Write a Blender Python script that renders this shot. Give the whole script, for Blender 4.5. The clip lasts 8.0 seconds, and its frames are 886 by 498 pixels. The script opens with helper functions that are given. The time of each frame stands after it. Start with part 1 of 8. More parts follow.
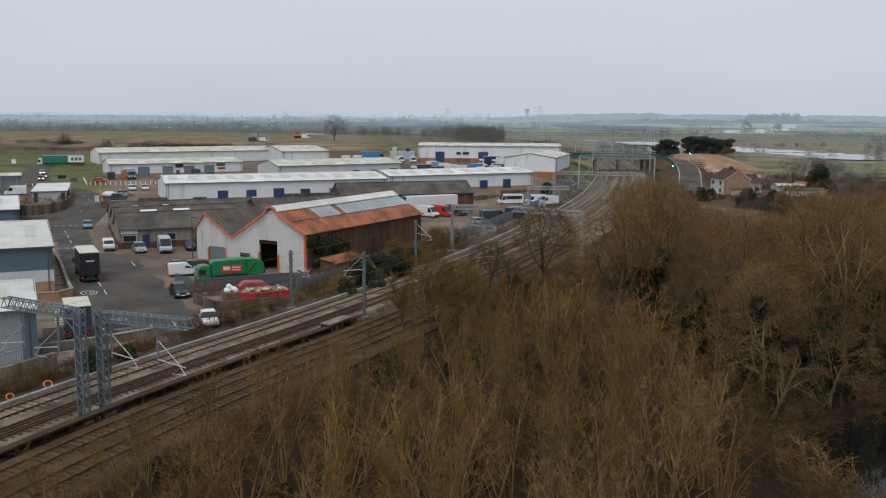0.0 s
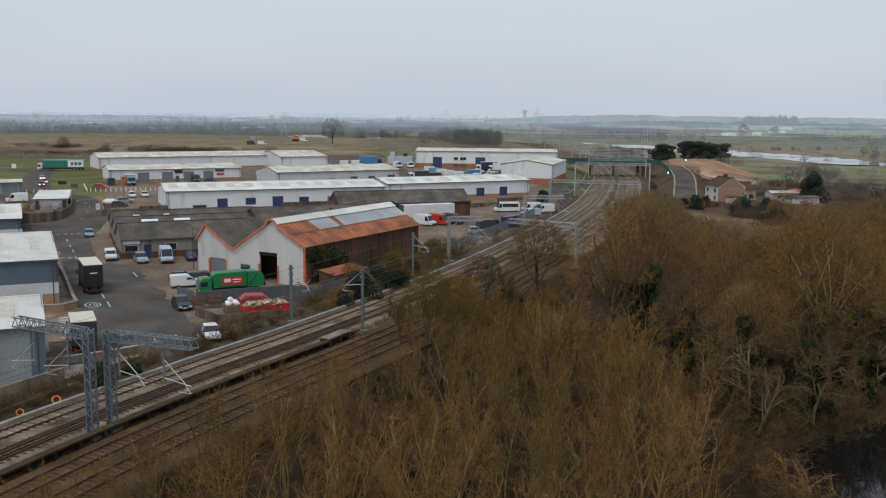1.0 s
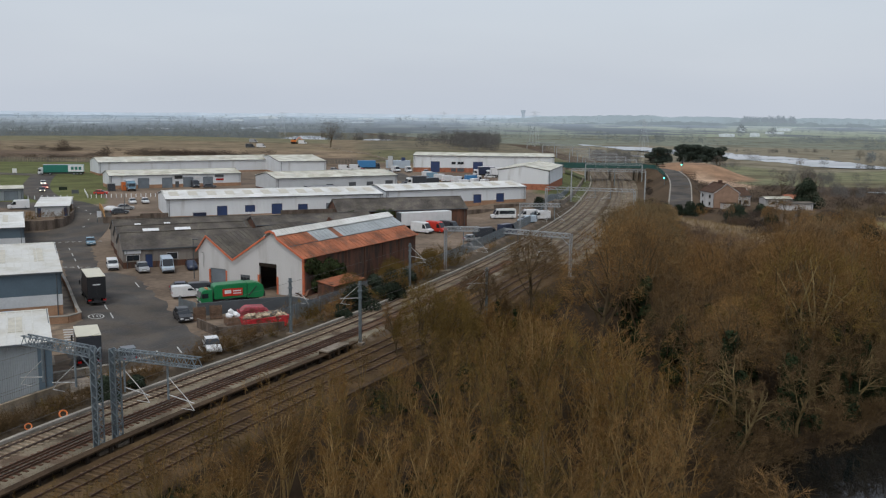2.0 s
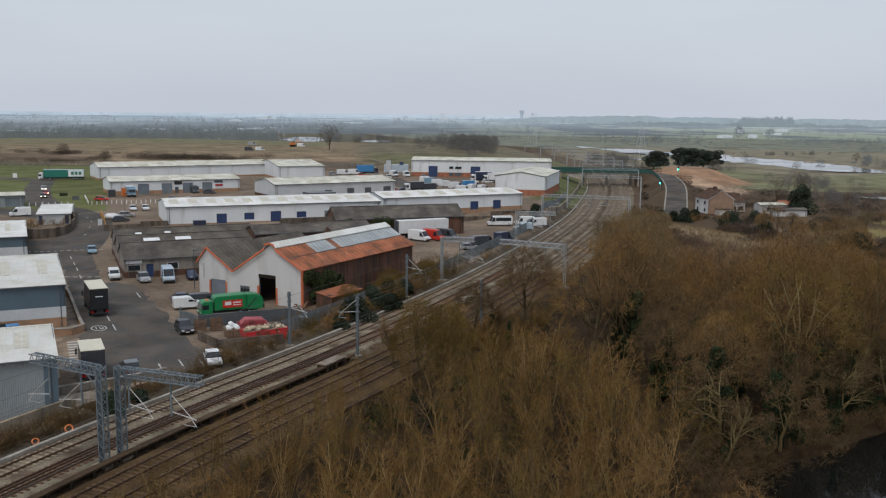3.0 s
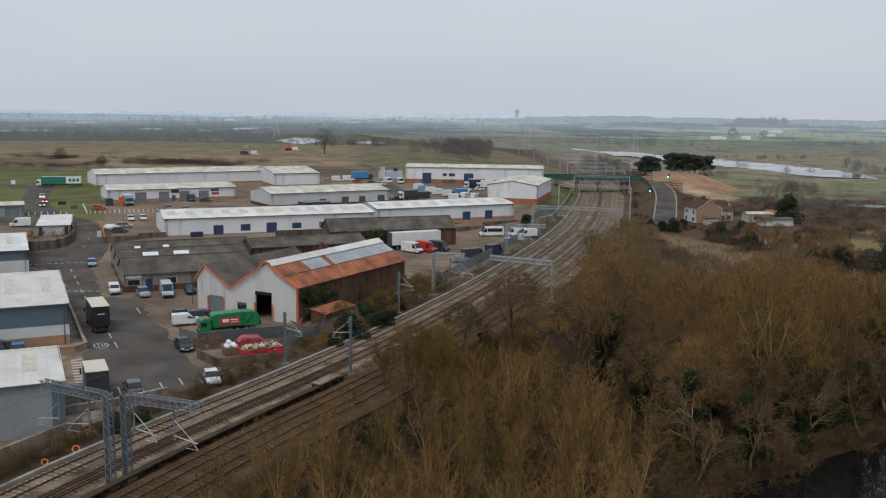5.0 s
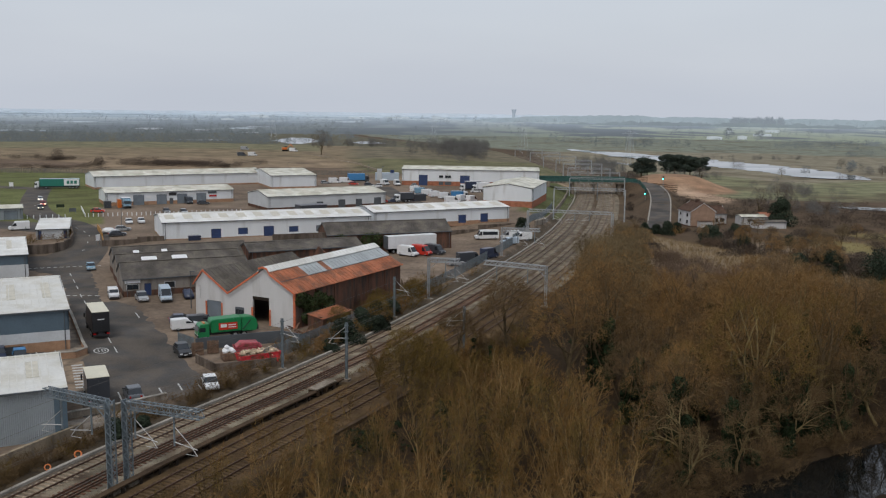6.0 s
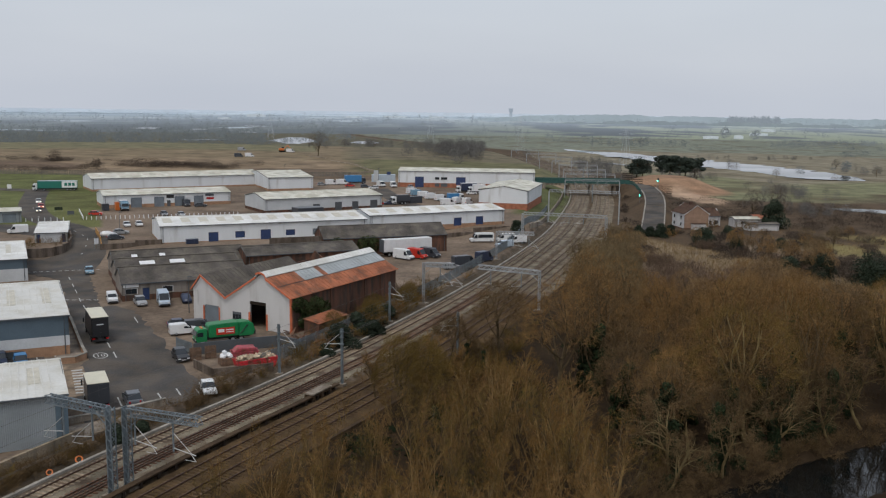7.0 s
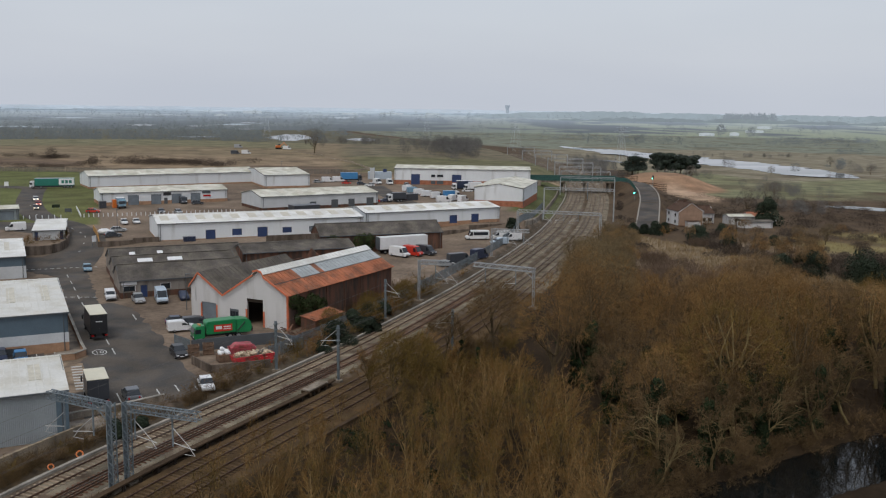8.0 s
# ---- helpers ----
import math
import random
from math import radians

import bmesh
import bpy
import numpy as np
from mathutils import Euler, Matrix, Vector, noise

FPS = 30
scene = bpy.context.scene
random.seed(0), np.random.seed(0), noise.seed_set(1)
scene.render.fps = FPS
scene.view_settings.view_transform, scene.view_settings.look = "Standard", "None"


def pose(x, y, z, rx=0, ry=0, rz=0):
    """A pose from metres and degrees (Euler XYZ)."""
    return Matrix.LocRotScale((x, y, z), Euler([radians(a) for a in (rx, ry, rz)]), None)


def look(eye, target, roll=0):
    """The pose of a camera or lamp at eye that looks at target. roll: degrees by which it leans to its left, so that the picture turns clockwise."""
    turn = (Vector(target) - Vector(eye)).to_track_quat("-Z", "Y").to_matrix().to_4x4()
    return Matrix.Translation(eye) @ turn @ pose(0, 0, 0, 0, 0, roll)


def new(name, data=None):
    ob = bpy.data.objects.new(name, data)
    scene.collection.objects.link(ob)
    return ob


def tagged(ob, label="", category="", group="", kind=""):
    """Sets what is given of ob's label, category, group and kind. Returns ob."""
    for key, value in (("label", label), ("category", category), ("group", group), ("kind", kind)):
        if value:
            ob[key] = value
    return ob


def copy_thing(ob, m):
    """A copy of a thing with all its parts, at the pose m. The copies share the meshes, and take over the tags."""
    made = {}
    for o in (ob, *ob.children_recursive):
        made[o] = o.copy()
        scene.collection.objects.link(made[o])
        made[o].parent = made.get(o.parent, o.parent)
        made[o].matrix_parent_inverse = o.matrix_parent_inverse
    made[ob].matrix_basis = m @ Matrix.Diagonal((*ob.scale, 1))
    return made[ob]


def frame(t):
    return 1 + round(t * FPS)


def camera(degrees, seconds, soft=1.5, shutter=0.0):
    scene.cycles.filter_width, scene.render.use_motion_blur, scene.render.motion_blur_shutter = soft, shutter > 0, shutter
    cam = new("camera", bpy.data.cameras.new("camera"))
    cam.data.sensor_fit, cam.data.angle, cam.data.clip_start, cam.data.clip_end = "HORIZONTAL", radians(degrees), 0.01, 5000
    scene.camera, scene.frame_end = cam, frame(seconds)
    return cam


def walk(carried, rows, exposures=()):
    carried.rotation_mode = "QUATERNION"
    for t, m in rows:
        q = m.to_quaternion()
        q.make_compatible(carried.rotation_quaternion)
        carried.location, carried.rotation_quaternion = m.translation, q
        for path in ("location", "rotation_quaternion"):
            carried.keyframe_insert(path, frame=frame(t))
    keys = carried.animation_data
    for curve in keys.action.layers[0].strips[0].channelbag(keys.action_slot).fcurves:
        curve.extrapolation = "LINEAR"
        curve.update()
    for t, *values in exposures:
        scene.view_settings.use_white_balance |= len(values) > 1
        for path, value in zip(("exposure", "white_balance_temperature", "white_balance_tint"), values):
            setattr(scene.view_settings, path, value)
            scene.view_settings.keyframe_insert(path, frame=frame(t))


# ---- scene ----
cam = camera(52.21, 8.0, soft=1.2)
# seconds, x, y, z, yaw, pitch, roll
PATH = [
    (0.0, 0.000, 0.000, 23.544, -0.000, -8.433, -0.331),
    (0.5, 0.005, -1.159, 24.563, -0.079, -8.404, -0.430),
    (1.0, 0.086, -2.324, 25.679, -0.142, -8.401, -0.492),
    (1.5, 0.209, -3.519, 26.760, -0.197, -8.414, -0.522),
    (3.0, 0.759, -6.964, 30.066, -0.311, -8.435, -0.586),
    (3.5, 0.836, -8.056, 31.179, -0.384, -8.457, -0.616),
    (4.0, 1.076, -9.096, 32.192, -0.423, -8.483, -0.659),
    (4.5, 1.258, -10.197, 33.110, -0.504, -8.501, -0.690),
    (6.0, 1.731, -13.326, 35.346, -0.782, -8.578, -0.758),
    (6.5, 1.934, -14.348, 36.087, -0.870, -8.614, -0.748),
    (7.0, 2.152, -15.345, 36.788, -0.960, -8.650, -0.762),
    (7.5, 2.286, -16.261, 37.163, -1.064, -8.695, -0.777),
    (8.0, 2.359, -17.047, 37.230, -1.178, -8.854, -0.791),
]
walk(cam, [(t, pose(x, y, z, 90 + pitch, roll, yaw)) for t, x, y, z, yaw, pitch, roll in PATH],
     [(0.0, 0.03, 6390, 8.5), (4.0, 0.0, 6440, 9.2), (8.0, -0.03, 6500, 10)])

# ---- light ----
world = bpy.data.worlds.new("overcast_sky")
scene.world = world
world.use_nodes = True
wn, wl = world.node_tree.nodes, world.node_tree.links
sky = wn.new("ShaderNodeTexSky")
sky.sky_type, sky.sun_disc = "NISHITA", False
sky.sun_elevation, sky.sun_rotation = radians(32), radians(200)
sky.dust_density, sky.air_density = 4.0, 1.5
grey = wn.new("ShaderNodeMix")
grey.data_type = "RGBA"
grey.inputs["Factor"].default_value = 0.82
cloud = wn.new("ShaderNodeTexNoise")
cloud.inputs["Scale"].default_value, cloud.inputs["Detail"].default_value = 2.2, 3
stretch = wn.new("ShaderNodeMapping")
stretch.inputs["Scale"].default_value = (1, 1, 5)
wl.new(wn.new("ShaderNodeTexCoord").outputs["Generated"], stretch.inputs["Vector"])
wl.new(stretch.outputs["Vector"], cloud.inputs["Vector"])
veil = wn.new("ShaderNodeMix")
veil.data_type = "RGBA"
veil.inputs["A"].default_value, veil.inputs["B"].default_value = (6.3, 6.85, 7.95, 1), (7.7, 8.2, 9.1, 1)
wl.new(cloud.outputs["Fac"], veil.inputs["Factor"])
wl.new(veil.outputs["Result"], grey.inputs["B"])
wl.new(sky.outputs["Color"], grey.inputs["A"])
wl.new(grey.outputs["Result"], wn["Background"].inputs["Color"])
wn["Background"].inputs["Strength"].default_value = 0.092
sun = new("sun", bpy.data.lights.new("sun", "SUN"))
sun.data.energy, sun.data.angle, sun.data.color = 1.3, radians(25), (1.0, 0.96, 0.9)
sun.matrix_world = look((0, 0, 300), (60, 160, 0))


# ---- materials ----
def mat(name, colour, rough=0.8, metal=0.0, var=0.3, scale=0.6, fine=9.0, bump=0.3, stain=None, amount=0.45, each=0.0, ribs=0.0, attribute="", vertical=False):
    """A surface with broad and fine variation, optional stains, ribs and differences from piece to piece."""
    m = bpy.data.materials.new(name)
    m.use_nodes = True
    n, l = m.node_tree.nodes, m.node_tree.links
    b = n["Principled BSDF"]
    b.inputs["Roughness"].default_value, b.inputs["Metallic"].default_value = rough, metal
    if rough >= 0.9:
        b.inputs["Specular IOR Level"].default_value = 0.12
    co = n.new("ShaderNodeTexCoord").outputs["Object"]
    if vertical:
        mp = n.new("ShaderNodeMapping")
        mp.inputs["Scale"].default_value = (1, 1, 0.18)
        l.new(co, mp.inputs["Vector"])
        co2 = mp.outputs["Vector"]
    else:
        co2 = co

    def noisy(s, detail, lo, hi, src):
        t = n.new("ShaderNodeTexNoise")
        t.inputs["Scale"].default_value, t.inputs["Detail"].default_value = s, detail
        l.new(src, t.inputs["Vector"])
        r = n.new("ShaderNodeMapRange")
        r.inputs["From Min"].default_value, r.inputs["From Max"].default_value = 0.3, 0.7
        r.inputs["To Min"].default_value, r.inputs["To Max"].default_value = lo, hi
        l.new(t.outputs["Fac"], r.inputs["Value"])
        return t.outputs["Fac"], r.outputs["Result"]

    def times(a, v):
        x = n.new("ShaderNodeMix")
        x.data_type, x.blend_type = "RGBA", "MULTIPLY"
        x.inputs["Factor"].default_value = 1
        l.new(a, x.inputs["A"])
        l.new(v, x.inputs["B"])
        return x.outputs["Result"]

    if attribute:
        a = n.new("ShaderNodeAttribute")
        a.attribute_name = attribute
        col = a.outputs["Color"]
    else:
        a = n.new("ShaderNodeRGB")
        a.outputs[0].default_value = (*colour, 1)
        col = a.outputs[0]
    if stain:
        raw, _ = noisy(scale * 1.7, 6, 0, 1, co2)
        r = n.new("ShaderNodeMapRange")
        r.inputs["From Min"].default_value, r.inputs["From Max"].default_value = 0.62 - amount * 0.4, 0.78 - amount * 0.4
        l.new(raw, r.inputs["Value"])
        x = n.new("ShaderNodeMix")
        x.data_type = "RGBA"
        x.inputs["B"].default_value = (*stain, 1)
        l.new(r.outputs["Result"], x.inputs["Factor"])
        l.new(col, x.inputs["A"])
        col = x.outputs["Result"]
    _, broad = noisy(scale, 4, 1 - var, 1 + var * 0.7, co2)
    raw_fine, grain = noisy(fine, 5, 1 - var * 0.7, 1 + var * 0.5, co)
    col = times(times(col, broad), grain)
    if each:
        o = n.new("ShaderNodeObjectInfo")
        r = n.new("ShaderNodeMapRange")
        r.inputs["To Min"].default_value, r.inputs["To Max"].default_value = 1 - each, 1 + each * 0.7
        l.new(o.outputs["Random"], r.inputs["Value"])
        col = times(col, r.outputs["Result"])
    l.new(col, b.inputs["Base Color"])
    if bump:
        u = n.new("ShaderNodeBump")
        u.inputs["Strength"].default_value, u.inputs["Distance"].default_value = bump, 0.05
        l.new(raw_fine, u.inputs["Height"])
        out = u.outputs["Normal"]
        if ribs:
            w = n.new("ShaderNodeTexWave")
            w.wave_profile, w.bands_direction = "SIN", "X"
            w.inputs["Scale"].default_value = ribs
            l.new(co, w.inputs["Vector"])
            u2 = n.new("ShaderNodeBump")
            u2.inputs["Strength"].default_value, u2.inputs["Distance"].default_value = 0.7, 0.05
            l.new(w.outputs["Fac"], u2.inputs["Height"])
            l.new(out, u2.inputs["Normal"])
            out = u2.outputs["Normal"]
        l.new(out, b.inputs["Normal"])
    return m


def glow(name, colour, strength):
    m = bpy.data.materials.new(name)
    m.use_nodes = True
    b = m.node_tree.nodes["Principled BSDF"]
    b.inputs["Base Color"].default_value = (*colour, 1)
    b.inputs["Emission Color"].default_value, b.inputs["Emission Strength"].default_value = (*colour, 1), strength
    return m


def plain(name, colour, rough=0.5, metal=0.0):
    return mat(name, colour, rough, metal, var=0.12, scale=0.8, fine=14, bump=0.04)


GROUND = mat("ground_cover", (1, 1, 1), 0.95, var=0.36, scale=0.09, fine=1.3, bump=0.5, attribute="cover")
TARMAC = mat("worn_tarmac", (0.078, 0.073, 0.069), 0.9, var=0.3, scale=0.12, fine=5, bump=0.2, stain=(0.105, 0.09, 0.076), amount=0.5)
PAVING = mat("pale_concrete_paving", (0.3, 0.25, 0.2), 0.9, var=0.25, scale=0.3, fine=6, stain=(0.2, 0.17, 0.14))
BALLAST = mat("grey_brown_ballast", (0.205, 0.174, 0.126), 0.95, var=0.45, scale=0.25, fine=7, bump=0.9, stain=(0.12, 0.085, 0.06), amount=0.4)
DARKBALLAST = mat("oily_brown_ballast", (0.088, 0.055, 0.028), 0.95, var=0.45, scale=0.25, fine=7, bump=0.9, stain=(0.1, 0.065, 0.032), amount=0.42)
RAIL = mat("rusty_rail_steel", (0.1, 0.055, 0.035), 0.5, 0.5, var=0.3, scale=0.5, fine=6)
SLEEPER = mat("weathered_concrete_sleeper", (0.27, 0.21, 0.15), 0.9, var=0.35, scale=1.2, fine=9, each=0.3)
SLEEPER_RED = mat("rust_stained_sleeper", (0.13, 0.07, 0.045), 0.9, var=0.35, scale=1.2, fine=9, each=0.3)
SLEEPER_DARK = mat("oil_darkened_sleeper", (0.098, 0.064, 0.036), 0.9, var=0.35, scale=1.2, fine=9, each=0.4)
DARKWOOD = mat("tarred_wood_and_shade", (0.03, 0.023, 0.018), 0.9, var=0.3)
CONCRETE = mat("old_concrete", (0.28, 0.24, 0.195), 0.9, var=0.3, scale=0.5, fine=7, stain=(0.16, 0.13, 0.1), amount=0.45, vertical=True)
TROUGH = mat("pale_concrete_troughing", (0.31, 0.285, 0.25), 0.9, var=0.3, scale=0.4, fine=6)
STEEL = mat("galvanised_steel", (0.185, 0.222, 0.245), 0.5, 0.35, var=0.2, scale=1.0, fine=8)
PALESTEEL = mat("pale_insulated_steel_tube", (0.44, 0.44, 0.43), 0.5, 0.2, var=0.15)
WIRE = plain("dull_copper_wire", (0.13, 0.12, 0.11), 0.5, 0.5)
WHITECLAD = mat("off_white_metal_cladding", (0.69, 0.72, 0.745), 0.55, 0.0, var=0.06, scale=0.25, fine=4, bump=0.12, ribs=1.6, stain=(0.55, 0.565, 0.57), amount=0.12, vertical=True)
GREYCLAD = mat("grey_metal_cladding", (0.245, 0.275, 0.295), 0.55, 0.0, var=0.1, scale=0.3, fine=4, bump=0.12, ribs=1.6)
BLUEGREY = mat("dark_blue_grey_cladding", (0.085, 0.125, 0.16), 0.55, 0.0, var=0.12, scale=0.3, fine=4, bump=0.12)
PALECLAD = mat("pale_grey_cladding", (0.5, 0.525, 0.545), 0.55, 0.0, var=0.1, scale=0.3, fine=4, bump=0.12)
WHITEROOF = mat("pale_weathered_sheet_roof", (0.68, 0.68, 0.655), 0.6, 0.0, var=0.14, scale=0.16, fine=3, bump=0.15, stain=(0.58, 0.57, 0.53), amount=0.45)
DEPOTROOF = mat("cream_white_ribbed_roof", (0.6, 0.595, 0.56), 0.6, 0.0, var=0.1, scale=0.16, fine=3, bump=0.15, stain=(0.52, 0.5, 0.44), amount=0.4)
CREAMROOF = mat("cream_lichened_sheet_roof", (0.6, 0.59, 0.515), 0.7, 0.0, var=0.18, scale=0.16, fine=3, bump=0.15, stain=(0.42, 0.4, 0.32), amount=0.45)
ROOFLIGHT = mat("dull_translucent_rooflight", (0.5, 0.465, 0.375), 0.4, var=0.2, scale=0.8)
ASBESTOS = mat("dark_lichened_cement_sheet_roof", (0.105, 0.094, 0.085), 0.9, var=0.35, scale=0.25, fine=4, bump=0.4, stain=(0.14, 0.125, 0.105), amount=0.5, ribs=2.2)
RUST = mat("rusted_corrugated_iron", (0.42, 0.14, 0.065), 0.85, 0.0, var=0.3, scale=0.25, fine=5, bump=0.3, ribs=2.2, stain=(0.21, 0.085, 0.045), amount=0.42)
TINROOF = mat("bare_galvanised_sheet", (0.4, 0.43, 0.44), 0.5, 0.2, var=0.22, scale=0.3, fine=4, ribs=2.2)
ORANGE = mat("faded_orange_trim_paint", (0.55, 0.145, 0.065), 0.6, var=0.2, scale=0.8)
RENDERW = mat("stained_white_render", (0.54, 0.535, 0.535), 0.85, var=0.06, scale=0.3, fine=5, stain=(0.44, 0.43, 0.42), amount=0.2, vertical=True)
OLDRENDER = mat("weathered_grey_render", (0.27, 0.245, 0.22), 0.9, var=0.2, scale=0.4, fine=6, stain=(0.18, 0.155, 0.13), amount=0.4, vertical=True)
BRICK = mat("dark_red_brick", (0.14, 0.072, 0.05), 0.9, var=0.3, scale=0.6, fine=10, bump=0.4, stain=(0.075, 0.055, 0.045), amount=0.45, vertical=True)
NEWBRICK = mat("orange_red_brick", (0.34, 0.14, 0.085), 0.9, var=0.25, scale=0.8, fine=10, bump=0.3)
BUFFBRICK = mat("buff_brick", (0.36, 0.22, 0.14), 0.9, var=0.25, scale=0.8, fine=10, bump=0.3)
BLUEDOOR = mat("dark_blue_shutter", (0.022, 0.045, 0.13), 0.5, var=0.15)
GREYDOOR = mat("grey_roller_shutter", (0.16, 0.19, 0.22), 0.5, var=0.15)
DARK = mat("dark_interior", (0.012, 0.012, 0.013), 0.9, var=0.3)
GLASS = plain("dark_window_glass", (0.025, 0.03, 0.036), 0.08)
TRIM = mat("dark_grey_trim", (0.075, 0.085, 0.095), 0.6, var=0.15)
WHITE = mat("white_paint", (0.72, 0.73, 0.74), 0.4, var=0.08)
TYRE = plain("black_tyre_rubber", (0.018, 0.018, 0.019), 0.9)
ALLOY = plain("grey_wheel_alloy", (0.32, 0.33, 0.34), 0.35, 0.6)
HEAD = plain("clear_headlight_lens", (0.7, 0.72, 0.74), 0.15)
TAIL = plain("red_tail_light_lens", (0.4, 0.012, 0.012), 0.2)
BLACK = plain("black_plastic", (0.02, 0.02, 0.022), 0.6)
LINEPAINT = mat("worn_white_line_paint", (0.45, 0.45, 0.43), 0.8, var=0.3, scale=1.2, fine=7)
WATER = mat("still_water", (0.007, 0.008, 0.008), 0.02, var=0.3, scale=0.1, fine=1.0, bump=0.0)
WOOD = mat("weathered_timber", (0.16, 0.1, 0.065), 0.85, var=0.35, scale=1.5, fine=8)
HEDGE = mat("dark_evergreen_leaf", (0.034, 0.046, 0.03), 1.0, var=0.4, scale=0.8, fine=6, each=0.3)
IVY = mat("ivy_leaf", (0.023, 0.036, 0.016), 1.0, var=0.45, scale=0.9, fine=6, each=0.3)
BARK = mat("olive_brown_bark", (0.098, 0.072, 0.041), 0.95, var=0.35, scale=0.8, fine=6, each=0.25)
PALEBARK = mat("pale_lichened_bark", (0.23, 0.155, 0.066), 0.95, var=0.35, scale=0.8, fine=6, each=0.25)
MIDBARK = mat("mossy_tan_bark", (0.19, 0.145, 0.07), 0.95, var=0.35, scale=0.8, fine=6, each=0.25)
TWIG = mat("russet_brown_twigs", (0.222, 0.13, 0.05), 0.95, var=0.35, scale=0.35, fine=2, bump=0, each=0.3)
TWIG_OCHRE = mat("ochre_brown_twigs", (0.16, 0.088, 0.026), 0.95, var=0.35, scale=0.35, fine=2, bump=0, each=0.3)
TWIG_DARK = mat("dull_umber_twigs", (0.122, 0.08, 0.039), 0.95, var=0.35, scale=0.35, fine=2, bump=0, each=0.25)
TWIG_OLIVE = mat("olive_twigs", (0.145, 0.097, 0.028), 0.95, var=0.35, scale=0.35, fine=2, bump=0, each=0.25)
GREYTWIG = mat("purplish_grey_sallow_twigs", (0.15, 0.105, 0.075), 0.95, var=0.35, scale=0.12, fine=1.0, bump=0)
OLIVEGREY = mat("olive_grey_twigs", (0.155, 0.115, 0.062), 0.95, var=0.35, scale=0.12, fine=1.0, bump=0)
SOFTTWIG = mat("soft_tan_brown_twigs", (0.245, 0.16, 0.08), 0.95, var=0.35, scale=0.12, fine=1.0, bump=0)
# dead stems, umber darkened further to hold the shade under the trees
UMBER = mat("shaded_umber_stems", (0.052, 0.034, 0.018), 0.95, var=0.35, scale=0.35, fine=2, bump=0)
WALLIVY = mat("wall_ivy_leaf", (0.05, 0.066, 0.026), 1.0, var=0.45, scale=0.9, fine=6)
for leafy in (IVY, HEDGE, WALLIVY):
    leafy.node_tree.nodes["Principled BSDF"].inputs["Specular IOR Level"].default_value = 0.15
# paler and bluer than HEDGE: distance haze put into the needle colour
PINE = mat("haze_paled_pine_needles", (0.05, 0.064, 0.052), 1.0, var=0.35, scale=0.5, fine=4, bump=0)
DRYGRASS = mat("dry_straw_grass", (0.24, 0.17, 0.09), 0.95, var=0.35, scale=0.2, fine=2, bump=0)


# ---- building blocks ----
def box(bm, x0, x1, y0, y1, z0, z1, m=None):
    """A box from corner to corner, moved by m."""
    v = [bm.verts.new(m @ Vector(p) if m else p) for p in
         ((x0, y0, z0), (x1, y0, z0), (x1, y1, z0), (x0, y1, z0), (x0, y0, z1), (x1, y0, z1), (x1, y1, z1), (x0, y1, z1))]
    for f in ((3, 2, 1, 0), (4, 5, 6, 7), (0, 1, 5, 4), (1, 2, 6, 5), (2, 3, 7, 6), (3, 0, 4, 7)):
        bm.faces.new([v[i] for i in f])
    return v


def prism(bm, outline, y0, y1, axis="y", pinch=None):
    """An outline in (a, z) drawn from y0 to y1 along y, or along x; pinch(z) narrows it towards the top."""
    rings = []
    for s in (y0, y1):
        ring = []
        for a, z in outline:
            q = s * (pinch(z) if pinch else 1)
            ring.append(bm.verts.new((a, q, z) if axis == "y" else (q, a, z)))
        rings.append(ring)
    n = len(outline)
    bm.faces.new(rings[0])
    bm.faces.new(rings[1][::-1])
    for i in range(n):
        bm.faces.new((rings[0][i], rings[1][i], rings[1][(i + 1) % n], rings[0][(i + 1) % n]))
    bmesh.ops.recalc_face_normals(bm, faces=bm.faces)


def tube(bm, a, b, r0, r1=None, sides=6):
    """A tapered bar from a to b."""
    a, b = Vector(a), Vector(b)
    r1 = r0 if r1 is None else r1
    d = (b - a).normalized()
    u = d.orthogonal().normalized()
    w = d.cross(u)
    ring = [[bm.verts.new(p + (u * math.cos(k * math.tau / sides) + w * math.sin(k * math.tau / sides)) * r) for k in range(sides)] for p, r in ((a, r0), (b, r1))]
    for k in range(sides):
        bm.faces.new((ring[0][k], ring[0][(k + 1) % sides], ring[1][(k + 1) % sides], ring[1][k]))
    bm.faces.new(ring[0][::-1])
    bm.faces.new(ring[1])


def soften(bm, width=0.04, segments=2):
    bmesh.ops.bevel(bm, geom=[e for e in bm.edges], offset=width, segments=segments, affect="EDGES", clamp_overlap=True)


def mesh_of(bm, name, *mats):
    me = bpy.data.meshes.new(name)
    bm.to_mesh(me)
    bm.free()
    for m in mats:
        me.materials.append(m)
    return me


def part(name, bm, material, parent, label="", smooth=False):
    """One mesh object under a thing or part; bm may be a ready mesh."""
    me = bm if isinstance(bm, bpy.types.Mesh) else mesh_of(bm, name, material)
    if smooth:
        me.polygons.foreach_set("use_smooth", [True] * len(me.polygons))
    ob = new(name, me)
    ob.parent = parent
    if label:
        ob["label"] = label
    return ob


def thing(name, m, label, category, group="", kind=""):
    ob = new(name)
    ob.matrix_world = m
    ob.empty_display_size = 0.3
    return tagged(ob, label, category, group, kind)


def slab(name, material, parent, *b, label="", bevel=0.0):
    bm = bmesh.new()
    box(bm, *b)
    if bevel:
        soften(bm, bevel, 1)
    return part(name, bm, material, parent, label)


def raw_mesh(name, verts, faces, *mats):
    me = bpy.data.meshes.new(name)
    me.from_pydata(verts, [], faces)
    for m in mats:
        me.materials.append(m)
    me.update()
    return me


def ground_z(x, y):
    return float(height(x, y))


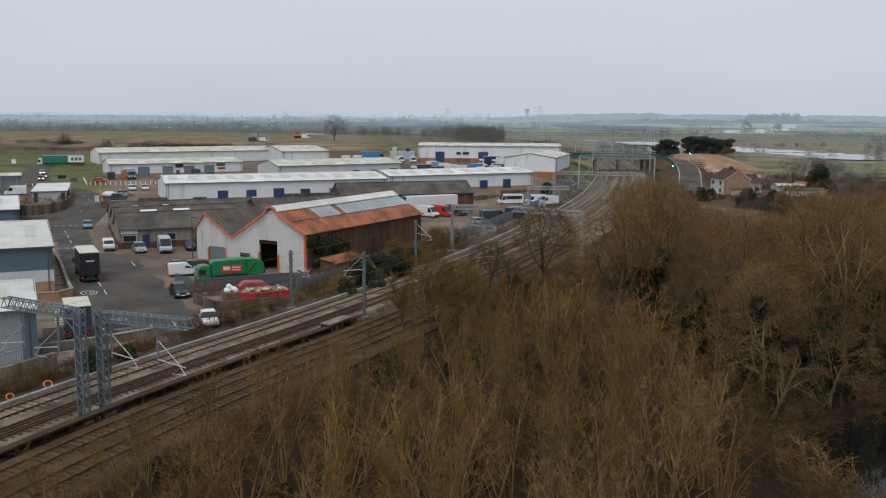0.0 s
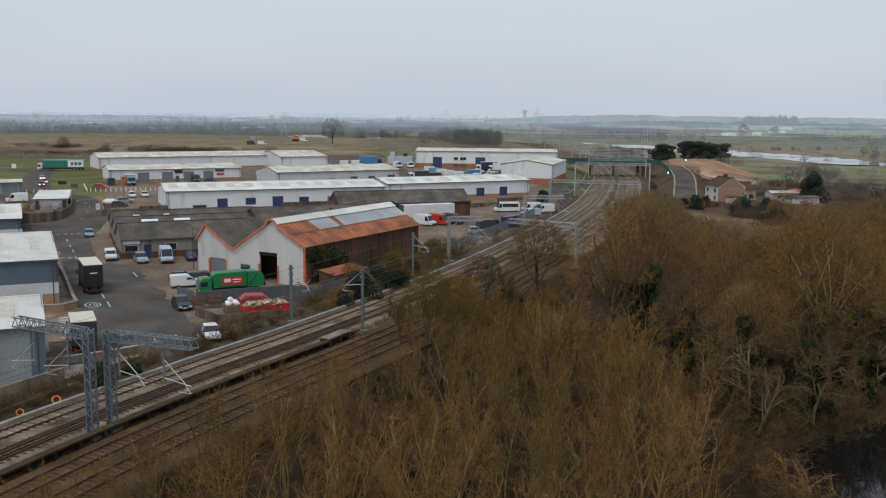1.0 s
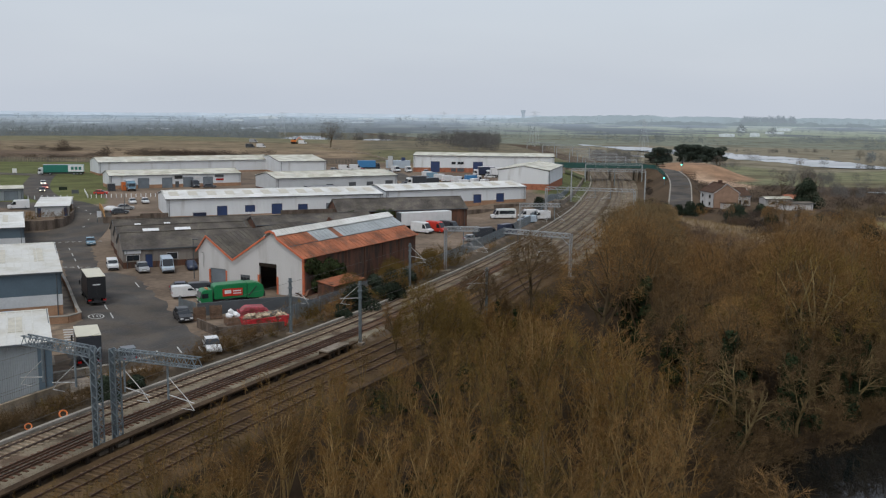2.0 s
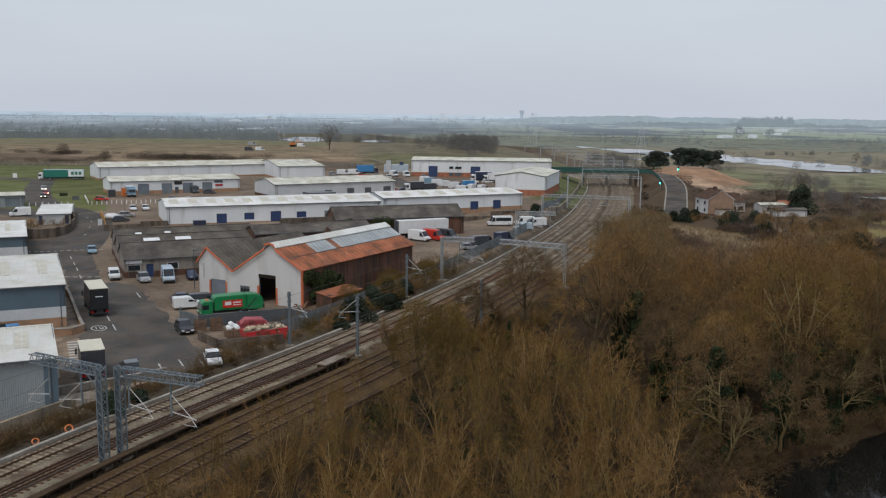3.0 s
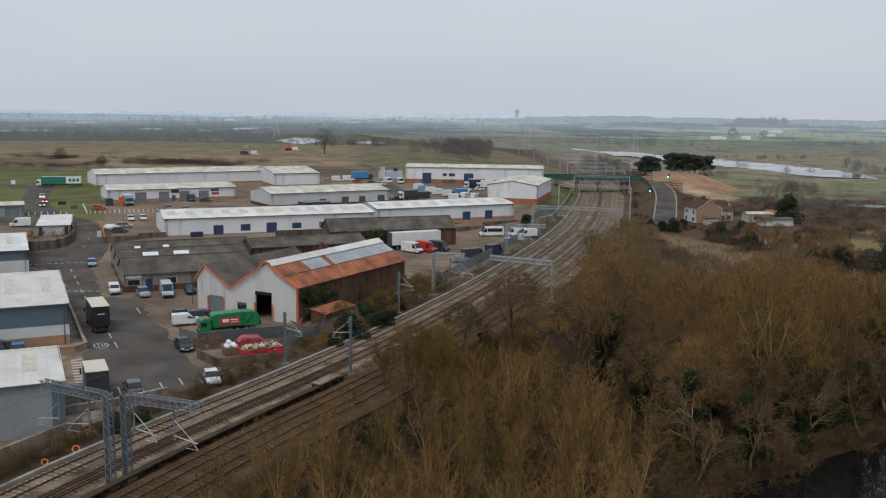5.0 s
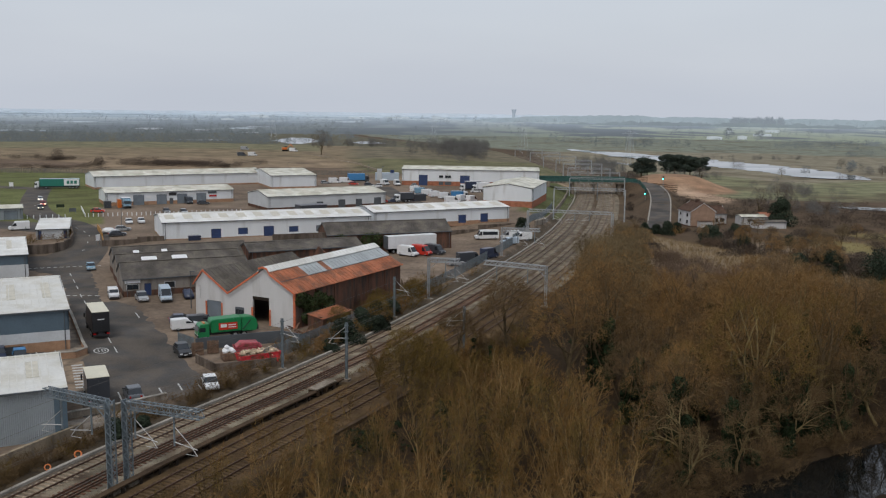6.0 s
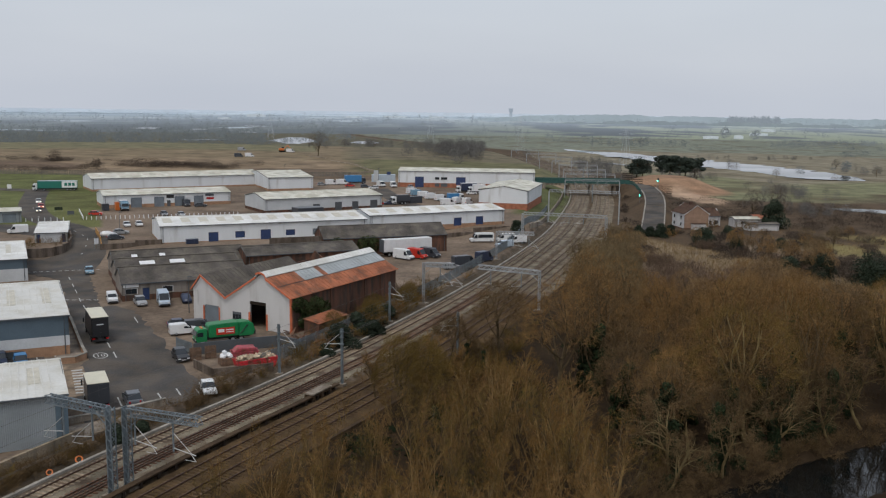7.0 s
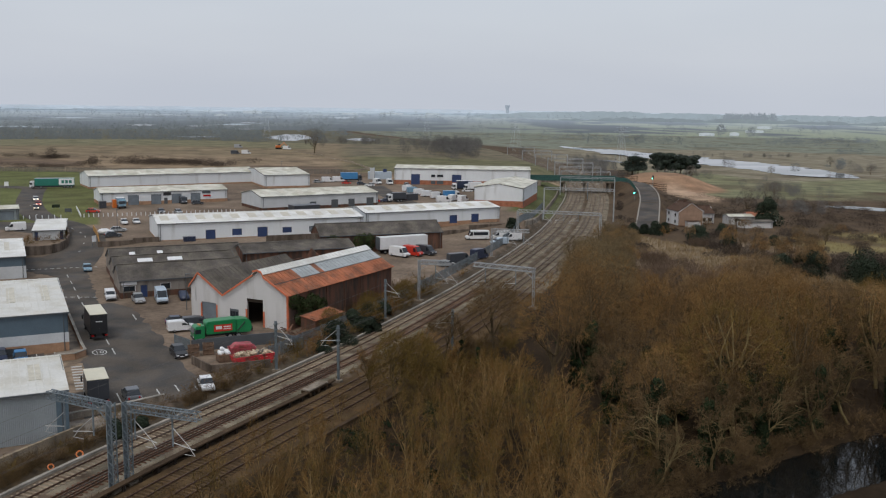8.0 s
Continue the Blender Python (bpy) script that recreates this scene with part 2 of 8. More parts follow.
def frame_at(x, y, angle, dz=0.0):
    """A pose on the ground at (x, y), its x axis turned to angle."""
    return pose(x, y, ground_z(x, y) + dz, 0, 0, angle)


# ---- the lie of the land ----
KERB = [(-60, 8), (-48, 38), (-36.2, 68.2), (-27.4, 86.8), (-19.9, 101.3), (-10.5, 121), (-2.3, 140.2), (8.5, 167.4), (20.7, 201.9),
        (31.4, 235), (41.5, 270.5), (52.4, 317.3), (63.6, 371), (72, 425), (79, 490), (80, 570), (70, 690), (45, 830), (0, 1000)]


def smooth_line(pts, n):
    """Points along a smooth curve through pts, n to each stretch."""
    p = np.array(pts, float)
    p = np.vstack([2 * p[0] - p[1], p, 2 * p[-1] - p[-2]])
    out = []
    for i in range(1, len(p) - 2):
        for t in np.arange(n) / n:
            out.append(0.5 * (2 * p[i] + (p[i + 1] - p[i - 1]) * t + (2 * p[i - 1] - 5 * p[i] + 4 * p[i + 1] - p[i + 2]) * t * t
                              + (3 * p[i] - p[i - 1] - 3 * p[i + 1] + p[i + 2]) * t ** 3))
    out.append(p[-2])
    return np.array(out)


LINE = smooth_line(KERB, 6)
SEG = np.diff(LINE, axis=0)
RUN = np.concatenate([[0], np.cumsum(np.hypot(SEG[:, 0], SEG[:, 1]))])


def rail_side(x, y):
    """Metres to the right of the railway's western kerb."""
    q = np.stack([np.asarray(x, float), np.asarray(y, float)], -1)[..., None, :]
    a, d = LINE[:-1], SEG
    k = np.clip(((q - a) * d).sum(-1) / (d * d).sum(-1), 0, 1)
    w = q - (a + k[..., None] * d)
    i = (w * w).sum(-1).argmin(-1)
    w = np.take_along_axis(w, i[..., None, None], -2)[..., 0, :]
    e = d[i]
    return (w[..., 0] * e[..., 1] - w[..., 1] * e[..., 0]) / np.hypot(e[..., 0], e[..., 1])


def ease(v, a, b):
    s = np.clip((v - a) / (b - a), 0, 1)
    return s * s * (3 - 2 * s)


POND = [(27, 69), (33.8, 75), (38.9, 77.6), (45.5, 82.8), (51.8, 86.4), (61.6, 92.2), (80, 99.5), (96, 103), (98, 92), (78, 88), (66, 82.5), (54.3, 77.4), (46, 73.2), (42, 70), (38, 62), (34, 50), (30, 40), (24, 40), (27.5, 54), (27.8, 61)]


def inside(poly, x, y):
    x, y = np.asarray(x, float), np.asarray(y, float)
    hit = np.zeros(x.shape, bool)
    for (ax, ay), (bx, by) in zip(poly, poly[1:] + poly[:1]):
        if ay != by:
            hit ^= ((ay > y) != (by > y)) & (x < ax + (y - ay) * (bx - ax) / (by - ay))
    return hit


def shore(x, y):
    """Metres from the pond's edge, more than nought inside it."""
    q = np.stack([np.asarray(x, float), np.asarray(y, float)], -1)[..., None, :]
    a = np.array(POND, float)
    d = np.roll(a, -1, 0) - a
    k = np.clip(((q - a) * d).sum(-1) / (d * d).sum(-1), 0, 1)
    w = np.hypot(*np.moveaxis(q - (a + k[..., None] * d), -1, 0)).min(-1)
    return np.where(inside(POND, x, y), w, -w)


LANE = [(73.2, 266), (75.3, 275), (79.0, 288.0), (85.9, 313.8), (91.4, 335.3), (95.4, 355.8), (97.2, 374), (95, 386), (89, 392)]
LANE_Z = [-1.1, -1.0, -0.6, 1.4, 3.1, 4.5, 5.5, 5.9, 5.9]
LANE_WAY = smooth_line(LANE, 5)


def lane_bank(x, y):
    """How high the lane's embankment stands at a place."""
    q = np.stack([np.asarray(x, float), np.asarray(y, float)], -1)[..., None, :]
    d = np.hypot(*np.moveaxis(q - LANE_WAY, -1, 0))
    i = d.argmin(-1)
    zz = np.interp(np.arange(len(LANE_WAY)) / 5, np.arange(len(LANE)), LANE_Z)
    return zz[i] - 0.15 - 0.62 * np.maximum(0, np.take_along_axis(d, i[..., None], -1)[..., 0] - 4.6)


def height(x, y):
    """The ground's height."""
    x, y = np.asarray(x, float), np.asarray(y, float)
    d = rail_side(x, y)
    r = np.hypot(x, y)
    step = 200 + 48 * ease(x, -25, -5)
    ramp = 12 * ease(-x, 62, 76)
    estate = 0.4 + 2.6 * ease(y, step - 5 - ramp, step + 6 + ramp) + 0.7 * ease(y, 270, 400)
    az = x / np.maximum(y, 30)
    crest = 3.8 * ease(-az, -0.2, 0.05) + 3.0 * ease(-az, 0.05, 0.35)
    hill = estate + crest * ease(r, 420, 690) - (crest + 8) * ease(r, 700, 980)
    low = -1.2 + 0.6 * np.sin(x * 0.05) * np.cos(y * 0.037) * ease(y, 110, 170) - 1.2 * ease(d, 19, 40) * ease(-y, -150, -60)
    left = ease(-d, 0.5, 4 + 10 * ease(y, 250, 300))
    right = ease(d, 18.5, 30)
    z = 0.12 * (1 - left) * (1 - right) + left * hill * (1 - right) + right * low * (1 - left)
    bank = lane_bank(x, y)
    z = np.where((d > 20.5) & (bank > z), bank, z)
    far = ease(r, 950, 1500)
    z = z * (1 - far) + far * -4.0
    return z - 1.8 * ease(shore(x, y), -1.2, 1.0) * ease(d, 19, 30)

# ---- the land ----
TARMAC_AREA = [(-76, 196), (-75.2, 189.3), (-57.8, 148.9), (-54.6, 149), (-49.3, 143.4), (-42.2, 129.5), (-40.2, 126.8), (-37.0, 119.5), (-34.0, 114.0), (-30.3, 105.8), (-25.8, 101.2), (-25.2, 96.4),
               (-29.6, 93.2), (-34.4, 90.3), (-37.1, 85.6), (-42.7, 97.3), (-46.9, 107.6), (-47, 112.8), (-62.1, 145.3), (-76.1, 175.2), (-86, 181.5), (-92, 196)]


def cover_colours(x, y):
    """The colour of what grows or lies on the ground, some shade and haze put in."""
    d, r = rail_side(x, y), np.hypot(x, y)
    az = x / np.maximum(y, 30)
    wob = np.array([noise.noise((a * 0.035, b * 0.035, 0)) for a, b in zip(x, y)])
    wob2 = np.array([noise.noise((a * 0.012, b * 0.012, 5)) for a, b in zip(x, y)])
    c = np.zeros((len(x), 3))

    def lay(weight, colour):
        nonlocal c
        w = np.clip(weight, 0, 1)[:, None]
        c = c * (1 - w) + w * np.array(colour)

    c[:] = (0.09, 0.095, 0.045)
    # estate yards
    est = (d < -1) & (r < 420)
    lay(est * 1.0, (0.2, 0.152, 0.113))
    lay(est * ease(wob, -0.1, 0.35) * 0.65, (0.14, 0.104, 0.077))
    # verges by the estate road and beyond the last units
    lay((d < -1) * ease(y - 0.30 * (x + 120), 392 + wob * 8, 400 + wob * 8), (0.098, 0.104, 0.045))
    lay((x < -100) * (y > 243) * ease(-x - 0.30 * (y - 250), 98, 101), (0.115, 0.125, 0.046))
    lay(inside([(-98, 238), (-91, 242), (-104.5, 279), (-109, 296), (-122, 338), (-146, 342), (-125, 300), (-110, 262)], x, y) * 1.0, (0.12, 0.125, 0.046))
    # straw fields on the rise
    field = (d < -1) * ease(y + 0.12 * x, 408, 414)
    lay(field, (0.245, 0.182, 0.118))
    lay(field * ease(wob + wob2, 0.15, 0.4) * 0.75, (0.1, 0.07, 0.05))
    lay(field * ease(r, 540, 560), (0.205, 0.158, 0.1))
    lay(field * ease(r, 610, 618) * (az < -0.14), (0.185, 0.142, 0.088))
    lay(field * ease(r, 626, 634) * (az < -0.12), (0.165, 0.152, 0.09))
    lay((d < -1) * ease(r, 440, 470) * ease(az, -0.10, -0.06) * (r < 640), (0.135, 0.128, 0.066))
    lay((d < -1) * ease(r, 560, 575) * ease(az, -0.10, -0.07), (0.15, 0.128, 0.086))
    lay((d < -1) * ease(r, 720, 780), (0.12, 0.11, 0.075))
    # grass bank by the railway
    lay((d < -1) * ease(d, -16, -13) * ease(y, 282, 292) * (y < 420), (0.1, 0.108, 0.045))
    lay(((d > -3.2) & (d < 0)) * (y < 290) * 1.0, (0.075, 0.058, 0.04))
    lay(((d >= 0) & (d < 9)) * 1.0, (0.13, 0.1, 0.075))
    lay(((d >= 9) & (d < 20)) * 1.0, (0.08, 0.054, 0.03))
    # woodland floor, dark brown with the shade under the trees painted in
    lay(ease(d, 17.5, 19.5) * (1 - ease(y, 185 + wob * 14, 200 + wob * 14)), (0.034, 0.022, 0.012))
    # rough meadow, scrub and river flats
    lay(ease(d, 18, 21) * ease(y, 185 + wob * 14, 200 + wob * 14), (0.2, 0.15, 0.1))
    lay(ease(d, 18, 21) * ease(y + wob * 22, 228, 246), (0.085, 0.058, 0.036))
    lay(inside([(60, 224), (64, 262), (70, 258), (76, 244), (86, 224), (93, 208), (98, 192), (112, 178), (100, 168), (84, 178), (70, 200)], x, y) * ease(wob, -0.6, 0.1), (0.215, 0.165, 0.11))
    lay(ease(d, 24, 26) * ease(x - 108, 0, 10) * ease(y, 224, 232) * (1 - ease(y, 268, 278)) * ease(wob, -0.4, 0.0), (0.2, 0.165, 0.07))
    lay(ease(d, 26, 30) * ease(y - 0.35 * (x - 140) + wob * 30, 370, 390) * ease(x, 128, 140), (0.178, 0.178, 0.1))
    # farther flats greyed: haze put into the ground colour
    lay(ease(d, 26, 30) * ease(r + wob2 * 120, 560, 600) * ease(az, 0.1, 0.16), (0.215, 0.19, 0.135))
    lay(ease(d, 26, 30) * ease(r + wob2 * 160, 900, 940), (0.185, 0.2, 0.155))
    lay(ease(d, 26, 30) * ease(wob + wob2 * 0.8, 0.25, 0.45) * ease(r, 300, 500) * 0.6, (0.11, 0.085, 0.055))
    # the bare mound beside the bridge
    m = np.hypot((x - 131) / 27, (y - 452) / 46)
    lay(1 - ease(m + wob * 0.15, 0.85, 1.05), (0.3, 0.185, 0.115))
    flat = np.hypot((x - 127) / 11, (y - 404) / 34)
    lay(0.9 * (1 - ease(flat + wob * 0.3, 0.7, 1.05)), (0.4, 0.28, 0.19))
    return c


def mound(x, y):
    m = np.hypot((x - 130) / 29, (y - 462) / 40)
    return 5.6 * (1 - ease(m, 0.3, 1.0))


def build_ground():
    az = np.concatenate([np.linspace(-180, -42, 24)[:-1], np.linspace(-42, 42, 290), np.linspace(42, 180, 24)[1:-1]])
    rr = np.concatenate([[0.02, 12, 22], np.geomspace(30, 1400, 250), np.geomspace(1430, 1600, 4)])
    a, r = np.meshgrid(np.radians(az), rr)
    x, y = (np.sin(a) * r).ravel(), (np.cos(a) * r - 18).ravel()
    z = np.concatenate([height(xs, ys) for xs, ys in zip(np.array_split(x, 60), np.array_split(y, 60))]) + mound(x, y)
    n, k = len(az), len(rr)
    i = np.arange((k - 1) * n).reshape(k - 1, n)
    j = np.roll(i, -1, 1)
    faces = np.stack([i, i + n, j + n, j], -1).reshape(-1, 4)
    me = raw_mesh("ground", np.stack([x, y, z], 1).tolist(), faces[:, ::-1].tolist(), GROUND)
    at = me.attributes.new("cover", "FLOAT_COLOR", "POINT")
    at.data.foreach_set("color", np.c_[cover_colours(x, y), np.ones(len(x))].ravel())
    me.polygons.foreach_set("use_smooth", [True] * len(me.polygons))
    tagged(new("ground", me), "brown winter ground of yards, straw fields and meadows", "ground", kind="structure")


build_ground()


def ragged(outline, step=1.0, amount=0.45):
    """The outline with a worn, uneven edge."""
    out = []
    for (ax, ay), (bx, by) in zip(outline, outline[1:] + outline[:1]):
        n = max(1, int(math.hypot(bx - ax, by - ay) / step))
        for k in range(n):
            x, y = ax + (bx - ax) * k / n, ay + (by - ay) * k / n
            out.append((x + amount * noise.noise((x * 0.5, y * 0.5, 1)) + 0.3 * amount * noise.noise((x * 2, y * 2, 3)), y + amount * noise.noise((x * 0.5, y * 0.5, 8))))
    return out


def flat_area(name, outline, z, material, label, category, thick=0.3):
    bm = bmesh.new()
    f = bm.faces.new([bm.verts.new((x, y, z)) for x, y in outline])
    if f.normal.z < 0:
        f.normal_flip()
    bmesh.ops.triangulate(bm, faces=bm.faces)
    e = bmesh.ops.extrude_face_region(bm, geom=bm.faces[:])
    bmesh.ops.translate(bm, vec=(0, 0, -thick), verts=[v for v in e["geom"] if isinstance(v, bmesh.types.BMVert)])
    bmesh.ops.recalc_face_normals(bm, faces=bm.faces)
    return tagged(new(name, mesh_of(bm, name, material)), label, category, kind="structure")


def ribbon(name, mid, width, material, lift=0.05, thick=0.3, n=8, z=None, uneven=0.0):
    """A strip of road or path laid over the ground along mid."""
    p = smooth_line(mid, n)
    t = np.gradient(p, axis=0)
    t /= np.hypot(t[:, 0], t[:, 1])[:, None]
    side = np.stack([t[:, 1], -t[:, 0]], 1)
    w = np.interp(np.linspace(0, 1, len(p)), np.linspace(0, 1, len(width)), width) if isinstance(width, (list, tuple)) else np.full(len(p), width)
    verts, faces = [], []
    level = z is not None or material == WATER
    lanes = 2 if level else max(2, int(max(w) / 2.2) + 1)
    for i, (q, s) in enumerate(zip(p, side)):
        high = z if z is not None else max(ground_z(*(q + s * w[i] * k / 2)) for k in (-1, 0, 1)) + lift
        for k in np.linspace(-1, 1, lanes):
            e = q + s * w[i] * k / 2 * (1 + uneven * noise.noise((i * 0.45, k * 7.0, w[0])))
            verts.append((e[0], e[1], high if level else ground_z(*e) + lift))
        a, b = verts[-lanes], verts[-1]
        verts += [(a[0], a[1], a[2] - thick), (b[0], b[1], b[2] - thick)]
        if i:
            m = lanes + 2
            o = m * (i - 1)
            faces += [(o + k, o + k + 1, o + m + k + 1, o + m + k) for k in range(lanes - 1)]
            faces += [(o + lanes, o, o + m, o + m + lanes), (o + lanes - 1, o + lanes + 1, o + m + lanes + 1, o + m + lanes - 1)]
    return new(name, raw_mesh(name, verts, faces, material))


flat_area("yard_road", ragged(TARMAC_AREA, 1.0, 0.9), 0.45, TARMAC, "worn dark tarmac yard and access road", "road")
tagged(ribbon("estate_road", [(-82, 182), (-80.5, 196), (-81, 205), (-84.3, 216), (-90.8, 228), (-99.5, 241), (-111, 254), (-123, 274), (-135.5, 301), (-147, 331), (-152, 345)], [20, 13, 9, 8.5, 8.5, 8.5, 8.5, 8.5, 8.5, 8.5, 9], TARMAC, 0.06),
       "worn tarmac estate road climbing past grass verges", "road", kind="structure")
tagged(ribbon("side_road", [(-74, 189.5), (-86, 188), (-100, 183), (-122, 174)], [13, 15, 14, 12], TARMAC, 0.07), "tarmac side road below the planter wall", "road", kind="structure")
tagged(ribbon("store_yard", [(-90, 222), (-100, 230), (-112, 236), (-126, 240)], [10, 15, 14, 10], TARMAC, 0.05), "tarmac yard round the low store", "road", kind="structure")
tagged(ribbon("crossing_road", [(-150, 345), (-175, 353), (-230, 370)], 8, TARMAC, 0.07), "tarmac side road between grass verges", "road", kind="structure")
tagged(ribbon("upper_yard_road", [(-19, 372), (-12, 340), (-4, 312), (4, 296)], [9, 8, 7, 7], TARMAC, 0.06), "tarmac road between the storage units", "road", kind="structure")
tagged(ribbon("bridge_road", LANE, 7.0, TARMAC, 0.12), "grey lane climbing to the railway bridge between pale kerbs", "road", kind="structure")
for off in (-3.7, 3.7):
    mid = np.array(LANE[1:7], float)
    t = np.gradient(mid, axis=0)
    t /= np.hypot(t[:, 0], t[:, 1])[:, None]
    tagged(ribbon("kerb", [tuple(q) for q in mid + np.stack([t[:, 1], -t[:, 0]], 1) * off], 0.45, TROUGH, 0.35), "pale concrete kerb of the lane", "kerb", kind="structure")
flat_area("pond", [(x + (x - 48) * 0.03, y + (1.2 if k < 8 else -1.2)) for k, (x, y) in enumerate(POND)], -2.85, WATER, "dark still pond reflecting bare trees", "water", 0.2)
RIVER = [(150, 960), (164, 890), (190, 800), (222, 700), (238, 640), (247, 580), (254, 540), (262, 518)]
tagged(ribbon("river", RIVER, [6, 28, 52, 62, 58, 52, 40, 4], WATER, 0.12, n=14, uneven=0.45), "pale flooded river winding through the meadows", "water", kind="structure")
for mid, w in (([(-160, 1085), (-174, 1190), (-192, 1330)], 62), ([(-73, 1112), (-77, 1150), (-80, 1200)], 46), ([(168, 350), (184, 345), (206, 338)], 16),
               ([(300, 560), (325, 545), (350, 540)], 22), ([(130, 690), (142, 670), (150, 650)], 10), ([(-330, 1190), (-290, 1180), (-250, 1185)], 46)):
    tagged(ribbon("lake", mid, [w * 0.3, w, w * 0.4], WATER, 0.15, n=12, uneven=0.4), "flooded pool among bare trees and meadows", "water", kind="structure")

for mid, w in (([(-530, 1730), (-560, 1810), (-590, 1900)], 66), ([(-425, 1710), (-440, 1765), (-460, 1830)], 40), ([(-305, 1560), (-312, 1590), (-330, 1650)], 36), ([(-380, 2050), (-400, 2120), (-420, 2200)], 60)):
    tagged(ribbon("lake", mid, [w * 0.4, w, w * 0.5], WATER, n=12, uneven=0.5, z=-3.9 + 20 * float(ease(math.hypot(*mid[1]), 1800, 4700))), "distant flooded gravel pit among bare woods", "water", kind="structure")

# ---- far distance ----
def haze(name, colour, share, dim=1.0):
    """Far land with the haze of damp air put into its colour and glow."""
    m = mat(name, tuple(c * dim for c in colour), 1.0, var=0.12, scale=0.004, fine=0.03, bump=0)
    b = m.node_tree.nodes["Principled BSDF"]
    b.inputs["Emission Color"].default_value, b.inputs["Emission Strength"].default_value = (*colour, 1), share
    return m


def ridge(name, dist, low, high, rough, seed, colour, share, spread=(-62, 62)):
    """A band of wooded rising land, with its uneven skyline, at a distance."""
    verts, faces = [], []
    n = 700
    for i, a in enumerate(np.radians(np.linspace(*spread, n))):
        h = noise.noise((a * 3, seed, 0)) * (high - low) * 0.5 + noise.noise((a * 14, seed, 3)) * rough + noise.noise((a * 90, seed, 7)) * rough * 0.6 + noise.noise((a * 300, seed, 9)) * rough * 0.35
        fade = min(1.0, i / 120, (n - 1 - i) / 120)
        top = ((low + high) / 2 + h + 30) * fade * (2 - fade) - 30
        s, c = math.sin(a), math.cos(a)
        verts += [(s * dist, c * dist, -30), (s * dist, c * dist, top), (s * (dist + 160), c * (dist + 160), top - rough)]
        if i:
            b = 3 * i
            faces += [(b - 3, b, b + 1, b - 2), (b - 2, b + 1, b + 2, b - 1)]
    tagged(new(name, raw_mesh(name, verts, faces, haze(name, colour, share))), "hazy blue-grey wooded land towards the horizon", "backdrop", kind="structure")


def far_plain():
    """The hazy plain between the last fields and the skyline, a patchwork of pale pasture and dark woods."""
    az, rr = np.radians(np.linspace(-75, 75, 360)), np.geomspace(1520, 4800, 70)
    a, r = np.meshgrid(az, rr)
    x, y = (np.sin(a) * r).ravel(), (np.cos(a) * r).ravel()
    z = -4.5 + 20 * ease(r.ravel(), 1800, 4700)
    patch = np.array([noise.noise((p * 0.004, q * 0.0016, 0)) + 0.6 * noise.noise((p * 0.015, q * 0.005, 4)) for p, q in zip(x, y)])
    w = ease(patch + 0.28 * ease(x / y, -0.15, 0.15) - 0.2, -0.12, 0.16)[:, None]
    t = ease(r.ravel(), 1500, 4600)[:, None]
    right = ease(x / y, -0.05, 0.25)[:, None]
    # haze painted in: colours turn paler and bluer as distance t grows
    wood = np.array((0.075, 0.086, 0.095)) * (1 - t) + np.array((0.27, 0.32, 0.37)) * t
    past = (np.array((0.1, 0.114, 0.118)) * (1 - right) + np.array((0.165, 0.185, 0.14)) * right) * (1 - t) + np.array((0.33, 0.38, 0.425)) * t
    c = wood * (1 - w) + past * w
    # pale patches stand for lakes, sky brightness painted into the colour
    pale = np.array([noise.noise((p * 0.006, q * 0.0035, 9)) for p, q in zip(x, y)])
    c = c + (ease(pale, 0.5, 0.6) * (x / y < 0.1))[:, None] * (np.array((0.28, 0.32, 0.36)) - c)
    n, k = len(az), len(rr)
    i = (np.arange(k - 1)[:, None] * n + np.arange(n - 1)).ravel()
    # the same hazed colours also glow faintly
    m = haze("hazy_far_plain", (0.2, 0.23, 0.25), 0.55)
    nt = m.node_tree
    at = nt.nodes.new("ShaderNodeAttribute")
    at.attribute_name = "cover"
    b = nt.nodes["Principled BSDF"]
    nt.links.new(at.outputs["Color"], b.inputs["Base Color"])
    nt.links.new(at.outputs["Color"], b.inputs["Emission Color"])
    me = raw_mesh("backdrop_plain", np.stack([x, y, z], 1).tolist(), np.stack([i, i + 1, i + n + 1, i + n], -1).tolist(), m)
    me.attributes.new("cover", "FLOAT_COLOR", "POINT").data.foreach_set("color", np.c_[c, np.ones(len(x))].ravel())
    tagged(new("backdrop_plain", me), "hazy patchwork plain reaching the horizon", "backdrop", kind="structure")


far_plain()
# haze painted in: farther bands get paler, bluer, glowing colours
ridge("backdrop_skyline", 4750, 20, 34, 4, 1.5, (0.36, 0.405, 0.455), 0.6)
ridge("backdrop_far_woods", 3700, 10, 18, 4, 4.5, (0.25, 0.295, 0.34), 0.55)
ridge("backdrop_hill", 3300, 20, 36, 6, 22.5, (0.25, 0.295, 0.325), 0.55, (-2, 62))
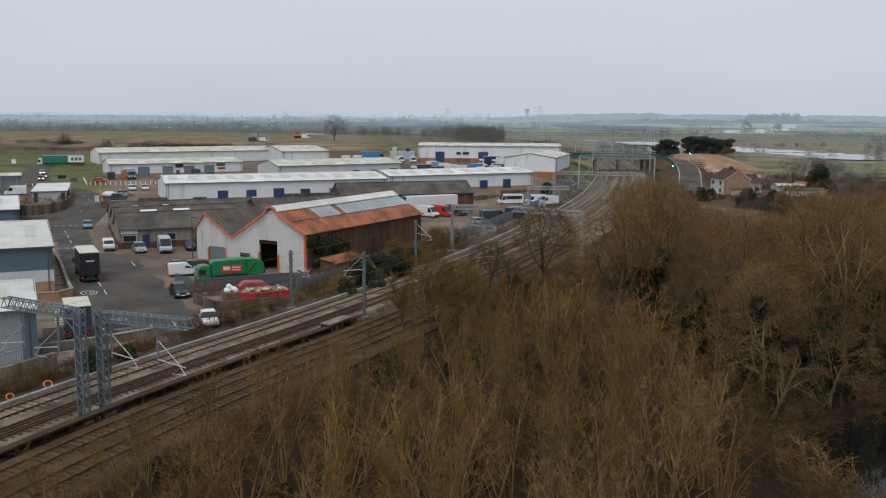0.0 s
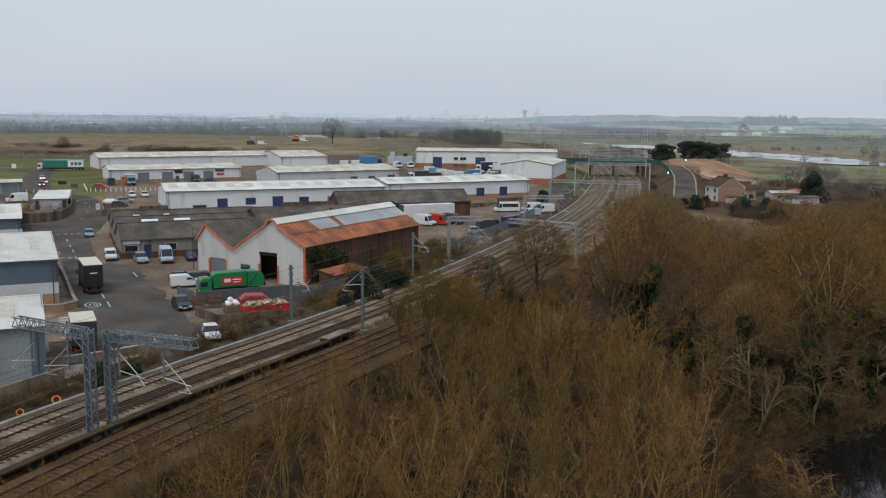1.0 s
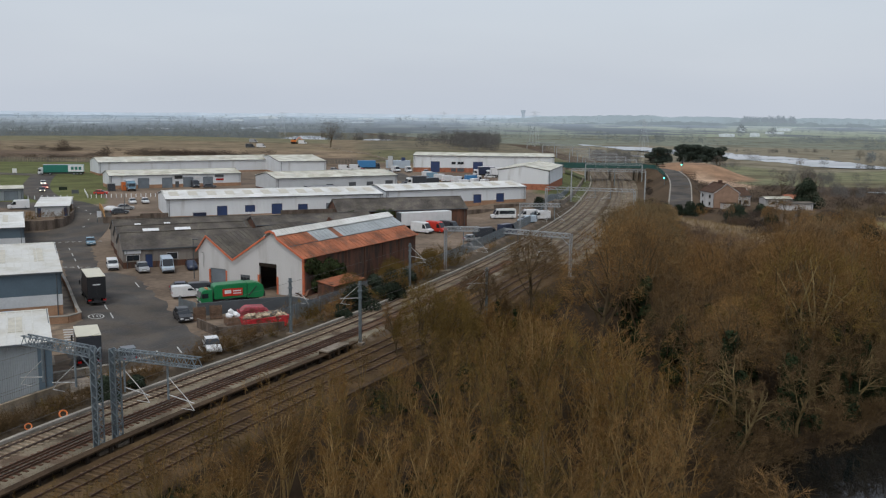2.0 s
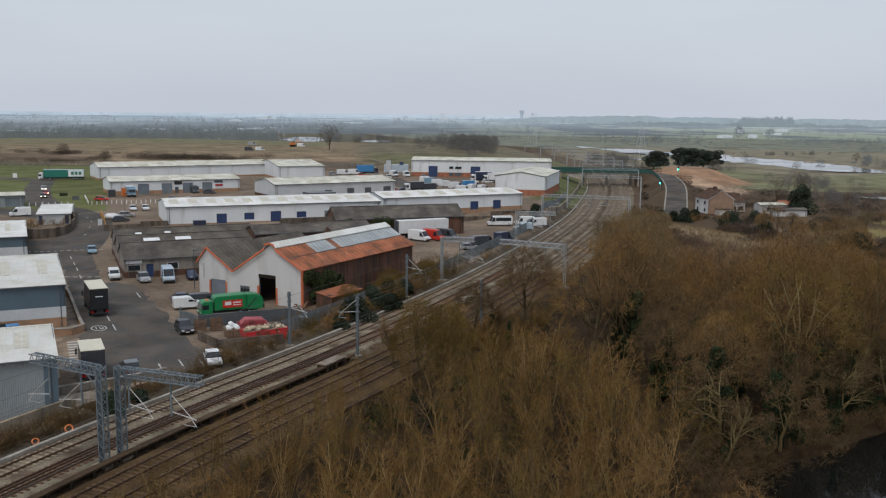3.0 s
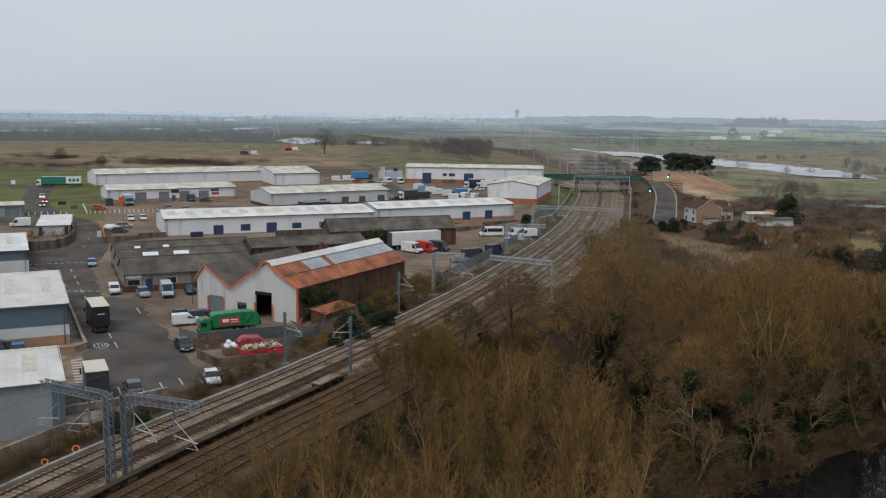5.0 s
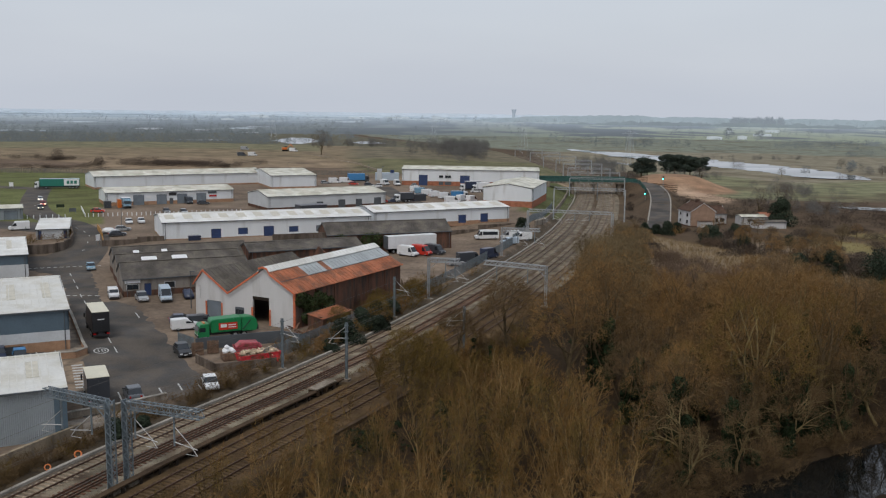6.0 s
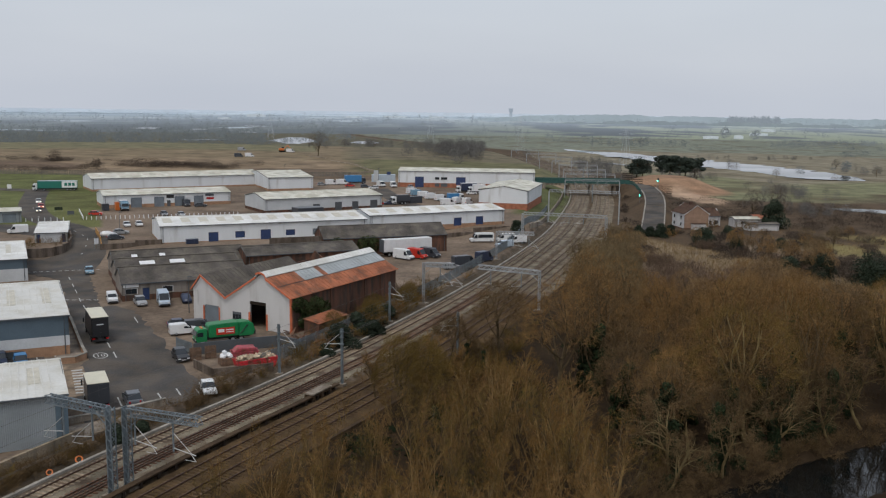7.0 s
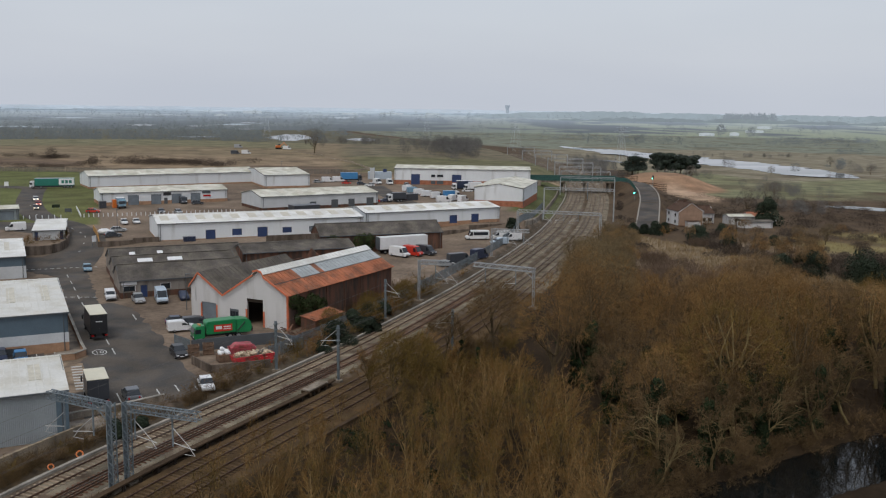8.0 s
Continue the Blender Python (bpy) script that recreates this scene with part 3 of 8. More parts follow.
def far_landmark(name, az, dist, w, h, z, label, bowl=False):
    """A pale building or water tower on the skyline."""
    a = radians(az)
    bm = bmesh.new()
    if bowl:
        tube(bm, (0, 0, -30), (0, 0, h * 0.55), w * 0.28, sides=10)
        tube(bm, (0, 0, h * 0.5), (0, 0, h), w * 0.35, w * 0.5, 12)
    else:
        prism(bm, [(-w / 2, -20), (w / 2, -20), (w / 2, h), (0, h * 1.25), (-w / 2, h)], -8, 8)
    # haze goes into the landmark's colour and glow too
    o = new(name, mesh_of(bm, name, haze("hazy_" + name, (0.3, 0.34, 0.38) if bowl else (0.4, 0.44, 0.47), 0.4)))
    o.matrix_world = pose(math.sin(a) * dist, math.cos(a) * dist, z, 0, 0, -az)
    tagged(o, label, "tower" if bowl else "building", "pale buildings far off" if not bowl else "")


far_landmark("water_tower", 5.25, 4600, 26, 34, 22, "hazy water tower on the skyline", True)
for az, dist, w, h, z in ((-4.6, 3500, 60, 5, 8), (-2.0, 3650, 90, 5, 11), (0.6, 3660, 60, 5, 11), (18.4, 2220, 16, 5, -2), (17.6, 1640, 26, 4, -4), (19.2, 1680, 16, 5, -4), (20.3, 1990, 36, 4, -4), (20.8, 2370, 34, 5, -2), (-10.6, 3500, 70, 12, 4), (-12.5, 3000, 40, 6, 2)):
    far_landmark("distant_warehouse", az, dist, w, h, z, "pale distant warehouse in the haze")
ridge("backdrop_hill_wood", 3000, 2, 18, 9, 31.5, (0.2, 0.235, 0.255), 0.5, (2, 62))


# ---- railway ----
def along(s, off):
    """The place off metres to the right of the kerb, s metres along it, and the way of the line there."""
    p = np.array([np.interp(s, RUN, LINE[:, 0]), np.interp(s, RUN, LINE[:, 1])])
    q = np.array([np.interp(s + 1, RUN, LINE[:, 0]), np.interp(s + 1, RUN, LINE[:, 1])])
    t = (q - p) / np.hypot(*(q - p))
    return p + off * np.array([t[1], -t[0]]), math.atan2(t[1], t[0])


def lengthwise(name, outline, s0, s1, off, material, step=4.0, base=0.3):
    """An outline (across, up) drawn along the line."""
    verts, faces = [], []
    k = len(outline)
    stops = np.arange(s0, s1 + step, step)
    for i, s in enumerate(stops):
        for across, up in outline:
            p, _ = along(s, off + across)
            verts.append((p[0], p[1], base + up))
        if i:
            b = i * k
            faces += [(b - k + j, b + j, b + (j + 1) % k, b - k + (j + 1) % k) for j in range(k)]
    faces += [tuple(range(k))[::-1], tuple(range(len(verts) - k, len(verts)))]
    return raw_mesh(name, verts, faces, material)


bm = bmesh.new()
box(bm, -0.12, 0.12, -0.12, 0.12, -0.3, 0.46)
POST_MESH = mesh_of(bm, "post", DARKWOOD)
TRACKS = (2.3, 5.8, 12.2, 15.7)
S_END = 560
for lo, hi, stone, s0, s1 in ((0.6, 8.6, BALLAST, 0, 760), (9.6, 18.9, DARKBALLAST, 0, 176), (9.6, 18.9, BALLAST, 176, 760)):
    me = lengthwise("ballast_bed", [(lo, -0.35), (lo + 0.5, -0.02), ((lo + hi) / 2, 0.0), (hi - 0.5, -0.02), (hi, -0.35)], s0, s1, 0, stone)
    tagged(new("ballast_bed", me), "brown stone ballast under the tracks", "ballast", kind="structure")
bm = bmesh.new()
box(bm, -0.13, 0.13, -1.28, 1.28, -0.1, 0.06)
soften(bm, 0.02, 1)
SLEEPER_MESH = mesh_of(bm, "sleeper", SLEEPER)
SLEEPER_RED_MESH = SLEEPER_MESH.copy()
SLEEPER_RED_MESH.materials.clear()
SLEEPER_RED_MESH.materials.append(SLEEPER_RED)
SLEEPER_DARK_MESH = SLEEPER_MESH.copy()
SLEEPER_DARK_MESH.materials.clear()
SLEEPER_DARK_MESH.materials.append(SLEEPER_DARK)
for i, off in enumerate(TRACKS):
    track = thing("railway_track", Matrix.Identity(4), ("main line track of rusty rails on pale concrete sleepers", "track of rusty rails on rust-stained sleepers",
                  "lower track of dull rails in brown ballast", "outer track of dull rails in brown ballast")[i], "railway track", "tracks of the main line")
    for side in (-0.75, 0.75):
        part("rail", lengthwise("rail", [(side - 0.07, 0.05), (side - 0.04, 0.2), (side + 0.04, 0.2), (side + 0.07, 0.05)], 0, 760, off, RAIL, 3), RAIL, track)
    if i == 1:
        for side in (-0.28, 0.28):
            part("check_rail", lengthwise("check_rail", [(side - 0.05, 0.05), (side - 0.04, 0.17), (side + 0.04, 0.17), (side + 0.05, 0.05)], 20, 112, off, RAIL, 3), RAIL, track)
    verts, faces = [], []
    for k, s in enumerate(np.arange(35, S_END, 0.7)):
        p, a = along(s, off)
        m = pose(p[0], p[1], 0.3, 0, 0, math.degrees(a))
        if s < 175:
            ob = new("sleeper", (SLEEPER_MESH, SLEEPER_RED_MESH, SLEEPER_DARK_MESH, SLEEPER_DARK_MESH)[i])
            ob.parent, ob.matrix_basis = track, m
        else:
            b = len(verts)
            verts += [tuple(m @ Vector(c)) for c in ((-0.13, -1.28, 0.06), (0.13, -1.28, 0.06), (0.13, 1.28, 0.06), (-0.13, 1.28, 0.06), (-0.13, -1.28, -0.1), (0.13, -1.28, -0.1))]
            faces += [(b, b + 1, b + 2, b + 3), (b + 4, b + 5, b + 1, b)]
    ob = part("sleeper_run", raw_mesh("sleeper_run", verts, faces, SLEEPER), SLEEPER, track)
    ob["kind"] = "stuff"
me = lengthwise("cable_trough", [(-0.2, -0.3), (-0.2, 0.1), (0.2, 0.1), (0.2, -0.3)], 0, 520, 0, TROUGH, 2)
tagged(new("cable_trough", me), "pale concrete cable trough along the railway", "cable trough", kind="structure")
DARKPLANK = mat("damp_brown_planks", (0.07, 0.046, 0.028), 0.9, var=0.4, scale=0.5, fine=6)
me = lengthwise("platform_edge", [(-0.4, 0.45), (-0.4, 0.6), (0.35, 0.6), (0.35, 0.45)], 0, 106, 9.5, DARKPLANK, 2)
edge = tagged(new("platform_edge", me), "low disused timber platform edge on short posts", "platform", kind="structure")
for k, s in enumerate(np.arange(2, 105, 2.6)):
    p, a = along(s, 9.8)
    q = new("post", POST_MESH)
    q.parent, q.matrix_basis = edge, pose(p[0], p[1], 0.3, 0, 0, math.degrees(a))
# near-black strip added for the shade in the gap under the edge
me = lengthwise("platform_shade", [(-0.5, -0.4), (-0.5, 0.45), (-0.4, 0.45), (-0.4, -0.4)], 0, 106, 9.5, DARKWOOD, 2)
q = new("backing_board", me)
q.parent = edge
me = lengthwise("boundary_kerb", [(-0.25, -0.6), (-0.25, 0.2), (0.25, 0.2), (0.25, -0.6)], 84, 106, 19.2, DARKPLANK, 3)
tagged(new("boundary_kerb", me), "low damp timber edging beside the outer track", "wall", kind="structure")
p, a = along(101.8, 9.2)
hut = thing("equipment_plinth", pose(p[0], p[1], 0.25, 0, 0, math.degrees(a)), "low weathered timber platform beside the track", "platform")
slab("deck", CONCRETE, hut, -2.2, 2.2, -0.7, 0.7, 0.75, 0.95, bevel=0.03)
for x in (-1.9, 0, 1.9):
    slab("support", DARKPLANK, hut, x - 0.2, x + 0.2, -0.7, 0.7, 0, 0.75)


def truss(bm, a, b, w, h, bays, r=0.06):
    """A four-chord lattice girder from a to b."""
    a, b = Vector(a), Vector(b)
    d = (b - a)
    t = d.normalized()
    u = t.cross(Vector((0, 0, 1)))
    u = Vector((1, 0, 0)) if u.length < 0.1 else u.normalized()
    v = u.cross(t)
    at = lambda k, i, j: a + d * k / bays + u * w * i / 2 + v * h * j / 2
    for i in (-1, 1):
        for j in (-1, 1):
            tube(bm, at(0, i, j), at(bays, i, j), r, sides=4)
    for k in range(bays):
        for i in (-1, 1):
            tube(bm, at(k, i, -1), at(k + 0.5, i, 1), r * 0.6, sides=4)
            tube(bm, at(k + 0.5, i, 1), at(k + 1, i, -1), r * 0.6, sides=4)
            tube(bm, at(k, -1, i), at(k + 0.5, 1, i), r * 0.6, sides=4)
            tube(bm, at(k + 0.5, 1, i), at(k + 1, -1, i), r * 0.6, sides=4)


def registration(parent, x, z, way, drop=1.5):
    """The pale hinged arm that holds the contact wire."""
    bm = bmesh.new()
    tube(bm, (x, 0, z), (x + way * 2.6, 0, z - 0.35), 0.05)
    tube(bm, (x, 0, z + drop), (x + way * 2.1, 0, z - 0.25), 0.036)
    tube(bm, (x + way * 2.0, 0, z - 0.25), (x + way * 2.6, 0, z - 0.95), 0.036)
    tube(bm, (x + way * 1.3, 0, z - 0.95), (x + way * 2.6, 0, z - 0.95), 0.026)
    part("cantilever_arm", bm, PALESTEEL, parent, "pale jointed wire-carrying arm")


def mast(s, off, arms, tall=7.6, label="slim grey steel mast carrying a wire arm beside the track"):
    p, a = along(s, off)
    ob = thing("catenary_mast", pose(p[0], p[1], 0.25, 0, 0, math.degrees(a) - 90), label, "catenary mast", "masts along the railway")
    bm = bmesh.new()
    box(bm, -0.13, 0.13, -0.02, 0.02, 0.2, tall)
    for x in (-0.15, 0.13):
        box(bm, x, x + 0.02, -0.13, 0.13, 0.2, tall)
    part("column", bm, STEEL, ob)
    slab("footing", CONCRETE, ob, -0.45, 0.45, -0.45, 0.45, -0.3, 0.22, bevel=0.04)
    for z in (tall - 0.5, tall - 1.3, tall - 2.2):
        slab("bracket", STEEL, ob, -0.24, 0.24, -0.2, 0.2, z, z + 0.14)
    for way in arms:
        registration(ob, way * 0.15, tall - 2.1, way)
    return ob


def lattice_tower(parent, x, tall, size=0.58, steel=STEEL):
    bm = bmesh.new()
    truss(bm, (x, 0, 0), (x, 0, tall), size, size, 9, 0.07 if steel == STEEL else 0.06)
    box(bm, x - size / 2 - 0.03, x - size / 2 + 0.03, -size / 2, size / 2, 0, tall)
    part("lattice_column", bm, steel, parent)


def cantilever_portal(s, off, way, reach, tall, arms):
    p, a = along(s, off)
    ob = thing("cantilever_gantry", pose(p[0], p[1], 0.25, 0, 0, math.degrees(a) - 90), "grey lattice steel gantry with a long cantilever boom over the tracks", "gantry", "lattice gantries")
    steel = FARSTEEL if s > 150 else STEEL
    lattice_tower(ob, 0, tall, 0.58 if s < 150 else 0.36, steel)
    slab("footing", CONCRETE, ob, -0.8, 0.8, -0.8, 0.8, -0.4, 0.15, bevel=0.05)
    bm = bmesh.new()
    truss(bm, (way * 0.3, 0, tall - 0.4), (way * reach, 0, tall - 0.15), 0.7, 0.75, 11, 0.06 if s < 150 else 0.09)
    tube(bm, (way * 0.3, 0, tall - 2), (way * 1.8, 0, tall - 0.7), 0.06, sides=4)
    part("boom", bm, steel, ob)
    for x in arms:
        bm = bmesh.new()
        tube(bm, (way * x, 0, tall - 0.6), (way * x, 0, tall - 3.6), 0.09)
        part("drop_post", bm, STEEL, ob)
        registration(ob, way * x, tall - 3.2, way)
    return ob


FARSTEEL = mat("pale_galvanised_gantry_steel", (0.34, 0.36, 0.375), 0.5, 0.2, var=0.2, scale=1.0, fine=8)


def portal(s, x0, x1, tall, drops, lattice=True):
    p, a = along(s, x0)
    w = x1 - x0
    ob = thing("portal_gantry", pose(p[0], p[1], 0.25, 0, 0, math.degrees(a) - 90), "grey steel portal gantry spanning the railway tracks", "gantry", "portal gantries")
    for x in (0, w):
        bm = bmesh.new()
        if lattice:
            truss(bm, (x, 0, 0), (x, 0, tall), 0.5, 0.5, 8, 0.09)
        else:
            box(bm, x - 0.2, x + 0.2, -0.2, 0.2, 0, tall)
        part("column", bm, FARSTEEL, ob)
    bm = bmesh.new()
    truss(bm, (0, 0, tall), (w, 0, tall), 0.55, 0.7, int(w / 1.4), 0.09)
    part("beam", bm, FARSTEEL, ob)
    for x in drops:
        bm = bmesh.new()
        tube(bm, (x, 0, tall), (x, 0, tall - 2.4), 0.08)
        part("drop_post", bm, STEEL, ob)
        registration(ob, x, tall - 2.0, 1 if x < w / 2 else -1, 1.2)
    return ob


cantilever_portal(66.9, 8.7, -1, 7.7, 8.7, (2.2, 5.8))
cantilever_portal(69.2, 8.7, 1, 8.8, 8.1, (1.0, 5.6))
mast(107.5, -0.9, (1,), 7.2)
mast(107.3, 9.4, (-1,), 7.8)
mast(142.7, -1.3, (1,), 7.2)
mast(124.1, 18.8, (-1,), 7.6)
cantilever_portal(159.7, -1.9, 1, 6.2, 8.0, (3.4, 5.4))
cantilever_portal(162.4, 20.2, -1, 12.0, 7.6, (3.5, 9.5))
cantilever_portal(215.8, -2.9, 1, 9.5, 7.2, (4.0, 8.2))
portal(246, -2.6, 20.6, 8.6, (3.0, 7.0, 13.0, 17.0))
portal(300, -2.4, 21.0, 10.6, (), False)
for s in (392, 432):
    portal(s, -2.4, 21.0, 7.8, (4, 8, 14, 18), False)
for s in (470, 510, 550, 600, 650, 705):
    portal(s, -2.5, 19, 7.5, (4, 14), False)
for s in (372, 415, 455, 495):
    mast(s, 9.6, (-1, 1), 7.4)
for i, off in enumerate(TRACKS):
    for up, r in ((5.0, 0.011), (6.1, 0.011)):
        me = lengthwise("overhead_wire", [(-r, up - r), (r, up - r), (0, up + r)], 20, 560, off, WIRE, 5)
        tagged(new("overhead_wire", me), "thin overhead wire above the railway track", "overhead wire", "overhead wires")
for off, up in ((-0.9, 6.6), (9.4, 7.0)):
    me = lengthwise("feeder_wire", [(-0.012, up - 0.012), (0.012, up - 0.012), (0, up + 0.012)], 20, 400, off, WIRE, 5)
    tagged(new("feeder_wire", me), "thin grey feeder wire strung between masts", "overhead wire", "overhead wires")

# ---- buildings ----
def walled(bm, length, tall, thick, holes, z0=0.0):
    """A wall in the x-z plane, its face at y = 0, with openings (x, width, bottom, top) cut through it."""
    if tall - z0 < 1e-6:
        return
    xs = sorted({0.0, length, *[min(max(v, 0.0), length) for h in holes for v in (h[0], h[0] + h[1])]})
    zs = sorted({z0, tall, *[min(max(v, z0), tall) for h in holes for v in (h[2], h[3])]})
    solid = {(i, j) for i in range(len(xs) - 1) for j in range(len(zs) - 1)
             if not any(hx - 1e-6 < (xs[i] + xs[i + 1]) / 2 < hx + hw and lo < (zs[j] + zs[j + 1]) / 2 < hi for hx, hw, lo, hi in holes)}
    made = {}

    def v(i, j, k):
        if (i, j, k) not in made:
            made[i, j, k] = bm.verts.new((xs[i], k * thick, zs[j]))
        return made[i, j, k]

    for i, j in solid:
        bm.faces.new((v(i, j, 0), v(i + 1, j, 0), v(i + 1, j + 1, 0), v(i, j + 1, 0)))
        bm.faces.new((v(i, j, 1), v(i, j + 1, 1), v(i + 1, j + 1, 1), v(i + 1, j, 1)))
        for di, dj, a, b in ((-1, 0, (i, j), (i, j + 1)), (1, 0, (i + 1, j + 1), (i + 1, j)), (0, -1, (i + 1, j), (i, j)), (0, 1, (i, j + 1), (i + 1, j + 1))):
            if (i + di, j + dj) not in solid:
                bm.faces.new((v(*a, 0), v(*b, 0), v(*b, 1), v(*a, 1)))


def fill_opening(parent, hx, hw, lo, hi, kind, m=None):
    """What stands in an opening: a shutter, a door, a window or nothing."""
    holder = part({"open": "dark_doorway"}.get(kind, "window" if kind == "window" else "shutter_door" if kind in ("blue", "grey") else "door"), bmesh.new(), WHITE if kind == "window" else TRIM, parent)
    if m:
        holder.matrix_basis = m
    me = holder.data
    bm = bmesh.new()
    f = 0.09
    box(bm, hx, hx + f, 0.02, 0.16, lo, hi)
    box(bm, hx + hw - f, hx + hw, 0.02, 0.16, lo, hi)
    box(bm, hx + f, hx + hw - f, 0.02, 0.16, hi - f, hi)
    bm.to_mesh(me)
    bm.free()
    if kind == "window":
        panes = max(1, int(hw / 1.1))
        for k in range(panes):
            slab("pane", GLASS, holder, hx + f + (hw - 2 * f) * k / panes + 0.03, hx + f + (hw - 2 * f) * (k + 1) / panes - 0.03, 0.09, 0.12, lo + 0.06, hi - f - 0.03)
        slab("window_sill", TROUGH, holder, hx - 0.08, hx + hw + 0.08, -0.1, 0.1, lo - 0.08, lo)
    elif kind == "open":
        # black panel stands for the unlit space behind the opening
        slab("lining", DARK, holder, hx - 0.4, hx + hw + 0.4, 3.0, 3.1, lo, hi + 0.4)
    else:
        bm = bmesh.new()
        n = max(6, int((hi - lo) / 0.35))
        for k in range(n):
            z = lo + (hi - lo - f) * k / n
            box(bm, hx + f, hx + hw - f, 0.08 + 0.012 * (k % 2), 0.15, z, z + (hi - lo - f) / n)
        part("leaf", bm, {"blue": BLUEDOOR, "grey": GREYDOOR, "dark": TRIM, "door": BLUEDOOR}[kind], holder)


def unit(name, corner, angle, length, depth, eave, rise, wall_m, roof_m, label, plinth=0.0, plinth_m=None, front=(), left=(), right=(), lights=0, light_w=1.1, ribs=0.0,
         ridge_at=0.5, band=None, group="", sink=0.6, end_m=None, z=None, back=()):
    """A long low industrial building with a shallow pitched sheet roof. Its front stands along local x, its depth along local y."""
    m = frame_at(corner[0], corner[1], angle) if z is None else pose(corner[0], corner[1], z, 0, 0, angle)
    ob = thing(name, m, label, "building", group)
    t, end_m = 0.25, end_m or wall_m
    ry = depth * ridge_at
    # long walls
    for k, (holes, mm) in enumerate(((front, Matrix.Identity(4)), (back, pose(length, depth, 0, 0, 0, 180)))):
        cut = [h[:4] for h in holes]
        bm = bmesh.new()
        hs = [(x, w, max(lo, plinth), hi) for x, w, lo, hi in cut if hi > plinth]
        walled(bm, length, eave, t, hs, plinth)
        w = part("wall", bm, wall_m, ob)
        w.matrix_basis = mm
        bm = bmesh.new()
        walled(bm, length, plinth if plinth else 0.0, t + 0.03, [(x, w2, lo, min(hi, plinth)) for x, w2, lo, hi in cut if lo < plinth and plinth], -sink)
        p = part("plinth", bm, plinth_m or wall_m, ob, "brick plinth" if plinth_m in (BRICK, NEWBRICK, BUFFBRICK) else "")
        p.matrix_basis = mm @ pose(0, -0.03, 0)
        for h in holes:
            fill_opening(ob, *h, mm)
    # gable walls
    for k, holes in ((0, left), (1, right)):
        mm = pose(0, depth, 0, 0, 0, -90) if k == 0 else pose(length, 0, 0, 0, 0, 90)
        r = depth - ry if k == 0 else ry
        bm = bmesh.new()
        hs = [(x, w, max(lo, plinth), hi) for x, w, lo, hi, *_ in holes if hi > plinth]
        walled(bm, depth, eave, t, hs, plinth)
        w = part("gable_wall", bm, end_m, ob)
        w.matrix_basis = mm
        bm = bmesh.new()
        prism(bm, [(0, eave), (depth, eave), (r, eave + rise)], 0, t)
        w = part("gable", bm, end_m, ob)
        w.matrix_basis = mm
        bm = bmesh.new()
        walled(bm, depth, plinth if plinth else 0.0, t + 0.03, [(x, w2, lo, min(hi, plinth)) for x, w2, lo, hi, *_ in holes if lo < plinth and plinth], -sink)
        p = part("plinth", bm, plinth_m or end_m, ob)
        p.matrix_basis = mm @ pose(0, -0.03, 0)
        for h in holes:
            fill_opening(ob, *h, mm)
        bm = bmesh.new()
        for y0, z0, y1, z1 in ((-0.25, eave - 0.05, r, eave + rise + 0.08), (r, eave + rise + 0.08, depth + 0.25, eave - 0.05)):
            prism(bm, [(y0, z0 - 0.22), (y1, z1 - 0.22), (y1, z1 + 0.1), (y0, z0 + 0.1)], -0.12, -0.04)
        b = part("verge_trim", bm, TRIM if name != "brick_house" else WHITE, ob)
        b.matrix_basis = mm
    if band:
        for z0, z1, bmtl in band:
            b = slab("cladding_band", bmtl, ob, -0.05, length + 0.05, -0.05, -0.005, z0, z1)
    # roof slopes
    for y0, y1, z0, z1 in ((-0.3, ry, eave, eave + rise), (ry, depth + 0.3, eave + rise, eave)):
        bm = bmesh.new()
        prism(bm, [(y0, z0), (y1, z1), (y1, z1 + 0.12), (y0, z0 + 0.12)], -0.2, length + 0.2, "x")
        slope = math.atan2(z1 - z0, y1 - y0)
        run = math.hypot(y1 - y0, z1 - z0)
        roof = part("roof_slope", bm, roof_m, ob)
        if ribs:
            bm = bmesh.new()
            box(bm, -0.05, 0.05, 0, run, 0.11, 0.17)
            rib = mesh_of(bm, "rib", roof_m)
            for k in range(1, int(length / ribs)):
                q = new("rib", rib)
                q.parent, q.matrix_basis = roof, pose(k * ribs, y0, z0, math.degrees(slope))
        if lights and y0 < 0:
            for k in range(lights):
                x = length * (k + 0.5) / lights
                s = slab("rooflight", ROOFLIGHT, roof, -light_w / 2, light_w / 2, run * 0.35, run * 0.8, 0.125, 0.165)
                s.matrix_basis = pose(x, y0, z0, math.degrees(slope))
    slab("ridge_cap", roof_m, ob, -0.22, length + 0.22, ry - 0.3, ry + 0.3, eave + rise + 0.08, eave + rise + 0.16)
    bm = bmesh.new()
    box(bm, -0.2, length + 0.2, -0.42, -0.3, eave - 0.08, eave + 0.1)
    part("gutter", bm, TRIM, ob)
    for x in (0.6, length - 0.6):
        bm = bmesh.new()
        tube(bm, (x, -0.12, 0), (x, -0.12, eave), 0.06)
        part("downpipe", bm, TRIM, ob)
    return ob


FAM = "units of the industrial estate"
unit("warehouse_unit", (-64.5, 210.5), 22.7, 54.4, 19, 4.3, 1.3, WHITECLAD, WHITEROOF, "long low white clad warehouse with blue shutters and pale sheet roof", 0.2, BUFFBRICK,
     front=[(11.8, 2.5, 0.0, 2.4, "blue"), (18.6, 2.5, 0.7, 2.4, "blue"), (25.2, 2.7, 0.0, 2.6, "blue"), (31.9, 2.5, 0.8, 2.3, "blue"), (39.2, 2.6, 0.7, 2.3, "grey")], lights=12, light_w=2.2, group=FAM)
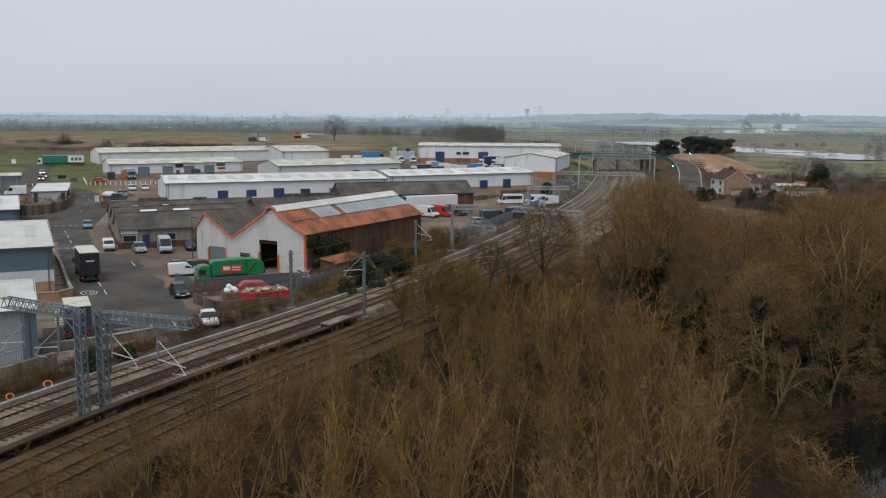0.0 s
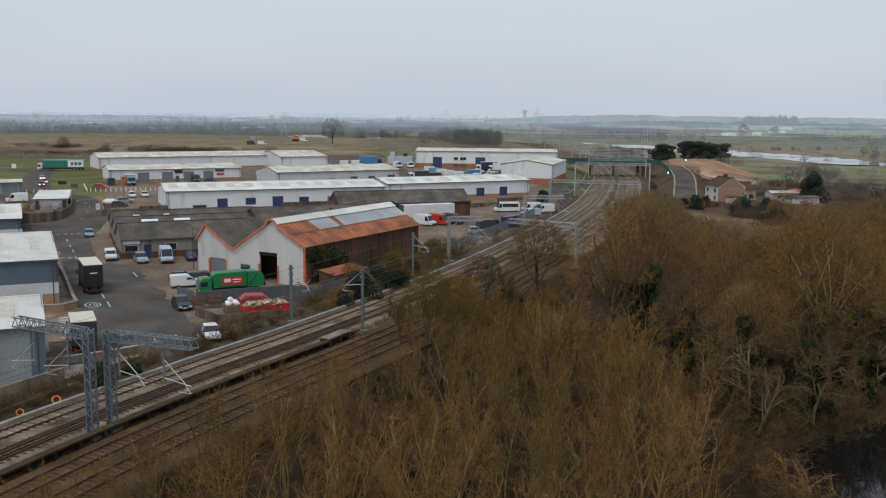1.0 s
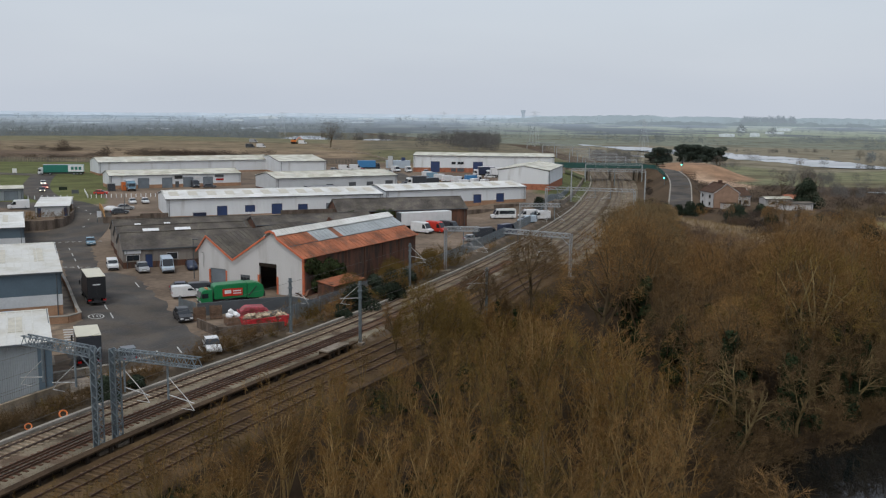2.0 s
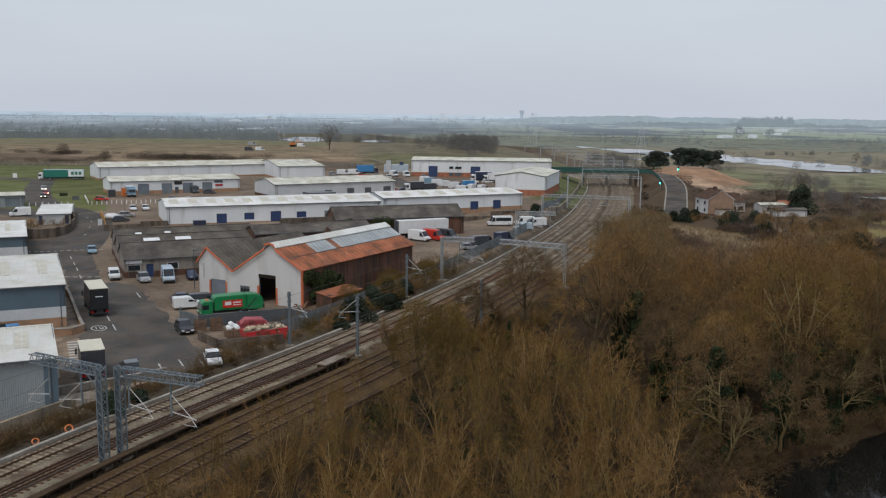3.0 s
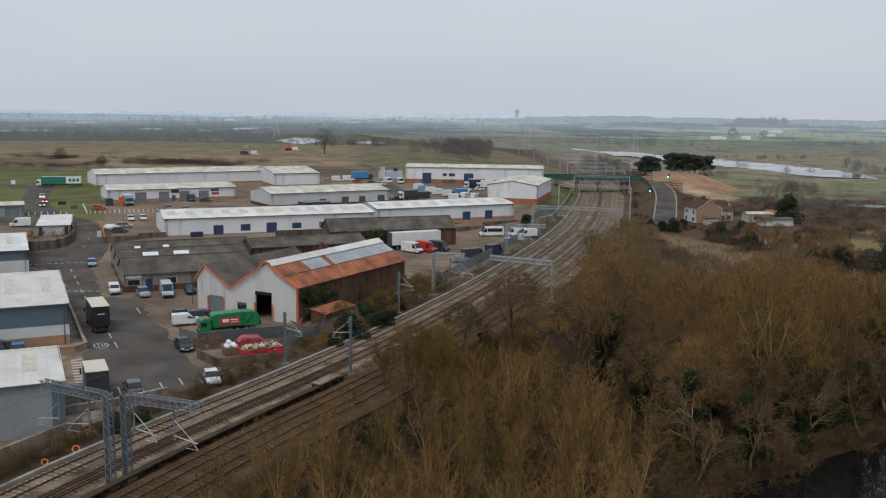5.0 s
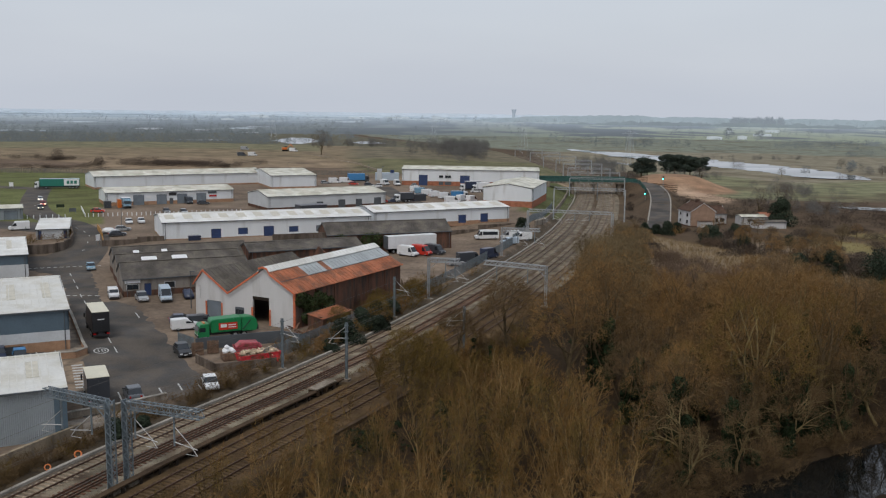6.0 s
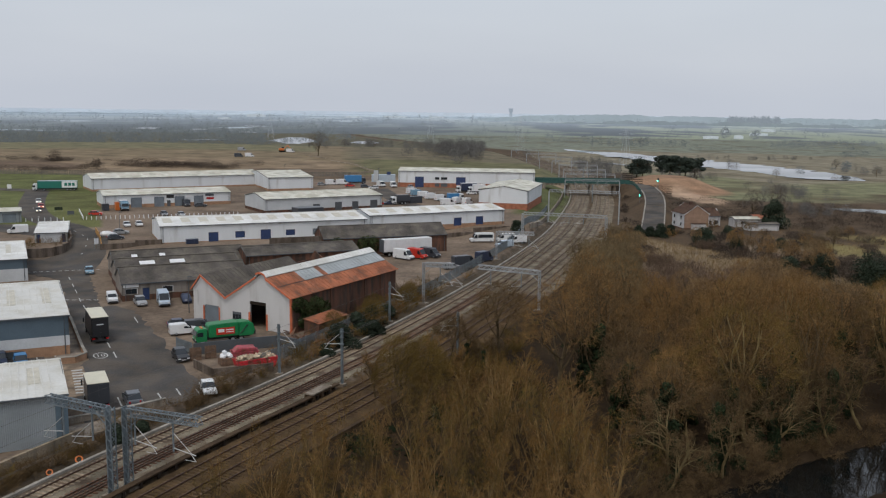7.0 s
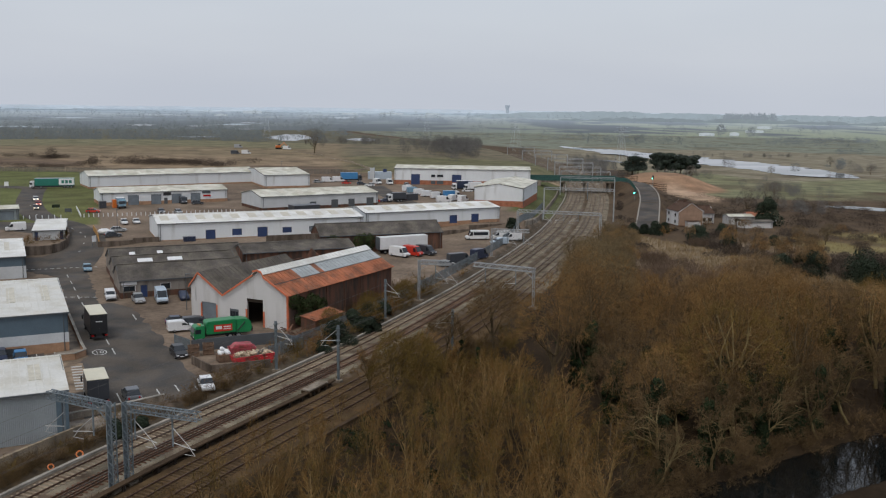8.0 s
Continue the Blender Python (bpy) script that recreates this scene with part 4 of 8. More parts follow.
unit("warehouse_unit", (-13.8, 238.5), 27, 44.5, 15, 4.4, 1.2, WHITECLAD, WHITEROOF, "white clad warehouse range with two blue shutters and brick base", 0.9, BUFFBRICK,
     front=[(27, 2.6, 0.3, 2.7, "blue"), (34.5, 2.6, 0.3, 2.8, "blue")], lights=8, light_w=2.2, group=FAM)
unit("warehouse_unit", (-50.5, 279), 31, 43, 19, 4.6, 1.5, PALECLAD, CREAMROOF, "pale grey unit with lichened sheet roof behind the warehouses", 1.0, BRICK,
     front=[(17, 2.4, 0.2, 2.4, "dark"), (25, 2.6, 0, 2.8, "dark"), (31.5, 2.4, 0, 2.8, "dark"), (38.5, 2.8, 0, 3.0, "dark")], lights=7, light_w=2.2, group=FAM)
unit("warehouse_unit", (-106, 288), 27.9, 43, 15, 4.3, 1.3, WHITECLAD, CREAMROOF, "row of white trade units with grey roller shutters", 1.2, BUFFBRICK,
     front=[(8.8, 3.6, 0, 3.4, "grey"), (16.5, 3.4, 0, 3.4, "grey"), (19.9 + 3.5, 3.4, 0, 3.4, "grey"), (30, 3.4, 0, 3.4, "grey"), (20.8, 1.2, 0, 2.1, "dark"), (27.6, 1.2, 0, 2.1, "dark")], lights=5, light_w=2.0, group=FAM)
unit("warehouse_unit", (-131, 346), 31, 70, 18, 5.0, 1.6, WHITECLAD, CREAMROOF, "longest white clad unit with a row of dull rooflights", 0.8, BUFFBRICK, lights=14, light_w=2.4, group=FAM)
unit("warehouse_unit", (-63, 357), 23, 19, 42, 5.4, 1.6, WHITECLAD, CREAMROOF, "white gabled unit at the back of the estate", 0.8, BUFFBRICK, lights=0, group=FAM)
unit("office_unit", (-10.5, 384), -4, 60, 20, 7.0, 1.0, WHITECLAD, CREAMROOF, "tall white clad unit with blue shutters above a brick base", 1.9, NEWBRICK,
     front=[(7.4, 3.9, 0, 4.6, "blue"), (16.2, 2.0, 3.4, 4.6, "window"), (18.8, 2.9, 3.4, 4.6, "window"), (25.5, 4.2, 1.2, 4.6, "blue"), (16.2, 2.0, 0.3, 1.8, "dark"), (18.8, 2.9, 0.3, 1.8, "dark")], group=FAM)
unit("storage_unit", (37.5, 300), 75, 36, 17.5, 7.0, 1.4, WHITECLAD, CREAMROOF, "tall pale metal warehouse on an orange brick base beside the railway", 2.4, NEWBRICK, group=FAM, sink=2.5)

unit("steel_clad_depot", (-91.0, 96.9), 25, 44.7, 29, 6.0, 0.8, BLUEGREY, DEPOTROOF, "blue-grey clad depot with a ribbed white roof and brick base", 1.5, BUFFBRICK,
     front=[(34, 4.5, 0, 1.2, "dark")], lights=9, light_w=1.2, ribs=1.0, ridge_at=0.82, band=[(1.5, 3.0, PALECLAD)], group="depots beside the access road")
grey_shed = unit("steel_clad_depot", (-64, 67.0), 25, 30.2, 15, 5.6, 0.5, GREYCLAD, DEPOTROOF, "grey ribbed steel shed with a pale roof above the railway", 0.0, None,
     lights=5, light_w=1.3, ribs=0.8, ridge_at=0.85, end_m=BLUEGREY, group="depots beside the access road")
unit("steel_clad_depot", (-118.0, 156.7), 25, 40, 26, 4.6, 0.8, BLUEGREY, WHITEROOF, "grey clad depot with white roof at the road junction", 0.0, None, front=[(36.0, 1.8, 0.4, 1.7, "dark")],
     lights=6, ribs=1.2, ridge_at=0.85, band=[(0, 2.6, PALECLAD)], group="depots beside the access road")
slab("corner_panel", BLUEGREY, grey_shed, 29.0, 30.26, -0.07, -0.005, 0, 5.5, label="dark blue-grey corner cladding")
unit("garage_block", (-96.0, 210.8), 20, 7.6, 24, 2.5, 0.4, PALECLAD, WHITEROOF, "low open-fronted store with a white ribbed roof", 0.0, None,
     front=[(0.4, 0.9, 0, 2.2, "blue"), (6.3, 0.9, 0, 2.2, "blue")], ribs=0.9, ridge_at=0.85)
unit("garage_block", (-132, 243), 25, 17, 9, 3.2, 0.4, GREYCLAD, CREAMROOF, "low garage row with two grey shutters", 0.0, None,
     front=[(7, 3.6, 0, 2.6, "grey"), (12, 3.6, 0, 2.6, "grey")], ridge_at=0.8)


def workshop_range():
    """Three old sheet-roofed workshops side by side behind the parked cars."""
    m0 = frame_at(-55.2, 153.3, 25)
    for k in range(3):
        front = [(0.5, 2.3, 1.3, 2.4, "window"), (3.7, 1.3, 0.0, 2.4, "blue"), (7.4, 2.0, 1.3, 2.5, "window"), (14.0, 2.6, 1.3, 2.5, "window")] if k == 0 else ()
        q = m0 @ Vector((0.4 * k, 10.6 * k, 0))
        ob = unit("old_workshop", (q.x, q.y), 25, (24, 24.5, 28)[k], 10.5, 3.3, 2.4, OLDRENDER, ASBESTOS, "old rendered workshop with a dark lichened sheet roof", 1.1, BRICK, front=front, group="old workshops")
        for x in ((), (6.2, 12.2), (4.6, 10.4))[k]:
            s = slab("rooflight", WHITE, ob, -1.5 + 0.9 * (k == 2), 1.5 - 0.9 * (k == 2), 3.2 - 1.6 * (k == 2), 4.5 - 0.4 * (k == 2), 0.13, 0.2)
            s.matrix_basis = pose(x, -0.3, 3.3, 23.4)
    ob = thing("fascia_board", m0, "white painted name board on the workshop wall", "sign")
    slab("board", WHITE, ob, 0.2, 3.0, -0.16, -0.06, 2.6, 3.2)


workshop_range()
signs = thing("trade_signs", frame_at(-106, 288, 27.9), "row of dark and red trade signs over the shutters", "sign")
for x, w, z0, z1, m in ((20.6, 2.6, 2.9, 4.0, BLACK), (27.2, 2.4, 3.0, 3.7, WHITE), (34.0, 3.0, 3.2, 4.0, TRIM), (34.4, 2.6, 2.1, 2.7, TAIL), (13.0, 1.6, 2.4, 2.9, WHITE)):
    slab("sign_panel", m, signs, x, x + w, -0.16, -0.08, z0, z1)
unit("old_outbuilding", (-37.0, 180), 25, 26, 9, 4.6, 1.4, BRICK, ASBESTOS, "old brick outbuilding with a dark mossy sheet roof", 0.5, BRICK, group="old workshops")
unit("old_outbuilding", (-44, 190), 25, 30, 8, 2.8, 1.6, BRICK, ASBESTOS, "low brick store with a dark lichened roof", 0.5, BRICK, group="old workshops", z=0.4)
unit("old_brick_store", (-23.5, 209), 20, 33, 10, 4.4, 2.6, BRICK, ASBESTOS, "old dark brick goods store with a mossy grey roof", 0.5, BRICK,
     right=[(3.6, 1.6, 0.8, 3.0, "dark")], front=[(5, 1.4, 1.2, 2.8, "window")], z=0.4)


def red_shed():
    """The twin-gabled shed with rusted iron roof and orange trim."""
    ob = thing("rusty_roofed_shed", pose(-24.65, 132, 0.4, 0, 0, 60.6), "twin-gabled white shed with rusted iron roof and faded orange trim", "building")
    # local x runs back along the ridge; local y runs to the left along the front
    E, A, A2, L, V = 6.1, 9.35, 8.0, 32.4, 4.6
    right, apex, valley, apex2, end = -5.6, 0.5, 8.1, 13.6, 15.6
    f = lambda y: (A - (A - E) * (apex - y) / (apex - right)) if y < apex else A - (A - V) * (y - apex) / (valley - apex) if y < valley else (V + (A2 - V) * (y - valley) / (apex2 - valley) if y < apex2 else A2 - (y - apex2) * 1.2)
    bm = bmesh.new()
    ys = sorted({right, -0.4, 3.0, apex, valley, 9.9, 13.1, apex2, end})
    for a, b in zip(ys, ys[1:]):
        lo = 4.6 if -0.4 <= a < 3.0 else 2.9 if 9.9 <= a < 13.1 else -0.6
        prism(bm, [(a, lo), (b, lo), (b, f(b)), (a, f(a))], 0.0, 0.3, "x")
    bmesh.ops.remove_doubles(bm, verts=bm.verts, dist=0.002)
    part("front_wall", bm, RENDERW, ob, "stained white rendered twin gable")
    # doors
    door = part("doorway", bmesh.new(), ORANGE, ob)
    bm = bmesh.new()
    for y in (-0.75, 3.0):
        box(bm, -0.06, 0.34, y, y + 0.35, -0.1, 2.7)
    bm.to_mesh(door.data)
    bm.free()
    slab("lintel", DARKWOOD, door, -0.05, 0.3, -0.4, 3.0, 4.1, 4.62)
    # black panel added for the darkness inside the shed
    slab("interior", DARK, door, 9.0, 9.1, -4.5, 6.0, -0.1, 5.0)
    d2 = slab("shutter_door", GREYDOOR, ob, 0.1, 0.18, 9.9, 13.1, -0.1, 2.9)
    for y in (9.6, 13.1):
        slab("jamb", ORANGE, d2, -0.06, 0.34, y, y + 0.3, -0.1, 2.7, label="faded orange door jamb")
    w = part("window", bmesh.new(), TRIM, ob)
    bm = bmesh.new()
    box(bm, -0.05, 0.0, 4.9, 6.8, 0.9, 2.4)
    bm.to_mesh(w.data)
    bm.free()
    for k in range(3):
        slab("pane", GLASS, w, -0.07, -0.052, 5.0 + 0.6 * k, 5.5 + 0.6 * k, 1.0, 2.0)
    # side and back walls
    for k in range(6):
        slab("side_wall", BRICK, ob, 0.3 + (L - 0.3) * k / 6, 0.3 + (L - 0.3) * (k + 1) / 6 - 0.02, right, right + 0.3, -0.6, E)
        slab("pier", BRICK, ob, 0.2 + (L - 0.3) * k / 6, 0.6 + (L - 0.3) * k / 6, right - 0.12, right, -0.6, E - 0.2)
    bm = bmesh.new()
    prism(bm, [(right, -0.6), (end, -0.6), (end, 5), (apex2, A2), (valley, V), (apex, A), (right, E)], L, L + 0.3, "x")
    part("back_wall", bm, BRICK, ob)
    slab("side_wall", BRICK, ob, 0.3, L, end - 0.3, end, -0.6, 6.0)
    # roof sheets
    def sheet(name, material, x0, x1, y0, z0, y1, z1, t=0.1, label=""):
        bm = bmesh.new()
        prism(bm, [(y0, z0), (y1, z1), (y1, z1 + t), (y0, z0 + t)], x0, x1, "x")
        dy, dz = y1 - y0, z1 - z0
        run = math.hypot(dy, dz)
        roof = part(name, bm, material, ob, label)
        bm = bmesh.new()
        box(bm, -0.04, 0.04, 0, run, t - 0.01, t + 0.05)
        rib = mesh_of(bm, "rib", material)
        for k in range(1, int((x1 - x0) / 1.05)):
            q = new("rib", rib)
            q.parent, q.matrix_basis = roof, Matrix.Translation((x0 + k * 1.05, y0, z0)) @ Matrix.Rotation(math.atan2(dz, dy), 4, "X")
    z_at = lambda y: f(y) + 0.02 if y > right else E - (right - y) * (A - E) / (apex - right) + 0.02
    for k in range(5):
        sheet("rusted_roof_sheet", RUST, -0.35 + k * 6.65, -0.37 + (k + 1) * 6.65, -6.0, z_at(-6.0), -3.1, z_at(-3.1))
    for x0, x1, mtl in ((-0.35, 7.2, RUST), (7.22, 12.6, TINROOF), (12.62, 14.0, RUST), (14.02, 21.5, TINROOF), (21.52, 27, TINROOF), (27.02, 32.9, TINROOF)):
        sheet("upper_roof_sheet", mtl, x0, x1, -3.0, z_at(-3.0) + 0.06, -0.6, z_at(-0.6) + 0.06)
    sheet("raised_ridge_roof", WHITEROOF, -0.35, 32.9, -0.75, z_at(-0.7) + 0.25, apex, A + 0.34, label="pale raised ridge ventilator")
    sheet("raised_ridge_roof", WHITEROOF, -0.35, 32.9, apex, A + 0.34, 1.7, z_at(1.7) + 0.2)
    slab("purlin_line", TRIM, ob, -0.3, 32.9, -3.12, -3.0, z_at(-3.0), z_at(-3.0) + 0.1)
    sheet("dark_roof_sheet", ASBESTOS, -0.1, 32.6, 1.7, z_at(1.7), valley, V)
    sheet("dark_roof_sheet", ASBESTOS, -0.1, 24, valley, V, apex2, A2)
    sheet("dark_roof_sheet", ASBESTOS, -0.1, 24, apex2, A2, end + 0.2, A2 - 1.2 * (end + 0.2 - apex2))
    # orange barge boards
    for (ya, za), (yb, zb) in (((right - 0.4, z_at(right - 0.4)), (-0.8, z_at(-0.8))), ((-0.8, z_at(-0.8) + 0.05), (-0.4, A + 0.1)), ((-0.4, A + 0.1), (apex, A + 0.34)), ((apex, A + 0.34), (1.4, A + 0.05)), ((1.4, z_at(1.4)), (valley, V)),
                               ((valley, V), (apex2, A2)), ((apex2, A2), (end + 0.2, A2 - 2.6))):
        bm = bmesh.new()
        prism(bm, [(ya, za - 0.16), (yb, zb - 0.16), (yb, zb + 0.16), (ya, za + 0.16)], -0.5, -0.36, "x")
        part("barge_board", bm, ORANGE, ob, "faded orange barge board")
    slab("corner_board", ORANGE, ob, -0.08, 0.4, right - 0.1, right + 0.25, -0.5, E)
    slab("verge_strip", ORANGE, ob, 32.9, 33.05, -6.0, 0, E - 0.1, E + 0.05)
    bm = bmesh.new()
    tube(bm, (-0.2, 14.4, 3.0), (-0.2, 14.4, 5.3), 0.05)
    tube(bm, (-0.2, 14.4, 5.3), (-0.7, 14.4, 5.3), 0.05)
    part("swan_neck_lamp", bm, PALESTEEL, ob)
    # brick lean-to by the railway
    lt = thing("lean_to", pose(-24.65, 132, 0.4, 0, 0, 60.6) @ pose(2.4, -9.4, 0), "low brick lean-to with rusted sheet roof", "building")
    bm = bmesh.new()
    box(bm, 0, 8, 0, 0.25, -0.6, 1.7)
    box(bm, 0, 0.25, 0.25, 3.0, -0.6, 2.0)
    box(bm, 7.75, 8, 0.25, 3.0, -0.6, 2.0)
    part("wall", bm, BRICK, lt)
    bm = bmesh.new()
    prism(bm, [(-0.2, 1.7), (3.1, 2.2), (3.1, 2.3), (-0.2, 1.8)], -0.2, 8.2, "x")
    part("roof", bm, RUST, lt)


red_shed()


TILES = mat("dark_brown_roof_tiles", (0.1, 0.062, 0.045), 0.9, var=0.3, scale=0.8, fine=8, ribs=3)
PINKBRICK = mat("pale_tan_brick", (0.3, 0.2, 0.145), 0.9, var=0.18, scale=0.6, fine=10)


def houses():
    g = "houses by the lane"
    h = unit("brick_house", (96.6, 283.5), 100, 9.5, 8.8, 5.0, 2.9, RENDERW, TILES, "two-storey house with a plain tan brick gable beside the lane", 0.3, BRICK,
             back=[(1.0, 1.5, 0.9, 2.1, "window"), (6.0, 1.5, 0.9, 2.1, "window"), (1.0, 1.5, 3.2, 4.4, "window"), (6.0, 1.5, 3.2, 4.4, "window")], group=g, end_m=PINKBRICK)
    slab("chimney", BRICK, h, 4.2, 5.2, 3.9, 4.9, 7.0, 8.8)
    slab("porch", RENDERW, h, -2.4, -0.01, 2.0, 6.4, -0.8, 1.9)
    slab("porch_roof", TILES, h, -2.6, -0.01, 1.8, 6.6, 1.9, 2.05)
    unit("brick_house", (97.6, 290), 9, 5.2, 8, 3.6, 2.4, RENDERW, TILES, "pale rendered annexe with a dark roof behind the brick house", 0.3, BRICK,
         front=[(0.5, 1.8, 0.9, 2.3, "window"), (2.8, 1.8, 0.9, 2.3, "window")], group=g)
    unit("shed", (108, 291), 6, 9, 5, 2.6, 0.6, RENDERW, CREAMROOF, "low white outbuilding with a flat pale roof", group=g, front=[(2, 2, 0.9, 2.0, "window")])
    unit("shed", (116, 294), 4, 10, 6, 2.4, 1.3, RENDERW, NEWBRICK, "low outbuilding with an orange tiled roof", group=g)
    unit("shed", (109, 280), 10, 11, 4, 2.0, 0.4, RENDERW, ASBESTOS, "long low white shed in the yard behind the houses", group=g)


houses()


def footbridge():
    ob = thing("road_bridge", pose(46, 387.5, 0, 0, 0, -1), "green-parapeted road bridge over the railway", "bridge")
    z, L = 6.0, 44
    slab("deck", CONCRETE, ob, 0, L, 0, 8, z - 0.95, z, label="pale concrete deck")
    GREEN = mat("dark_green_parapet_paint", (0.02, 0.085, 0.075), 0.55, var=0.15)
    for y in (-0.15, 7.95):
        slab("parapet", GREEN, ob, 0, L, y, y + 0.2, z - 0.15, z + 1.6)
        for k in range(22):
            slab("stiffener", GREEN, ob, k * 2.0, k * 2.0 + 0.15, y - 0.1, y, z - 0.15, z + 1.6)
        slab("handrail", GREEN, ob, 0, L, y - 0.12, y + 0.3, z + 1.6, z + 1.75)
    for x in (19.5, 29.6, 40.2):
        for y in (1.0, 4.0, 7.0):
            slab("pier", CONCRETE, ob, x - 0.45, x + 0.45, y - 0.45, y + 0.45, -0.5, z - 0.95)
    slab("abutment", CONCRETE, ob, -8, 9.0, -0.3, 8.3, -0.5, z - 0.01)
    slab("abutment", CONCRETE, ob, L, L + 3, -0.3, 8.3, -1.6, z - 0.01)
    # fence round the end of the bridge and down the bank
    fence = thing("mesh_fence", Matrix.Identity(4), "dark green mesh fence beside the lane", "fence")
    pts = smooth_line([(90, 387), (93.2, 384), (92.6, 372), (91.0, 358), (88.2, 344)], 4)
    for (ax, ay), (bx, by) in zip(pts, pts[1:]):
        q = Vector((bx - ax, by - ay, 0))
        m = pose(ax, ay, min(ground_z(ax, ay), ground_z(bx, by)) - 0.1, 0, 0, math.degrees(math.atan2(q.y, q.x)))
        for k in range(3):
            slab("rail", GREEN, fence, 0, q.length, -0.02, 0.02, 0.3 + 0.6 * k, 0.48 + 0.6 * k).matrix_basis = m
        for k in range(7):
            slab("pale", GREEN, fence, q.length * k / 7, q.length * k / 7 + 0.14, -0.06, -0.021, 0, 1.9).matrix_basis = m
    fence = thing("mesh_fence", Matrix.Identity(4), "dark mesh fence across the top of the lane", "fence")
    for k in range(5):
        m = pose(92 + 5 * k, 399 + 1.2 * k, ground_z(92 + 5 * k, 399 + 1.2 * k) - 0.2, 0, 0, 13)
        for i in range(9):
            slab("pale", DARKWOOD, fence, i * 0.6, i * 0.6 + 0.12, -0.07, -0.021, 0, 6.5 - 0.6 * k).matrix_basis = m
        for i in range(4):
            slab("rail", DARKWOOD, fence, 0, 5.0, -0.02, 0.02, 3.0 + i - 0.4 * k, 3.2 + i - 0.4 * k).matrix_basis = m


footbridge()

# ---- trees ----
class Bark:
    """Collects bars and twigs as plain vertex and face lists."""

    def __init__(self):
        self.v, self.f = [], []

    def bar(self, a, b, ra, rb, n):
        d = (b - a).normalized()
        u = d.orthogonal().normalized()
        w = d.cross(u)
        k0 = len(self.v)
        for p, r in ((a, ra), (b, rb)):
            for k in range(n):
                t = k * math.tau / n
                self.v.append(tuple(p + (u * math.cos(t) + w * math.sin(t)) * r))
        self.f += [(k0 + k, k0 + (k + 1) % n, k0 + n + (k + 1) % n, k0 + n + k) for k in range(n)]

    def sliver(self, a, b, r, rng):
        """A fine twig."""
        d = b - a
        u = d.orthogonal().normalized()
        t = rng.uniform(0, math.pi)
        u = (u * math.cos(t) + d.normalized().cross(u) * math.sin(t)) * r
        k0 = len(self.v)
        self.v += [tuple(a - u), tuple(a + u), tuple(b)]
        self.f.append((k0, k0 + 1, k0 + 2))

    def fuzz(self, c, half, n, size, rng):
        """A loose cloud of twigs that fills a rounded mass."""
        for _ in range(n):
            q = Vector((rng.gauss(0, 1), rng.gauss(0, 1), rng.gauss(0, 1))).normalized() * rng.random() ** 0.4
            p = Vector((c[0] + q.x * half[0], c[1] + q.y * half[1], max(c[2] + q.z * half[2], c[2] - half[2] * 0.8)))
            d = (q + Vector((rng.gauss(0, 0.5), rng.gauss(0, 0.5), 0.35 + rng.gauss(0, 0.4)))).normalized()
            self.sliver(p, p + d * size * rng.uniform(0.6, 1.4), size * 0.16, rng)

    def spike(self, a, b, r):
        d = (b - a).normalized()
        u = d.orthogonal().normalized()
        w = d.cross(u)
        k0 = len(self.v)
        for k in range(3):
            t = k * math.tau / 3
            self.v.append(tuple(a + (u * math.cos(t) + w * math.sin(t)) * r))
        self.v.append(tuple(b))
        self.f += [(k0, k0 + 1, k0 + 3), (k0 + 1, k0 + 2, k0 + 3), (k0 + 2, k0, k0 + 3)]


def swerve(rng, d, amount):
    return (d + Vector((rng.gauss(0, 1), rng.gauss(0, 1), rng.gauss(0, 1))) * amount).normalized()


def grow(wood, fine, rng, p, d, length, radius, level, o):
    """One branch with its bends, its side branches and, at the last level, its twigs."""
    last = level == o["levels"]
    n = 1 if last else 4 if level == 0 else 3 if level == 1 else 2
    sides = 7 if radius > 0.12 else 5 if radius > 0.05 else 4
    q, r = p.copy(), radius
    spots = []
    for k in range(n):
        d = swerve(rng, d, o["bend"])
        d = (d + Vector((0, 0, o["lift"]))).normalized()
        e = q + d * (length / n)
        r2 = radius * (1 - 0.72 * (k + 1) / n)
        if last:
            fine.spike(q, e, r)
        else:
            (wood if radius > o["thin"] else fine).bar(q, e, r, r2, sides if radius > o["thin"] else 3)
        spots.append((q, e, d.copy(), r2))
        q, r = e, r2
    if level < o["levels"]:
        for k in range(o["kids"][level]):
            t = o["from"][level] + (1 - o["from"][level]) * (k + rng.random()) / o["kids"][level]
            a, b, dd, rr = spots[min(n - 1, int(t * n))]
            at = a.lerp(b, t * n - int(t * n)) if t < 1 else b
            side = swerve(rng, dd.orthogonal(), 1.2)
            side = (side - dd * side.dot(dd)).normalized()
            ang = radians(rng.uniform(*o["fork"]))
            nd = dd * math.cos(ang) + side * math.sin(ang)
            grow(wood, fine, rng, at, nd, length * rng.uniform(*o["ratio"]) * (1.15 - 0.45 * t), max(rr, 0.014) * 0.72, level + 1, o)
    else:
        for k in range(o["twigs"]):
            t = rng.random() ** 0.7
            a, b, dd, _ = spots[min(n - 1, int(t * n))]
            at = a.lerp(b, rng.random())
            nd = swerve(rng, dd + Vector((0, 0, o["twig_lift"])), o["spray"])
            e = at + nd * rng.uniform(*o["twig"])
            fine.sliver(at, e, rng.uniform(0.6, 1.15) * o["twig_r"], rng)


